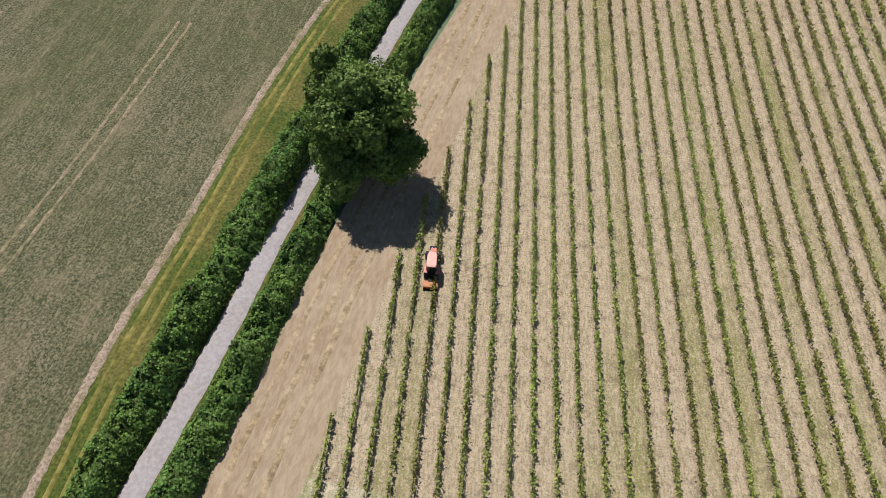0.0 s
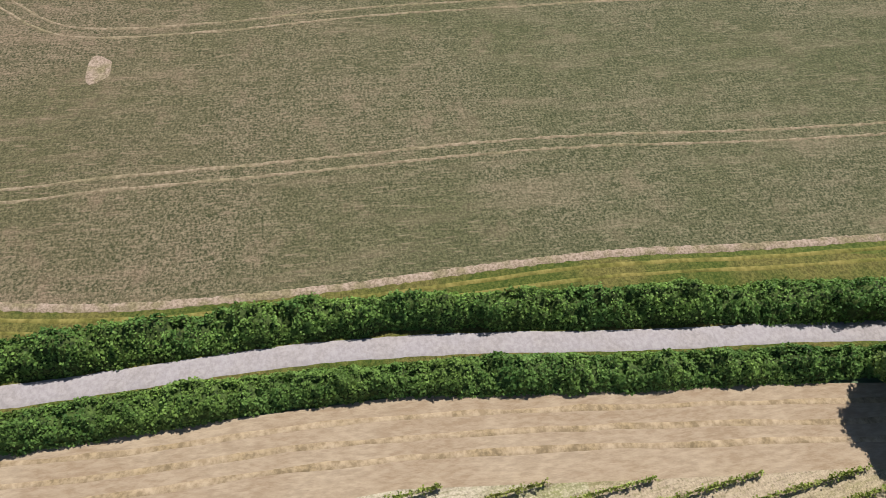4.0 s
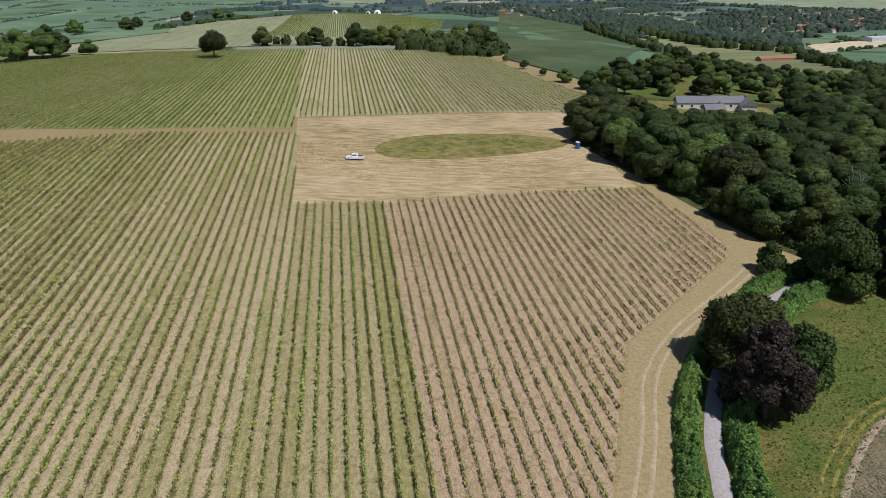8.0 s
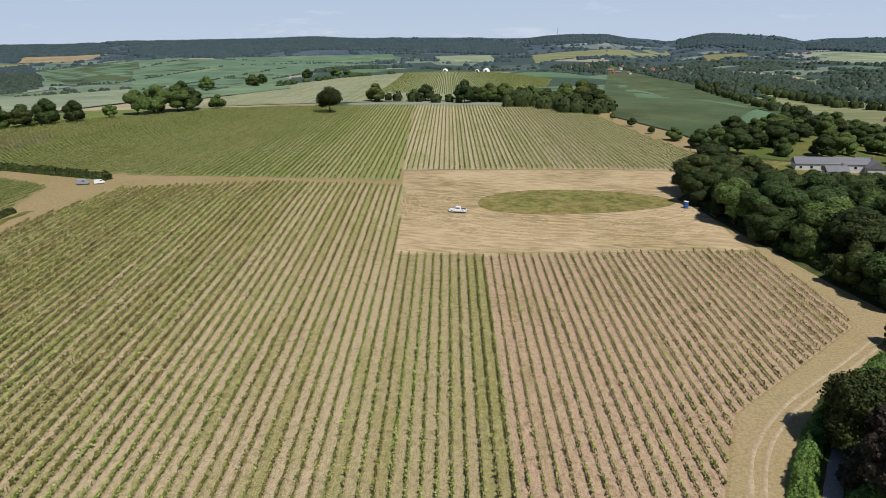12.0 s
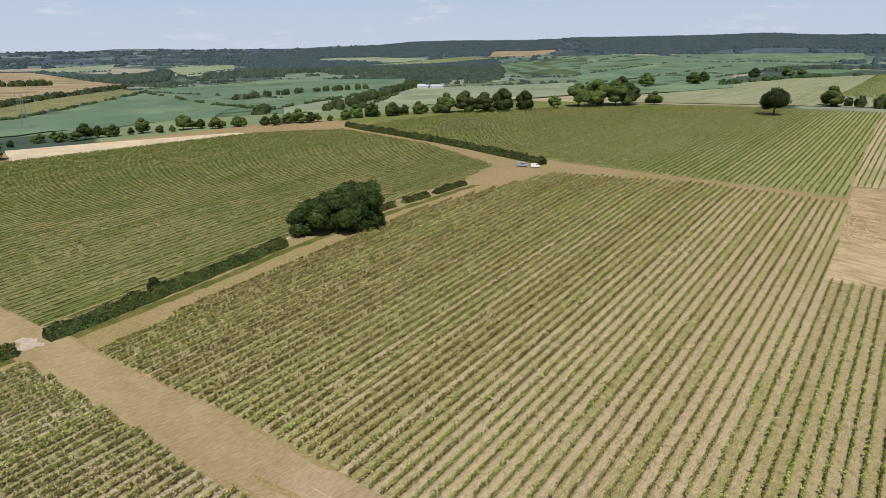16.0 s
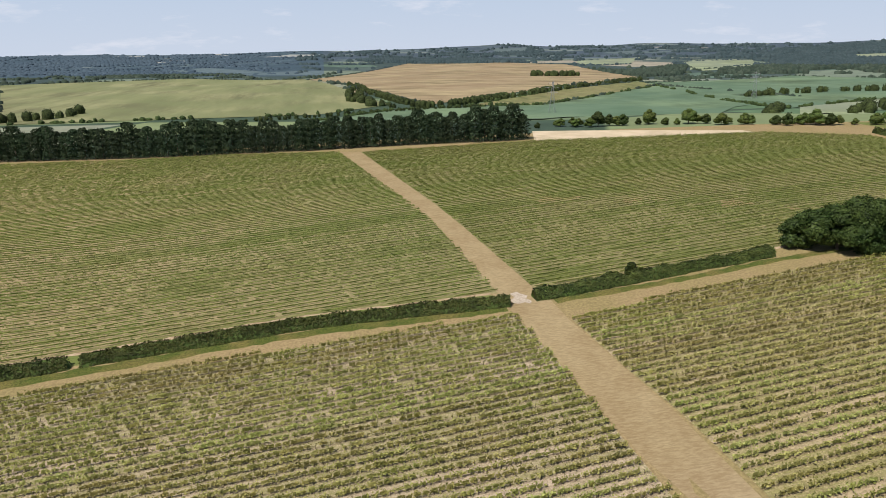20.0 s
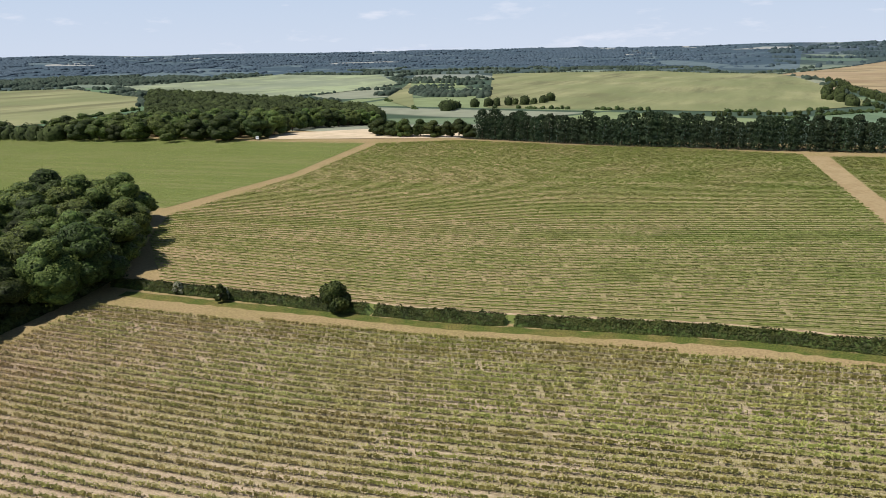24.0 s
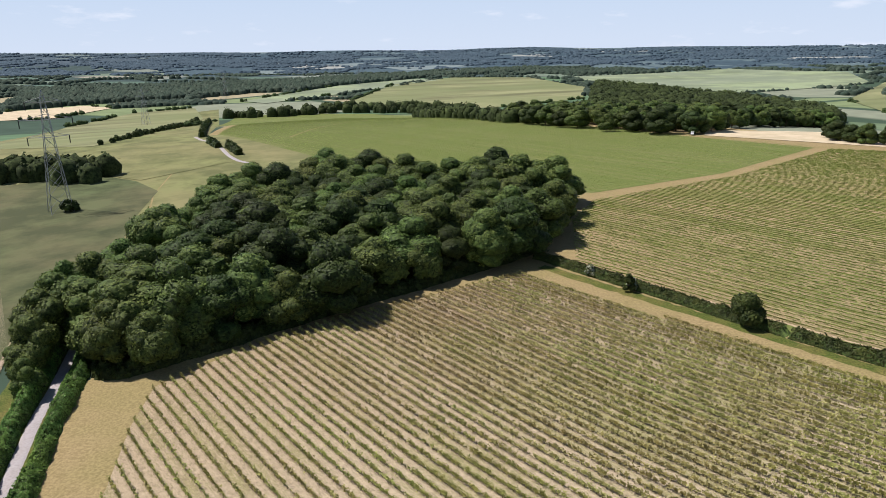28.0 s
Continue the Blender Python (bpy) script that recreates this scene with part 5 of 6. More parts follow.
def shapes(leaf, seed):
    return [make_tree("woodland_tree", (0, 0, -200), 14, 6.6, "tall broad-leaved woodland tree in full leaf", seed=seed + k, leaf=leaf[k % len(leaf)], count=7500, size=0.15, low=0.02 + 0.015 * (k % 3), group="woodland trees", lobes=15, core=0.9, rough=0.45, taper=0.25, lean=0.35, lump=(0.32, 0.52)) for k in range(5)]


LIGHT, DARK = shapes(("woodleaf", "woodleaf", "leaf", "woodleaf", "leaf"), 50), shapes(("oak", "oak", "oak", "fieldhedge", "oak"), 70)
SHAPES = LIGHT + DARK


def plant(poly, gap, seed, low, high, label, group, kinds=SHAPES, keep=lambda x, y: True, cap=lambda x, y: 99.0, name="woodland_tree"):
    rnd = random.Random(seed)
    done = []
    lo, hi = np.min(poly, axis=0), np.max(poly, axis=0)
    for _ in range(6000):
        x, y = rnd.uniform(lo[0], hi[0]), rnd.uniform(lo[1], hi[1])
        if not inside(poly, x, y) or not keep(x, y) or any((x - a) ** 2 + (y - b) ** 2 < (gap * q) ** 2 for a, b, q in done):
            continue
        q = rnd.uniform(0.62, 1.25)
        done.append((x, y, q))
        s = min(low + (high - low) * (q - 0.62) / 0.63 * rnd.uniform(0.75, 1.05), cap(x, y)) / 14
        w = min(max(s, 0.6) * (0.75 + 0.45 * q) * rnd.uniform(0.95, 1.15), 1.6)
        tree = copy_thing(rnd.choice(kinds), pose(*on_ground(x, y), 0, 0, rnd.uniform(0, 360)) @ Matrix.Diagonal((w, w, s, 1)))
        tree.name = name
        tagged(tree, label, "tree", group)
    return done


hedge("undergrowth", smooth_line([(-4, -150), (-9, -146), (-28, -148), (-49, -150.5), (-68, -152.5), (-99, -155), (-119, -159), (-146, -177), (-168, -201)], 2), 4, 2.8, "shady undergrowth along the edge of the wood", 27, 60, 0.36, "oak", group="woodland edge")
hedge("lane_hedge", smooth_line([(-102, -415), (-104, -438), (-105, -455)], 3), 5.0, 4.0, "dark hedge beside the far lane", 29, 20, 0.5, "oak", group="field hedges")
hedge("lane_hedge", smooth_line([(-99, -454), (-100, -473), (-101, -488)], 3), 5.0, 4.0, "dark hedge beside the far lane", 31, 20, 0.5, "oak", group="field hedges")
hedge("lane_hedge", smooth_line([(-105, -530), (-120, -600), (-155, -756), (-190, -907)], 3), 5.0, 5.0, "bushy hedge climbing from the far lane", 32, 20, 0.5, "oak", group="field hedges")
hedge("lane_hedge", smooth_line([(-50, -572), (-63, -597), (-88, -662), (-130, -803), (-177, -917)], 3), 5.0, 2.2, "thin hedge between the dry far fields", 33, 20, 0.5, "oak", group="field hedges")
hedge("undergrowth", smooth_line([(49, 236), (61, 193), (70, 167), (77, 148.5), (84, 139), (95, 133)], 2), 4, 2.4, "shady undergrowth along the edge of the wood", 28, 60, 0.36, "oak", group="woodland edge")
SOUTH_WOOD = [(-2.5, -153.5), (-9.5, -145.5), (-28.4, -147), (-49.6, -149.6), (-68.3, -151.5), (-98.9, -153.8), (-119.0, -158), (-146.2, -176.8), (-167.7, -199.3), (-161.0, -222.5), (-114.0, -279.5), (-57.1, -268.6), (-25.4, -221.0), (-2.5, -186.8)]
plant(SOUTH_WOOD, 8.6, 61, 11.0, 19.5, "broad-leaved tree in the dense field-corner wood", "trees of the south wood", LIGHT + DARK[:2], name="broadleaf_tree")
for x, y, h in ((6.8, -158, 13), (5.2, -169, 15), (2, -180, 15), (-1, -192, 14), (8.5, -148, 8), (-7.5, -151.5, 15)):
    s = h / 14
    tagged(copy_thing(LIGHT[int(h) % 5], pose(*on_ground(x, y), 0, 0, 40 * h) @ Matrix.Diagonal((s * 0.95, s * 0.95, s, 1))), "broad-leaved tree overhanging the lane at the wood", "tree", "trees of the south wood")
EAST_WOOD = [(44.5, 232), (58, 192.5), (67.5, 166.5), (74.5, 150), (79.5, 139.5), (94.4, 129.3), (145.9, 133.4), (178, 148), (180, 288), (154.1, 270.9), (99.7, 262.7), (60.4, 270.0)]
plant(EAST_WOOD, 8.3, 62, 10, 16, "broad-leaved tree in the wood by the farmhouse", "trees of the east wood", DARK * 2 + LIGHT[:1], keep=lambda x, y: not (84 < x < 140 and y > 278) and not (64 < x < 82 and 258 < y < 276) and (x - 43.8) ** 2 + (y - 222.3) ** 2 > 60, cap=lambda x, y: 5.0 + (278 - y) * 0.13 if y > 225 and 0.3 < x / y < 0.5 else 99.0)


plant([(-306, -440), (-303, -367), (-313, -322), (-330, -293), (-360, -293), (-412, -308), (-510, -305), (-505, -425), (-440, -515), (-345, -480)], 11.0, 64, 10, 16, "broad-leaved tree in the long copse", "trees of the western copse", LIGHT + DARK[:2], name="copse_tree")

GARDEN = [(76, 336), (86, 326), (104, 318), (150, 320), (202, 319), (300, 430), (361, 574), (330, 640), (230, 560), (165, 470), (118, 420), (84, 368)]
patch("garden", GARDEN, M["meadow"], 0.15, 12, "rough lawns and paddocks behind the farmhouse", "garden")
plant(GARDEN, 14.5, 63, 6, 13, "tree in the gardens behind the farmhouse", "garden trees", SHAPES, keep=lambda x, y: not (84 < x < 140 and y < 325), name="garden_tree")

FAR = 0.6
FAR_FIELDS = []


def far_field(poly, mat, label, lift=FAR):
    FAR_FIELDS.append(poly)
    near = max(math.hypot(x, y) for x, y in poly) < 1200
    patch("far_field", poly, mat, min(lift, 0.25) if near else lift, 25 if near else 60, label, "field")


HILL_VINES = [(-205, 1060), (-152, 1110), (-64, 1070), (7, 890), (0, 714), (-66, 604), (-144, 616)]
far_field([(-232, 446), (-252, 540), (-270, 707), (-258, 897), (-208, 1062), (-140, 620), (-66, 604), (-30, 560), (-126, 510), (-190, 474)], M["alley_hazy"], "pale green grass on the rise beyond the vineyard")
patch("vineyard_floor_north_hill", HILL_VINES, M["alley_hazy"], 0.3, 25, "pale green alleys of the vineyard on the north hill", "vineyard floor")
vine_block("vines_north_hill", HILL_VINES, "far rows of vines on the north hill", 0.16, 0.42, 12, 1.2, False)
far_field([(-2632, 2081), (-2528, 2346), (-2197, 2377), (-2056, 2171), (-2374, 1912)], M["greyfield"], "grey-green field between the woods")
far_field([(-2525, 1348), (-2560, 1588), (-2172, 1373), (-2064, 1143), (-2065, 1097)], M["greyfield"], "grey-green field between the woods")
far_field([(-2267, 2920), (-2043, 3198), (-1789, 2618), (-2009, 2546)], M["brownfield"], "brown arable field between the woods")
far_field([(-1858, 1720), (-1794, 1980), (-1899, 2522), (-2146, 2518), (-2072, 1865)], M["limefield"], "pale green field between the woods")
far_field([(-1698, 2255), (-1501, 2534), (-1037, 1751), (-1202, 1619)], M["darkgreen"], "dark green pasture below the woods")
far_field([(-1272, 2111), (-1438, 2793), (-906, 2616), (-483, 2620), (-660, 2252), (-711, 1694), (-284, 559), (-959, 1580)], M["greenfield"], "blue-green wheat field beyond the vineyard")
far_field([(199, 2428), (311, 1563), (338, 1060), (78, 352), (68, 390), (42, 450), (50, 639)], M["darkgreen"], "dark green pasture beyond the vineyard")
far_field([(385, 1491), (502, 1028), (464, 742), (391, 623), (343, 788), (336, 1041)], M["limefield"], "pale green barley field beyond the vineyard")
far_field([(553, 1100), (754, 1220), (664, 1072), (509, 972)], M["stubble"], "pale stubble field beyond the vineyard")
far_field([(693, 1342), (868, 1409), (761, 1232), (638, 1233)], M["greenfield"], "blue-green wheat field beyond the vineyard")
far_field([(591, 2934), (773, 3025), (716, 2718), (508, 2424)], M["tan"], "dry straw-coloured pasture beyond the vineyard")
far_field([(-69, 3114), (603, 3886), (525, 3218), (-37, 2546)], M["limefield"], "pale green barley field beyond the vineyard")
far_field([(1048, 3151), (1582, 2593), (1186, 1937), (824, 2311)], M["greyfield"], "grey-green field beyond the vineyard")
far_field([(-1285, 2886), (-669, 3181), (-590, 2796), (-1017, 2336)], M["greenfield"], "blue-green wheat field beyond the vineyard")
far_field([(-462, 3022), (-238, 3129), (-182, 2662), (-387, 2653)], M["greyfield"], "grey-green field beyond the vineyard")
far_field([(-2020, -45), (-1627, 56), (-1145, 164), (-1540, 525), (-1811, 834), (-2547, 865), (-3007, 340)], M["brownfield"], "brown arable field beyond the vineyard")
far_field([(-1119, 224), (-1439, 491), (-1638, 741), (-1515, 739), (-1100, 339)], M["tan"], "dry straw-coloured pasture beyond the vineyard")
far_field([(-1882, -766), (-2207, -396), (-2074, -53), (-1161, 102), (-1018, -14), (-1002, -207), (-980, -407)], M["limefield"], "pale green barley field beyond the vineyard")
far_field([(-932, -13), (-1069, 102), (-1089, 218), (-1100, 339), (-1476, 720), (-1115, 802), (-984, 599), (-449, 139)], M["greenfield"], "blue-green wheat field beyond the vineyard")
far_field([(-361, 106), (-318, 199), (-309, 201), (-319, 125), (-326, 97)], M["stubble"], "pale stubble field beyond the vineyard")
far_field([(-1578, 728), (-1772, 1232), (-1425, 1436), (-1221, 1222), (-1083, 988), (-942, 653), (-1103, 645)], M["greenfield"], "blue-green wheat field beyond the vineyard")
far_field([(-963, 691), (-1060, 967), (-881, 743), (-348, 258)], M["greyfield"], "grey-green field beyond the vineyard")
far_field([(-855, 768), (-1120, 1156), (-923, 1505), (-297, 490), (-311, 348)], M["greyfield"], "grey-green field beyond the vineyard")
far_field([(-1627, 2161), (-1496, 2870), (-1045, 2249), (-1056, 1680), (-1210, 1615)], M["greenfield"], "blue-green wheat field beyond the vineyard")
far_field([(-868, 1460), (-820, 2228), (-241, 663), (-266, 509)], M["greenfield"], "blue-green wheat field beyond the vineyard")
far_field([(-2370, 1208), (-2522, 1589), (-2030, 1288), (-2022, 1106)], M["greyfield"], "grey-green field beyond the vineyard")
far_field([(-2712, 965), (-2905, 1324), (-2393, 1047), (-2470, 897)], M["greyfield"], "grey-green field beyond the vineyard")
far_field([(-428, -1076), (-717, -1456), (-966, -1628), (-1114, -1486), (-1013, -1155), (-801, -926), (-615, -874), (-491, -907)], M["limefield"], "pale green barley field beyond the vineyard")
far_field([(-1232, -1484), (-1861, -1487), (-1800, -1081), (-1480, -833), (-1080, -846), (-1117, -1256)], M["greyfield"], "grey-green field beyond the vineyard")
far_field([(-1073, -638), (-1537, -839), (-932, -503)], M["limefield"], "pale green barley field beyond the vineyard")
far_field([(-337, -282), (-360, -300), (-411, -262), (-440, -206), (-374, -168), (-357, -222)], M["stubble"], "pale stubble field beyond the vineyard")
far_field([(-34, -534), (-143, -800), (-201, -929), (-110, -554), (-96, -396), (-42, -372), (-27, -405)], M["tan"], "dry straw-coloured pasture beyond the vineyard")
far_field([(25, -693), (-38, -993), (-135, -1146), (-224, -1164), (-201, -996), (-147, -824), (-34, -543), (23, -603)], M["limefield"], "pale green barley field beyond the vineyard")
far_field([(12, -168), (9, -190), (-13, -226), (-29, -290), (-45, -338), (-40, -372), (-30, -395), (18, -409), (60, -400), (19, -316)], M["fallow"], "olive-brown fallow field beyond the lane", 0.13)
far_field([(39, -1287), (-81, -1332), (-115, -1250), (-31, -1129), (37, -1136)], M["stubble"], "pale stubble field beyond the vineyard")
far_field([(-319, -1239), (-606, -1514), (-876, -1647), (-885, -1546), (-539, -1291), (-338, -1172)], M["greyfield"], "grey-green field beyond the vineyard")


# ---- far trees ----
def canopy(name, spots, leaf, label, seed, per=0, size=1.2, ring=6, category="trees", tiers=((-0.05, 0.85), (0.42, 1.0), (0.8, 0.68))):
    """Many far trees as one mesh: each spot is x, y, height, radius; a lumpy dome with leafy scraps on it."""
    rnd = np.random.RandomState(seed)
    s = np.array([(x, y, ground(x, y), h, r) for x, y, h, r in spots])
    n = len(s)
    at, h, r = s[:, None, :3], s[:, None, 3], s[:, None, 4]
    ang = np.linspace(0, 2 * math.pi, ring, endpoint=False)[None] + rnd.uniform(0, 6, (n, 1))
    layers = []
    for z, w in tiers:
        q = r * w * rnd.uniform(0.72, 1.25, (n, ring))
        layers.append(at + np.stack([np.cos(ang) * q, np.sin(ang) * q, h * z * rnd.uniform(0.86, 1.14, (n, ring))], 2))
    top = at + np.stack([rnd.uniform(-0.15, 0.15, (n, 1)) * r, rnd.uniform(-0.15, 0.15, (n, 1)) * r, h * rnd.uniform(0.92, 1.05, (n, 1))], 2)
    v = np.concatenate(layers + [top], 1)
    m = v.shape[1]
    f = [(l * ring + k, l * ring + (k + 1) % ring, (l + 1) * ring + (k + 1) % ring, (l + 1) * ring + k) for l in range(len(layers) - 1) for k in range(ring)]
    f += [((len(layers) - 1) * ring + k, (len(layers) - 1) * ring + k + 1, (len(layers) - 1) * ring + (k + 2) % ring, m - 1) for k in range(0, ring, 2)]
    f = (np.array(f)[None] + m * np.arange(n)[:, None, None]).reshape(-1, 4)
    v = v.reshape(-1, 3)
    if per:
        d = rnd.normal(0, 1, (n * per, 3))
        d[:, 2] = np.abs(d[:, 2])
        d /= np.linalg.norm(d, axis=1)[:, None]
        big = np.repeat(s, per, 0)
        c = big[:, :3] + d * np.stack([big[:, 4], big[:, 4], big[:, 3] * 0.62], 1) * rnd.uniform(0.85, 1.2, (n * per, 1))
        c[:, 2] += big[:, 3] * 0.36
        cv, cf = cards(c, d, size, rnd, 0.5)
        f = np.concatenate([f, cf + len(v)])
        v = np.concatenate([v, cv])
    return tagged(link_mesh(name, v, f, M[leaf], smooth_faces=True), label, category, kind="stuff")


def spots_along(points, gap, low, high, rnd, wide=4.0):
    out = []
    for x, y in smooth_line(points, gap):
        h = rnd.uniform(low, high)
        out.append((x + rnd.uniform(-wide, wide), y + rnd.uniform(-wide, wide), h, h * rnd.uniform(0.45, 0.65)))
    return out


def spots_in(poly, gap, low, high, rnd):
    lo, hi = np.min(poly, axis=0), np.max(poly, axis=0)
    out = []
    for x in np.arange(lo[0], hi[0], gap):
        for y in np.arange(lo[1], hi[1], gap):
            a, b = x + rnd.uniform(-0.4, 0.4) * gap, y + rnd.uniform(-0.4, 0.4) * gap
            if inside(poly, a, b):
                out.append((a, b, rnd.uniform(low, high), gap * rnd.uniform(0.6, 0.8)))
    return out


rnd = random.Random(77)
rows = []
for points, gap, low, high, wide in (
        ([(-1614, 56), (-1163, 130), (-1125, 198), (-1429, 487), (-1685, 762)], 7, 5, 12, 5), ([(-1118, 107), (-1190, 60), (-1300, 50), (-1480, 60)], 9, 6, 14, 18),
        ([(-908, -188), (-952, -92), (-1002, 17), (-1061, 135), (-1085, 235)], 8, 3, 6, 3),
        ([(-1155, 724), (-1199, 918), (-1179, 1059)], 12, 8, 14, 8), ([(-850, 690), (-1018, 973), (-1174, 1230)], 8, 8, 16, 10),
        ([(-700, 500), (-830, 560), (-940, 640)], 8, 8, 14, 8), ([(-640, 560), (-760, 700), (-850, 760)], 8, 8, 14, 8),
        ([(298, 1496), (307, 1150), (317, 981)], 9, 7, 13, 8), ([(300, 1470), (383, 1397), (409, 1107), (477, 977)], 8, 10, 17, 14), ([(456, 917), (450, 800), (442, 705)], 7, 8, 14, 12),
        ([(-226, -973), (-319, -947), (-396, -996), (-462, -942), (-493, -848), (-340, -540)], 6, 8, 15, 8), ([(-340, -986), (-429, -910), (-459, -882), (-438, -740)], 8, 8, 14, 8),
        ([(-40, -546), (-69, -607), (-104, -698), (-182, -938)], 16, 3, 6, 3), ([(-921, -451), (-970, -448), (-1004, -419), (-1059, -361), (-1115, -354)], 15, 9, 16, 6),
        ([(20, -418), (5, -425), (-10, -405), (-24, -395)], 1.6, 7, 13, 10), ([(-304, -430), (-319, -505), (-340, -600), (-380, -720)], 6, 7, 12, 4), ([(-1940, 577), (-1940, 690)], 7, 12, 18, 10),
        ([(-24, 500), (0, 492), (18, 470), (38, 480)], 5, 7, 13, 6), ([(-120, 520), (-60, 526), (-20, 540)], 7, 4, 8, 5)):
    rows += spots_along(points, gap, low, high, rnd, wide)
rows += spots_in([(-500, -420), (-510, -310), (-640, -400), (-800, -480), (-882, -563), (-948, -757), (-1029, -998), (-1071, -1186), (-980, -1100), (-800, -900), (-620, -700), (-430, -520)], 11, 10, 17, rnd)
canopy("mid_distance_trees", rows, "midwood", "dark broad-leaved trees and woods beyond the vineyard", 81, 28, 0.85, 8)

HEDGED, NEARER = [], []
TAKEN = [(p, np.min(p, axis=0).tolist(), np.max(p, axis=0).tolist()) for p in FAR_FIELDS]
for poly in FAR_FIELDS:
    for (x0, y0), (x1, y1) in zip(poly, poly[1:] + poly[:1]):
        long = math.hypot(x1 - x0, y1 - y0)
        radial = abs((x1 - x0) * x0 + (y1 - y0) * y0) / (long * math.hypot(x0, y0)) > 0.985
        if math.hypot(x0, y0) > 700 and math.hypot(x1, y1) > 700 and not radial and rnd.random() < 0.9:
            n = int(long / 8)
            for k in range(n):
                if noise.noise(Vector((k * 0.21, x0 * 0.01, y0 * 0.01))) > -0.05:
                    h = rnd.uniform(2.5, 6)
                    (HEDGED if math.hypot(x0, y0) > 1500 else NEARER).append((x0 + (x1 - x0) * k / n + rnd.uniform(-3, 3), y0 + (y1 - y0) * k / n + rnd.uniform(-3, 3), h, rnd.uniform(3, 5)))
WOODS = [
    [(-1553, 4700), (-814, 4465), (-265, 4426), (-89, 3445), (-190, 3135), (-561, 3343), (-915, 3520), (-1215, 3305), (-1330, 2837), (-1786, 2983), (-2500, 4100)],
    [(-1398, 2694), (-1082, 2654), (-564, 2438), (-480, 2150), (-731, 2056), (-1102, 2268)],
    [(809, 4780), (1123, 4556), (1156, 3483), (906, 3168), (665, 3902)],
    [(1296, 3906), (1770, 4410), (2300, 3789), (1657, 2719), (1198, 2981), (1103, 3319)],
    [(-104, 4736), (295, 4697), (557, 4487), (374, 4004), (-86, 3943)],
    [(388, 1777), (549, 1762), (489, 1357), (579, 1191), (499, 990), (408, 1130), (340, 1450)],
    [(-3173, 2109), (-3370, 2638), (-3300, 3369), (-2600, 3950), (-1786, 2983), (-1400, 2729), (-2036, 3207), (-2236, 2909), (-2378, 2257), (-1887, 1485), (-1916, 1262)],
    [(-1904, 1480), (-2127, 1937), (-1781, 2312), (-1196, 1584), (-1306, 1436), (-1706, 1449)],
    [(-2411, 717), (-2232, 796), (-1900, 690), (-1907, 590)],
    [(-3247, 142), (-3352, 345), (-3089, 661), (-2056, 891), (-2143, 1028), (-2252, 1189), (-1895, 980), (-1847, 850), (-2506, 760)],
    [(-2191, 1266), (-2046, 1475), (-1808, 1303), (-1900, 1097)],
    [(40, -1310), (-120, -1370), (-268, -1355), (-390, -1424), (-540, -1383), (-660, -1540), (-700, -1800), (0, -1800)],
    [(-660, -1540), (-960, -1720), (-1400, -1750), (-1400, -1900), (-700, -1900)]]


def wooded(poly, share=1.0):
    """Trees all over an outline, the wider apart the further they stand."""
    x, y = np.mean(poly, axis=0)
    gap = max(10.0, math.hypot(x, y) / 250)
    return [q for q in spots_in(poly, gap, 6 + 0.2 * gap, 10 + 0.35 * gap, rnd) if rnd.random() < share and not covered(TAKEN, q[0], q[1])]


for k, poly in enumerate(WOODS):
    HEDGED += wooded(poly, 0.45 if k == 5 else 1.0)
VILLAGE = [(20, 2352), (233, 2488), (431, 2129), (478, 1860), (523, 1596), (727, 1795), (936, 1943), (1158, 1891), (912, 1481), (626, 1249), (505, 1036), (409, 1107), (318, 1452), (175, 1861)]
HEDGED += wooded(VILLAGE, 0.22)
r = 1250.0
while r < 4750:
    step = 7 + r * 0.003
    for k in range(int(2 * math.pi * r * 0.67 / step)):
        a = -40 + 240 * k / int(2 * math.pi * r * 0.67 / step)
        q = r + rnd.uniform(-0.4, 0.4) * step
        x, y = -q * math.sin(radians(a)), q * math.cos(radians(a))
        lie = noise.noise(Vector((x / 420, y / 420, 1.7))) + 0.6 * noise.noise(Vector((x / 130, y / 130, 4.1)))
        want = (0.05 if a > 95 else 0.02) + (0.13 * smooth(2600, 4200, r)) + (0.10 if a > 132 else 0.0)
        line = min(abs(noise.noise(Vector((x / 300, y / 300, 7.7)))), abs(noise.noise(Vector((x / 230, y / 230, 3.3)))))
        if (lie > (0.66 if a < 95 else 0.58 if r < 2300 else 0.46) - want or line < (0.014 if a < 95 else 0.028)) and not covered(TAKEN, x, y):
            HEDGED.append((x, y, step * (rnd.uniform(0.3, 0.5) if a > 92 and r > 2300 else rnd.uniform(0.5, 0.75)), step * rnd.uniform(0.5, 0.75)))
    r += step
canopy("field_hedgerows", NEARER, "midwood", "low dark hedgerows round the far fields", 84, 6, 0.9, category="hedgerow")
FAR_TIERS = ((-0.05, 1.0), (0.6, 0.85))
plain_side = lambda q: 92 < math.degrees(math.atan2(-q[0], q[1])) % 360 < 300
# woods split by distance, so the haze put into their colour grows outwards
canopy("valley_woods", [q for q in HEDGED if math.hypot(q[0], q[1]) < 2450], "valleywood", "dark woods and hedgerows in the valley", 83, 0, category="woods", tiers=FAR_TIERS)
canopy("distant_woods", [q for q in HEDGED if math.hypot(q[0], q[1]) >= 2450 and not plain_side(q)], "hazy_farwood", "distant hill woods with haze blue in their colour", 84, 0, category="woods", tiers=FAR_TIERS)
canopy("plain_woods", [q for q in HEDGED if math.hypot(q[0], q[1]) >= 2450 and plain_side(q)], "hazy_plainwood", "hazy blue woods across the distant plain", 85, 0, category="woods", tiers=FAR_TIERS)

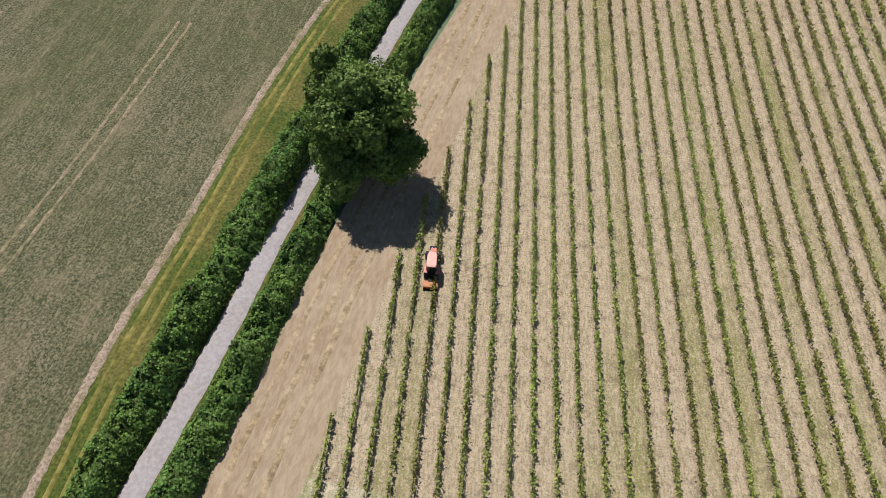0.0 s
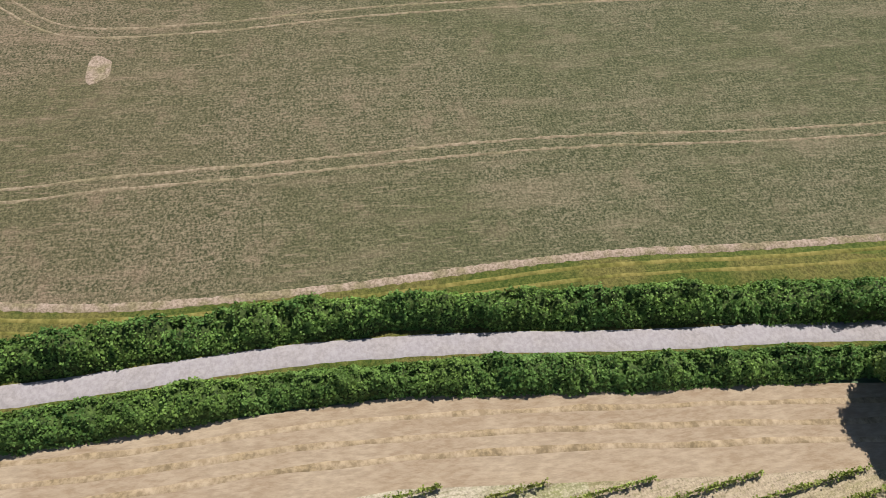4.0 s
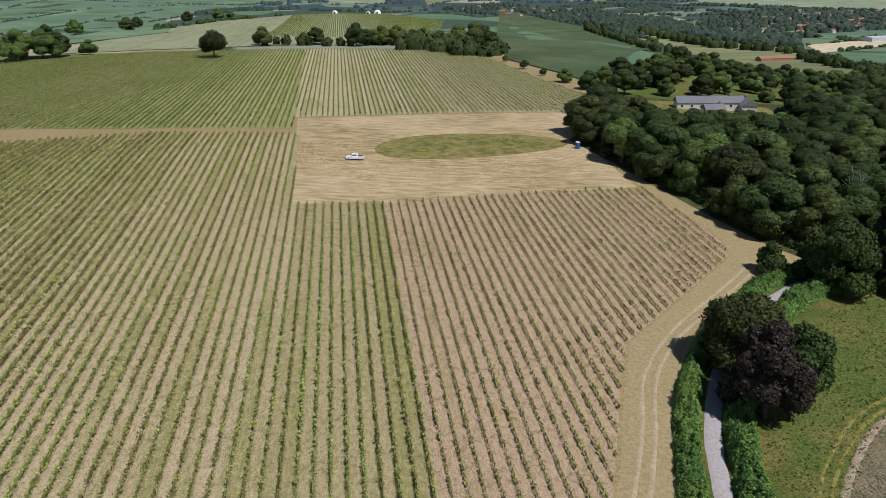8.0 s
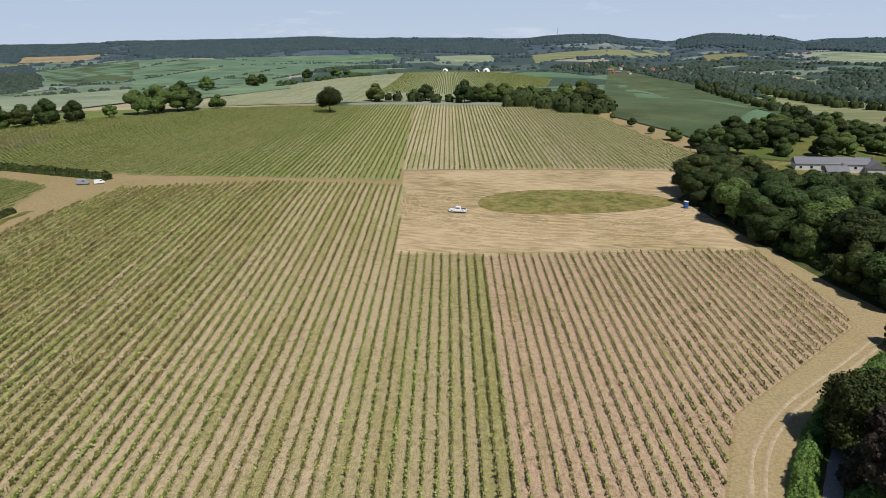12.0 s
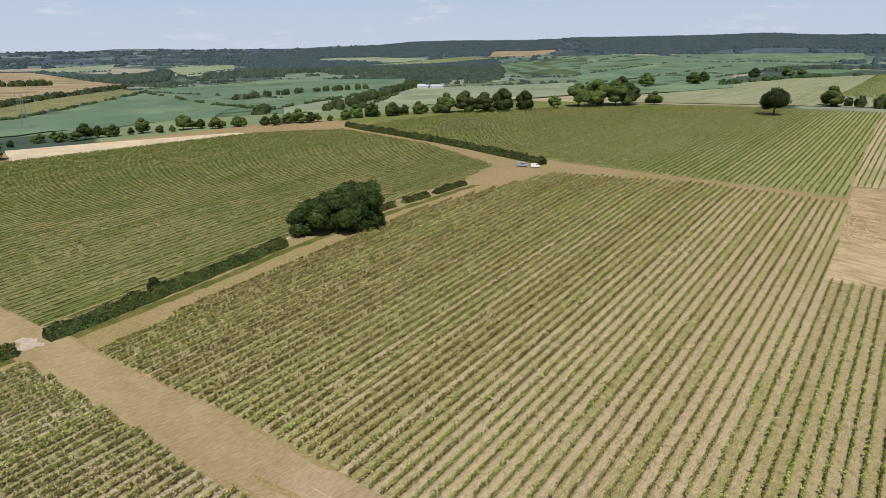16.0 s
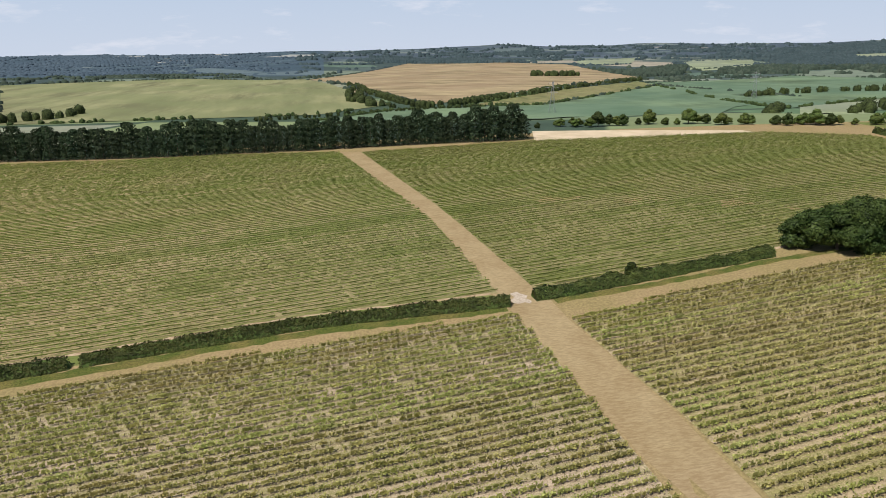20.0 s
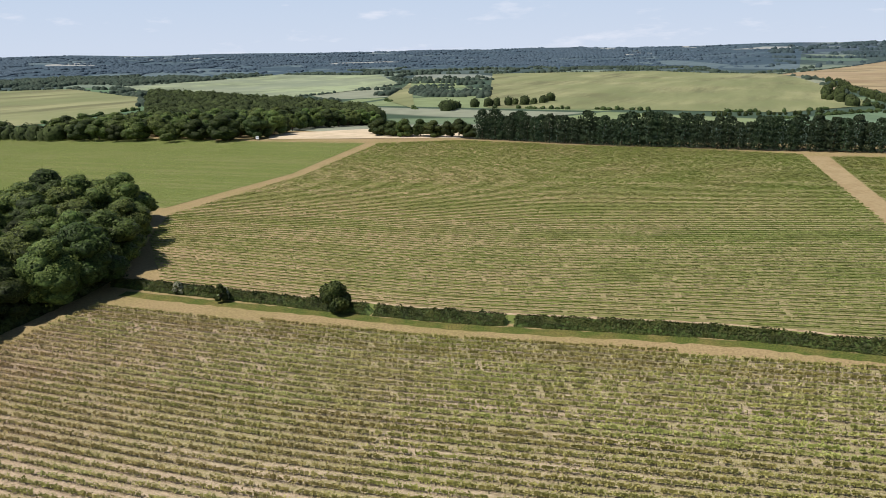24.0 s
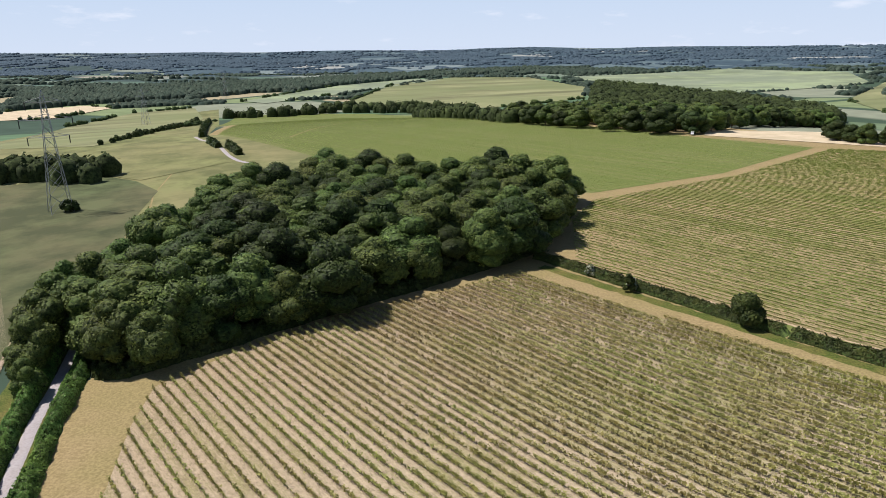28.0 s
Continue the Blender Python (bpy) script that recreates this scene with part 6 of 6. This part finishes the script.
# ---- nearer groups of trees, each one a tree ----
def stand(kinds, spots, label, group, category="tree", seed=1):
    r = random.Random(seed)
    for x, y, h in spots:
        s = h / 14
        w = s * r.uniform(1.05, 1.45)
        tree = copy_thing(r.choice(kinds), pose(*on_ground(x, y), 0, 0, r.uniform(0, 360)) @ Matrix.Diagonal((w, w, s, 1)))
        tree.name = "bush" if category == "bush" else "hedgerow_tree"
        tagged(tree, label, category, group)


rnd = random.Random(5)
stand(SHAPES, [(x + rnd.uniform(-4, 4), y, h) for x, y, h in ((-124, 517, 13), (-99, 529, 9), (-91, 532, 12), (-62, 521, 16), (-54, 530, 11), (-45, 533, 14), (-38, 535, 10), (-30, 535, 14), (-22, 545, 9), (-12, 548, 12), (8, 505, 14), (16, 498, 17), (24, 493, 19), (31, 490, 17), (36, 478, 12), (0, 530, 11), (28, 520, 14))], "broad-leaved tree in the belt behind the vineyard", "trees of the north belt", seed=6)
stand(SHAPES, [(-289, 326, 12), (-281, 334, 13), (-272, 341, 12), (-266, 352, 14), (-259, 365, 12), (-250, 385, 8), (-243, 402, 15), (-236, 412, 17), (-229, 424, 16), (-224, 433, 14), (-212, 445, 9)], "broad-leaved tree in a far hedge line", "trees of the northwest hedge", seed=7)
stand(SHAPES, [(-301, 567, 12), (-313, 637, 13), (-295, 702, 12), (-300, 740, 11), (-281, 833, 13), (-275, 933, 13), (-268, 960, 9)], "round tree standing in a far hedge row", "trees of the north row", seed=8)
stand(SHAPES, [(33, 463, 5), (40, 440, 4), (48, 410, 5), (55, 383, 4), (63, 362, 7), (71, 342, 9), (78, 330, 8)], "bushy tree along the field edge", "bushes of the east field edge", "bush", seed=9)

rnd = random.Random(15)
stand(SHAPES, [(x + rnd.uniform(-4, 4), y + rnd.uniform(-4, 4), rnd.choice((3.5, 4.5, 5, 6, 8))) for x, y in smooth_line([(-376, 116), (-354, 187), (-322, 246), (-304, 300), (-292, 323)], 4.2)], "broad-leaved tree in the hedge behind the vineyard", "trees of the west hedge", seed=16)
stand(DARK, [(x + rnd.uniform(-3, 3), y, rnd.uniform(7, 11)) for x, y in smooth_line([(-374, -166), (-377, -190), (-372, -216), (-380, -235)], 7)], "dark tree beside the shelter belt", "trees by the shelter belt", seed=17)


def make_conifer(at, seed):
    r = np.random.RandomState(seed)
    root = thing("conifer", at, "dark shaggy conifer in a shelter belt", "conifer", "conifers of the shelter belt")
    part("trunk", add_rod(bmesh.new(), (0, 0, -0.3), (0, 0, 13), 0.3, 0.05, 7), M["bark"], root)
    n = 1500
    z = r.uniform(0.03, 1, n) ** 0.9
    ang = r.uniform(0, 2 * math.pi, n)
    tier = 0.85 + 0.15 * np.sin(z * 34 + np.sin(ang * 3))
    rad = 4.6 * np.minimum(1, (1.04 - z) * 3.6) ** 0.55 * tier * (1 + 0.25 * np.sin(ang * 2 + seed)) * r.uniform(0.6, 1.05, n)
    c = np.stack([np.cos(ang) * rad, np.sin(ang) * rad, z * 14.3], 1)
    nr = np.stack([np.cos(ang), np.sin(ang), np.full(n, 0.5)], 1)
    v, f = cards(c, nr, 0.42, r, 0.6, 0.6)
    link_mesh("crown", v, f, M["conifer"], root)
    return root


firs = [make_conifer((0, 0, -300), 90 + k) for k in range(3)]
belt = smooth_line([(-366, -158), (-360, -112), (-350, -51), (-341, -6), (-340, 10), (-333, 60), (-327, 93)], 4.2)
for k, (x, y) in enumerate(belt):
    s = random.Random(k).uniform(0.8, 1.15)
    copy_thing(firs[k % 3], pose(*on_ground(x - 7, y), 0, 0, k * 77) @ Matrix.Diagonal((s, s, s * 1.05, 1)))
for k in (*firs, *SHAPES):
    for o in (*k.children, k):
        bpy.data.objects.remove(o)

# ---- vehicles ----
PAINT = {"red": plain("faded_red_paint", (0.62, 0.23, 0.17), 0.5), "dark": plain("black_rubber", (0.02, 0.02, 0.022), 0.8), "white": plain("white_paint", (0.8, 0.8, 0.8), 0.3), "glass": plain("tinted_glass", (0.02, 0.025, 0.03), 0.08),
         "orange": plain("orange_mower_paint", (0.55, 0.20, 0.08), 0.6), "grey": plain("grey_paint", (0.30, 0.32, 0.35), 0.4), "steel": plain("galvanised_steel", (0.33, 0.34, 0.35), 0.5, 0.7), "pink": plain("sun_bleached_roof", (0.78, 0.42, 0.34), 0.55)}


def wheel(parent, at, radius, width, rim="grey"):
    bm = bmesh.new()
    m = Matrix.Translation(at) @ Matrix.Rotation(math.pi / 2, 4, "X")
    bmesh.ops.create_cone(bm, cap_ends=True, segments=20, radius1=radius, radius2=radius, depth=width, matrix=m)
    tyre = part("wheel", bm, PAINT["dark"], parent, "", 0.03)
    bm = bmesh.new()
    bmesh.ops.create_cone(bm, cap_ends=True, segments=16, radius1=radius * 0.55, radius2=radius * 0.5, depth=width * 1.06, matrix=m)
    part("rim", bm, PAINT[rim], tyre)


def shaped(sections, width_at):
    """A body lofted along x from (x, low, high, half width) sections."""
    bm = bmesh.new()
    rings = []
    for x, low, high, half in sections:
        rings.append([bm.verts.new(c) for c in ((x, -half, low), (x, half, low), (x, half * width_at, high), (x, -half * width_at, high))])
    for a, b in zip(rings, rings[1:]):
        for i in range(4):
            bm.faces.new((a[i], a[(i + 1) % 4], b[(i + 1) % 4], b[i]))
    bm.faces.new(rings[0][::-1])
    bm.faces.new(rings[-1])
    bmesh.ops.recalc_face_normals(bm, faces=bm.faces[:])
    return bm


def tractor(at, turn):
    """Narrow vineyard tractor with a flail mower; its nose points along x."""
    t = thing("tractor", at, "small red vineyard tractor working between vine rows", "tractor", turn=turn)
    part("bonnet", shaped([(0.45, 0.6, 1.25, 0.36), (1.0, 0.62, 1.22, 0.36), (1.55, 0.65, 1.1, 0.33), (1.68, 0.7, 0.98, 0.28)], 0.85), PAINT["red"], t, "faded red bonnet", 0.05)
    part("chassis", box((2.3, 0.42, 0.3), (0.4, 0, 0.55)), PAINT["dark"], t, "", 0.02)
    part("cab", shaped([(-0.85, 0.75, 1.95, 0.5), (-0.6, 0.7, 2.0, 0.54), (0.3, 0.7, 2.0, 0.54), (0.5, 0.8, 1.9, 0.5)], 0.88), PAINT["glass"], t, "dark glazed cab", 0.04)
    part("cab_roof", shaped([(-0.9, 1.99, 2.1, 0.4), (-0.7, 1.99, 2.13, 0.5), (0.35, 1.99, 2.13, 0.46), (0.62, 1.99, 2.08, 0.34)], 0.88), PAINT["pink"], t, "sun-bleached pink roof", 0.03)
    part("front_weight", box((0.28, 0.8, 0.34), (1.86, 0, 0.62)), PAINT["dark"], t, "", 0.04)
    for y in (-0.46, 0.46):
        part("mirror", box((0.06, 0.14, 0.2), (0.5, y * 1.35, 1.75)), PAINT["dark"], t)
    for y in (-0.52, 0.52):
        wheel(t, (-0.62, y, 0.58), 0.58, 0.32, "red")
        wheel(t, (1.2, y * 1.18, 0.39), 0.39, 0.26, "white")
        part("mudguard", box((0.8, 0.34, 0.06), (-0.62, y, 1.2)), PAINT["red"], t, "", 0.02)
    part("exhaust", add_rod(bmesh.new(), (0.75, 0.25, 1.2), (0.75, 0.25, 1.9), 0.035), PAINT["steel"], t)
    part("headlight", box((0.05, 0.14, 0.1), (1.69, -0.15, 0.9)), PAINT["white"], t)
    part("headlight", box((0.05, 0.14, 0.1), (1.69, 0.15, 0.9)), PAINT["white"], t)
    m = part("mower", box((0.62, 1.35, 0.38), (-1.75, 0, 0.42)), PAINT["orange"], t, "orange flail mower", 0.05)
    part("hitch", box((0.6, 0.5, 0.08), (-1.25, 0, 0.6)), PAINT["dark"], t)
    part("roller", add_rod(bmesh.new(), (-2.12, -0.66, 0.2), (-2.12, 0.66, 0.2), 0.1, n=10), PAINT["dark"], m)
    t.scale = (1.2, 1.12, 1.1)
    return t


def pickup(at, turn):
    c = thing("pickup_truck", at, "white double-cab pickup parked on mown hay", "pickup", turn=turn)
    part("body", shaped([(-2.65, 0.5, 1.02, 0.86), (-2.55, 0.42, 1.06, 0.92), (-0.75, 0.42, 1.06, 0.93), (1.25, 0.42, 1.1, 0.93), (2.3, 0.45, 1.02, 0.9), (2.6, 0.5, 0.85, 0.82)], 0.94), PAINT["white"], c, "white bodywork", 0.04)
    cab = part("cab", shaped([(-0.85, 1.05, 1.7, 0.86), (-0.6, 1.05, 1.78, 0.86), (0.6, 1.05, 1.78, 0.86), (1.25, 1.05, 1.15, 0.84)], 0.8), PAINT["white"], c, "", 0.03)
    for y in (-0.79, 0.79):
        part("side_window", box((1.25, 0.04, 0.4), (-0.05, y, 1.4)), PAINT["glass"], cab)
        part("mirror", box((0.12, 0.16, 0.16), (0.85, y * 1.28, 1.15)), PAINT["dark"], c)
    bm = bmesh.new()
    add_box(bm, (0.75, 1.25, 0.04), (0, 0, 0), Matrix.Translation((0.98, 0, 1.47)) @ Matrix.Rotation(0.76, 4, "Y"))
    part("windscreen", bm, PAINT["glass"], cab)
    part("load_bed", box((1.55, 1.45, 0.03), (-1.72, 0, 1.075)), PAINT["dark"], c, "dark open load bed")
    for y in (-0.78, 0.78):
        for x in (-1.65, 1.6):
            wheel(c, (x, y, 0.38), 0.38, 0.25)
        part("headlight", box((0.08, 0.3, 0.14), (2.52, y * 0.8, 0.82)), PAINT["glass"], c)
        part("tail_light", box((0.05, 0.12, 0.3), (-2.64, y, 0.85)), PAINT["red"], c)
    part("bumper", box((0.12, 1.6, 0.2), (2.62, 0, 0.52)), PAINT["dark"], c, "", 0.03)
    return c


def van(at, turn, colour, name, label, size=1.0):
    c = thing(name, at, label, name, turn=turn)
    c.scale = (size, size, size)
    part("body", shaped([(-2.4, 0.45, 1.95, 0.93), (-2.3, 0.4, 2.05, 0.96), (1.0, 0.4, 2.05, 0.96), (1.75, 0.42, 1.35, 0.94), (2.4, 0.45, 1.0, 0.86)], 0.9), PAINT[colour], c, "", 0.05)
    part("windscreen", box((0.6, 1.5, 0.04), (1.4, 0, 1.75)), PAINT["glass"], c)
    for y in (-0.82, 0.82):
        for x in (-1.5, 1.5):
            wheel(c, (x, y, 0.34), 0.34, 0.22)
        part("side_window", box((0.9, 0.04, 0.45), (0.6, y * 1.1, 1.55)), PAINT["glass"], c)
    return c


tractor(on_ground(9.2, -37.3, 0.09), -90 + 7.6)
pickup(on_ground(-24.8, 202, 0.07), 176)
van(on_ground(-152, 213.5, 0.05), 10, "grey", "van", "grey van parked at the end of the hedge", 0.85)
van(on_ground(-147.4, 215.5, 0.05), 40, "white", "car", "white car parked beside the grey van", 0.7)
van(on_ground(-334, -288, 0.1), 40, "white", "van", "white van on the far field edge")

# ---- buildings ----
WALLS = {"plaster": plain("white_plaster", (0.62, 0.60, 0.56), 0.9), "brick": plain("red_brick", (0.36, 0.19, 0.13), 0.9), "slate": plain("grey_slate", (0.17, 0.17, 0.185), 0.8), "tile": plain("red_tile", (0.33, 0.17, 0.11), 0.9), "glass": PAINT["glass"], "dome": plain("white_fabric", (0.8, 0.8, 0.78), 0.7), "shed": plain("pale_sheet_steel", (0.5, 0.52, 0.54), 0.5)}


def house(at, turn, length, depth, eaves, rise, wall, roof, label, name="house", windows=4, group=""):
    h = thing(name, at, label, "house", group, turn)
    part("wall", box((length, depth, eaves + 0.6), (0, 0, eaves / 2 - 0.3)), WALLS[wall], h)
    bm = bmesh.new()
    l, d = length / 2 + 0.35, depth / 2 + 0.4
    v = [bm.verts.new(c) for c in ((-l, -d, eaves - 0.15), (l, -d, eaves - 0.15), (l, d, eaves - 0.15), (-l, d, eaves - 0.15), (-l, 0, eaves + rise), (l, 0, eaves + rise))]
    for f in ((0, 1, 5, 4), (2, 3, 4, 5), (1, 2, 5), (3, 0, 4), (3, 2, 1, 0)):
        bm.faces.new([v[k] for k in f])
    top = part("roof", bm, WALLS[roof], h)
    part("chimney", box((0.7, 0.7, 1.6), (length * 0.3, 0, eaves + rise + 0.2)), WALLS["brick"], top)
    for k in range(windows):
        for side in (-1, 1):
            w = part("window", box((1.1, 0.08, 1.1), ((k + 0.5) / windows * length - length / 2, side * (depth / 2 + 0.02), eaves * 0.55)), WALLS["plaster"], h)
            part("pane", box((0.92, 0.1, 0.92), ((k + 0.5) / windows * length - length / 2, side * (depth / 2 + 0.03), eaves * 0.55)), WALLS["glass"], w)
    return h


house(on_ground(114, 301), -4, 28, 7, 3.2, 2.2, "plaster", "slate", "long low white farmhouse with a grey slate roof", windows=7)
house(on_ground(128, 296), 80, 10, 6, 3.4, 2.4, "plaster", "slate", "white gabled wing of the farmhouse", windows=3)
house(on_ground(111, 288), 5, 8, 5, 2.6, 1.8, "plaster", "slate", "small white outbuilding among trees", windows=2)
house(on_ground(73, 268), 60, 9, 6, 5.2, 3.0, "brick", "slate", "tall brick house hidden in the trees", windows=3)
house(on_ground(410, 888), 10, 44, 12, 4, 2.5, "brick", "tile", "long dark barn at the field edge", "barn", 4)
house(on_ground(700, 1160), 15, 60, 25, 6, 2, "shed", "shed", "pale steel farm shed", "barn", 3)
for x, y, l in ((-1123, 1168, 40), (-1085, 1150, 26), (-1059, 1166, 30)):
    house(on_ground(x, y), 20, l, 14, 5, 3, "shed", "shed", "pale farm shed in the valley", "barn", 3, "valley farm")
rnd = random.Random(12)
TOWN = [(560, 1560), (727, 1795), (936, 1943), (1158, 1891), (912, 1481), (626, 1249)]
HAMLET = [(60, 2300), (233, 2480), (420, 2140), (330, 1900), (180, 2000)]
for k in range(150):
    block = HAMLET if k % 4 == 0 else TOWN
    lo, hi = np.min(block, axis=0), np.max(block, axis=0)
    x, y = rnd.uniform(lo[0], hi[0]), rnd.uniform(lo[1], hi[1])
    if not inside(block, x, y):
        continue
    house(on_ground(x, y), rnd.uniform(0, 180), rnd.uniform(9, 16), 8, 5, 3, rnd.choice(("plaster", "plaster", "brick")), rnd.choice(("slate", "tile", "tile")), "village house among trees in the valley", "village_house", 2, "village houses")


def dome(at, r):
    d = thing("dome_tent", at, "white dome tent on the far vineyard hill", "tent", "dome tents")
    bm = bmesh.new()
    bmesh.ops.create_icosphere(bm, subdivisions=3, radius=r)
    bmesh.ops.bisect_plane(bm, geom=bm.verts[:] + bm.edges[:] + bm.faces[:], plane_co=(0, 0, -0.1), plane_no=(0, 0, -1), clear_outer=True)
    part("cover", bm, WALLS["dome"], d)
    part("door", box((2.2, 0.5, 2.4), (0, -r * 0.96, 1.2)), WALLS["glass"], d)


for x, y, r in ((-155, 1119, 4.5), (-105, 1115, 3.5), (-91, 1114, 5.5)):
    dome(on_ground(x, y), r)


def pylon(at, height, turn, group="pylons"):
    p = thing("pylon", at, "tall grey lattice electricity pylon", "pylon", group, turn)
    half = lambda z: 3.6 * (1 - z / height) ** 1.15 + 0.55
    corners = ((-1, -1), (1, -1), (1, 1), (-1, 1))
    levels = [height * k for k in (0, 0.16, 0.3, 0.42, 0.53, 0.63, 0.72, 0.8, 0.87, 0.94)]
    for sx, sy in corners:
        bm = bmesh.new()
        for a, b in zip(levels, levels[1:]):
            add_rod(bm, (sx * half(a), sy * half(a), a), (sx * half(b), sy * half(b), b), 0.14, n=4)
        add_rod(bm, (sx * half(levels[-1]), sy * half(levels[-1]), levels[-1]), (0, 0, height), 0.1, n=4)
        part("leg", bm, PAINT["steel"], p)
    for i in range(4):
        (ax, ay), (bx, by) = corners[i], corners[(i + 1) % 4]
        bm = bmesh.new()
        for a, b in zip(levels, levels[1:]):
            add_rod(bm, (ax * half(a), ay * half(a), a), (bx * half(b), by * half(b), b), 0.06, n=4)
            add_rod(bm, (bx * half(a), by * half(a), a), (ax * half(b), ay * half(b), b), 0.06, n=4)
        part("bracing", bm, PAINT["steel"], p)
    for z, reach in ((0.62, 7.5), (0.76, 9.5), (0.9, 6.5)):
        for s in (-1, 1):
            bm = bmesh.new()
            for off in (-0.5, 0.5):
                add_rod(bm, (0, off, z * height), (s * reach, 0, z * height + 0.3), 0.1, n=4)
            add_rod(bm, (0, 0, z * height + 2.2), (s * reach, 0, z * height + 0.3), 0.08, n=4)
            arm = part("cross_arm", bm, PAINT["steel"], p)
            part("insulator", add_rod(bmesh.new(), (s * reach, 0, z * height + 0.3), (s * reach, 0, z * height - 2.8), 0.2, n=6), PAINT["dark"], arm)
    return p


pylon(on_ground(-5, -323), 49, 8)
make_tree("bush", on_ground(-8, -321), 5, 4.2, "dark bush growing at the foot of the pylon", "bush", seed=41, leaf="oak", count=1200, size=0.45, low=0.02, trunk=0.2)
pylon(on_ground(-120, -930), 45, 20)
pylon(on_ground(-309, -1318), 45, 20)
pylon(on_ground(-640, -1480), 45, 20)
pylon(on_ground(-967, 312), 45, 60)
pylon(on_ground(-1114, 711), 45, 60)
part("mast", add_rod(bmesh.new(), on_ground(60, 4600, -3), on_ground(60, 4600, 60), 2.5, 1.2, 6), PAINT["steel"])
tagged(bpy.data.objects["mast"], "thin radio mast on the far hill", "mast")


def toilet_cabin(at, turn):
    c = thing("portable_toilet", at, "blue portable toilet cabin at the wood edge", "portable toilet", turn=turn)
    part("wall", box((1.1, 1.1, 2.1), (0, 0, 1.08)), PAINT["blue"], c, "", 0.03)
    part("roof", shaped([(-0.6, 2.1, 2.2, 0.6), (0, 2.1, 2.34, 0.6), (0.6, 2.1, 2.2, 0.6)], 0.9), PAINT["white"], c, "pale domed roof")
    d = part("door", box((0.75, 0.05, 1.9), (0, -0.57, 1.02)), PAINT["blue"], c)
    part("handle", box((0.05, 0.06, 0.2), (0.28, -0.61, 1.0)), PAINT["dark"], d)
    part("skid", box((1.2, 0.12, 0.1), (0, -0.4, 0.05)), PAINT["dark"], c)
    part("skid", box((1.2, 0.12, 0.1), (0, 0.4, 0.05)), PAINT["dark"], c)


PAINT["blue"] = plain("blue_plastic", (0.03, 0.10, 0.30), 0.5)
CABIN, DEAD = (43.8, 222.3), (100.4, 164.6)
toilet_cabin(on_ground(*CABIN, 0.05), 20)


def dead_tree(at):
    """A bleached bare tree that stands over the canopy."""
    t = thing("dead_tree", at, "bare bleached dead tree standing in the wood", "tree")
    bm = bmesh.new()
    add_rod(bm, (0, 0, -0.3), (0.3, 0, 8), 0.28, 0.16, 8)
    part("trunk", bm, M["dead"], t)
    r = random.Random(8)
    for k in range(7):
        a, z = k * 2.4, 6 + k * 0.35
        tip = (2.6 * math.cos(a) * r.uniform(0.6, 1), 2.6 * math.sin(a) * r.uniform(0.6, 1), z + r.uniform(3.5, 7))
        mid = (tip[0] * 0.45, tip[1] * 0.45, z + (tip[2] - z) * 0.35)
        bm = bmesh.new()
        add_rod(bm, (0.28, 0, z), mid, 0.14, 0.1, 6)
        add_rod(bm, mid, tip, 0.1, 0.03, 5)
        for s in (-1, 1):
            add_rod(bm, mid, (tip[0] + s * 1.1, tip[1] - s * 0.8, tip[2] - 0.9), 0.06, 0.02, 4)
        part("branch", bm, M["dead"], t)


M["dead"] = material("bleached_wood", (0.30, 0.28, 0.25), (0.46, 0.44, 0.40), 3.0, bump=0.3)
dead_tree(on_ground(*DEAD))
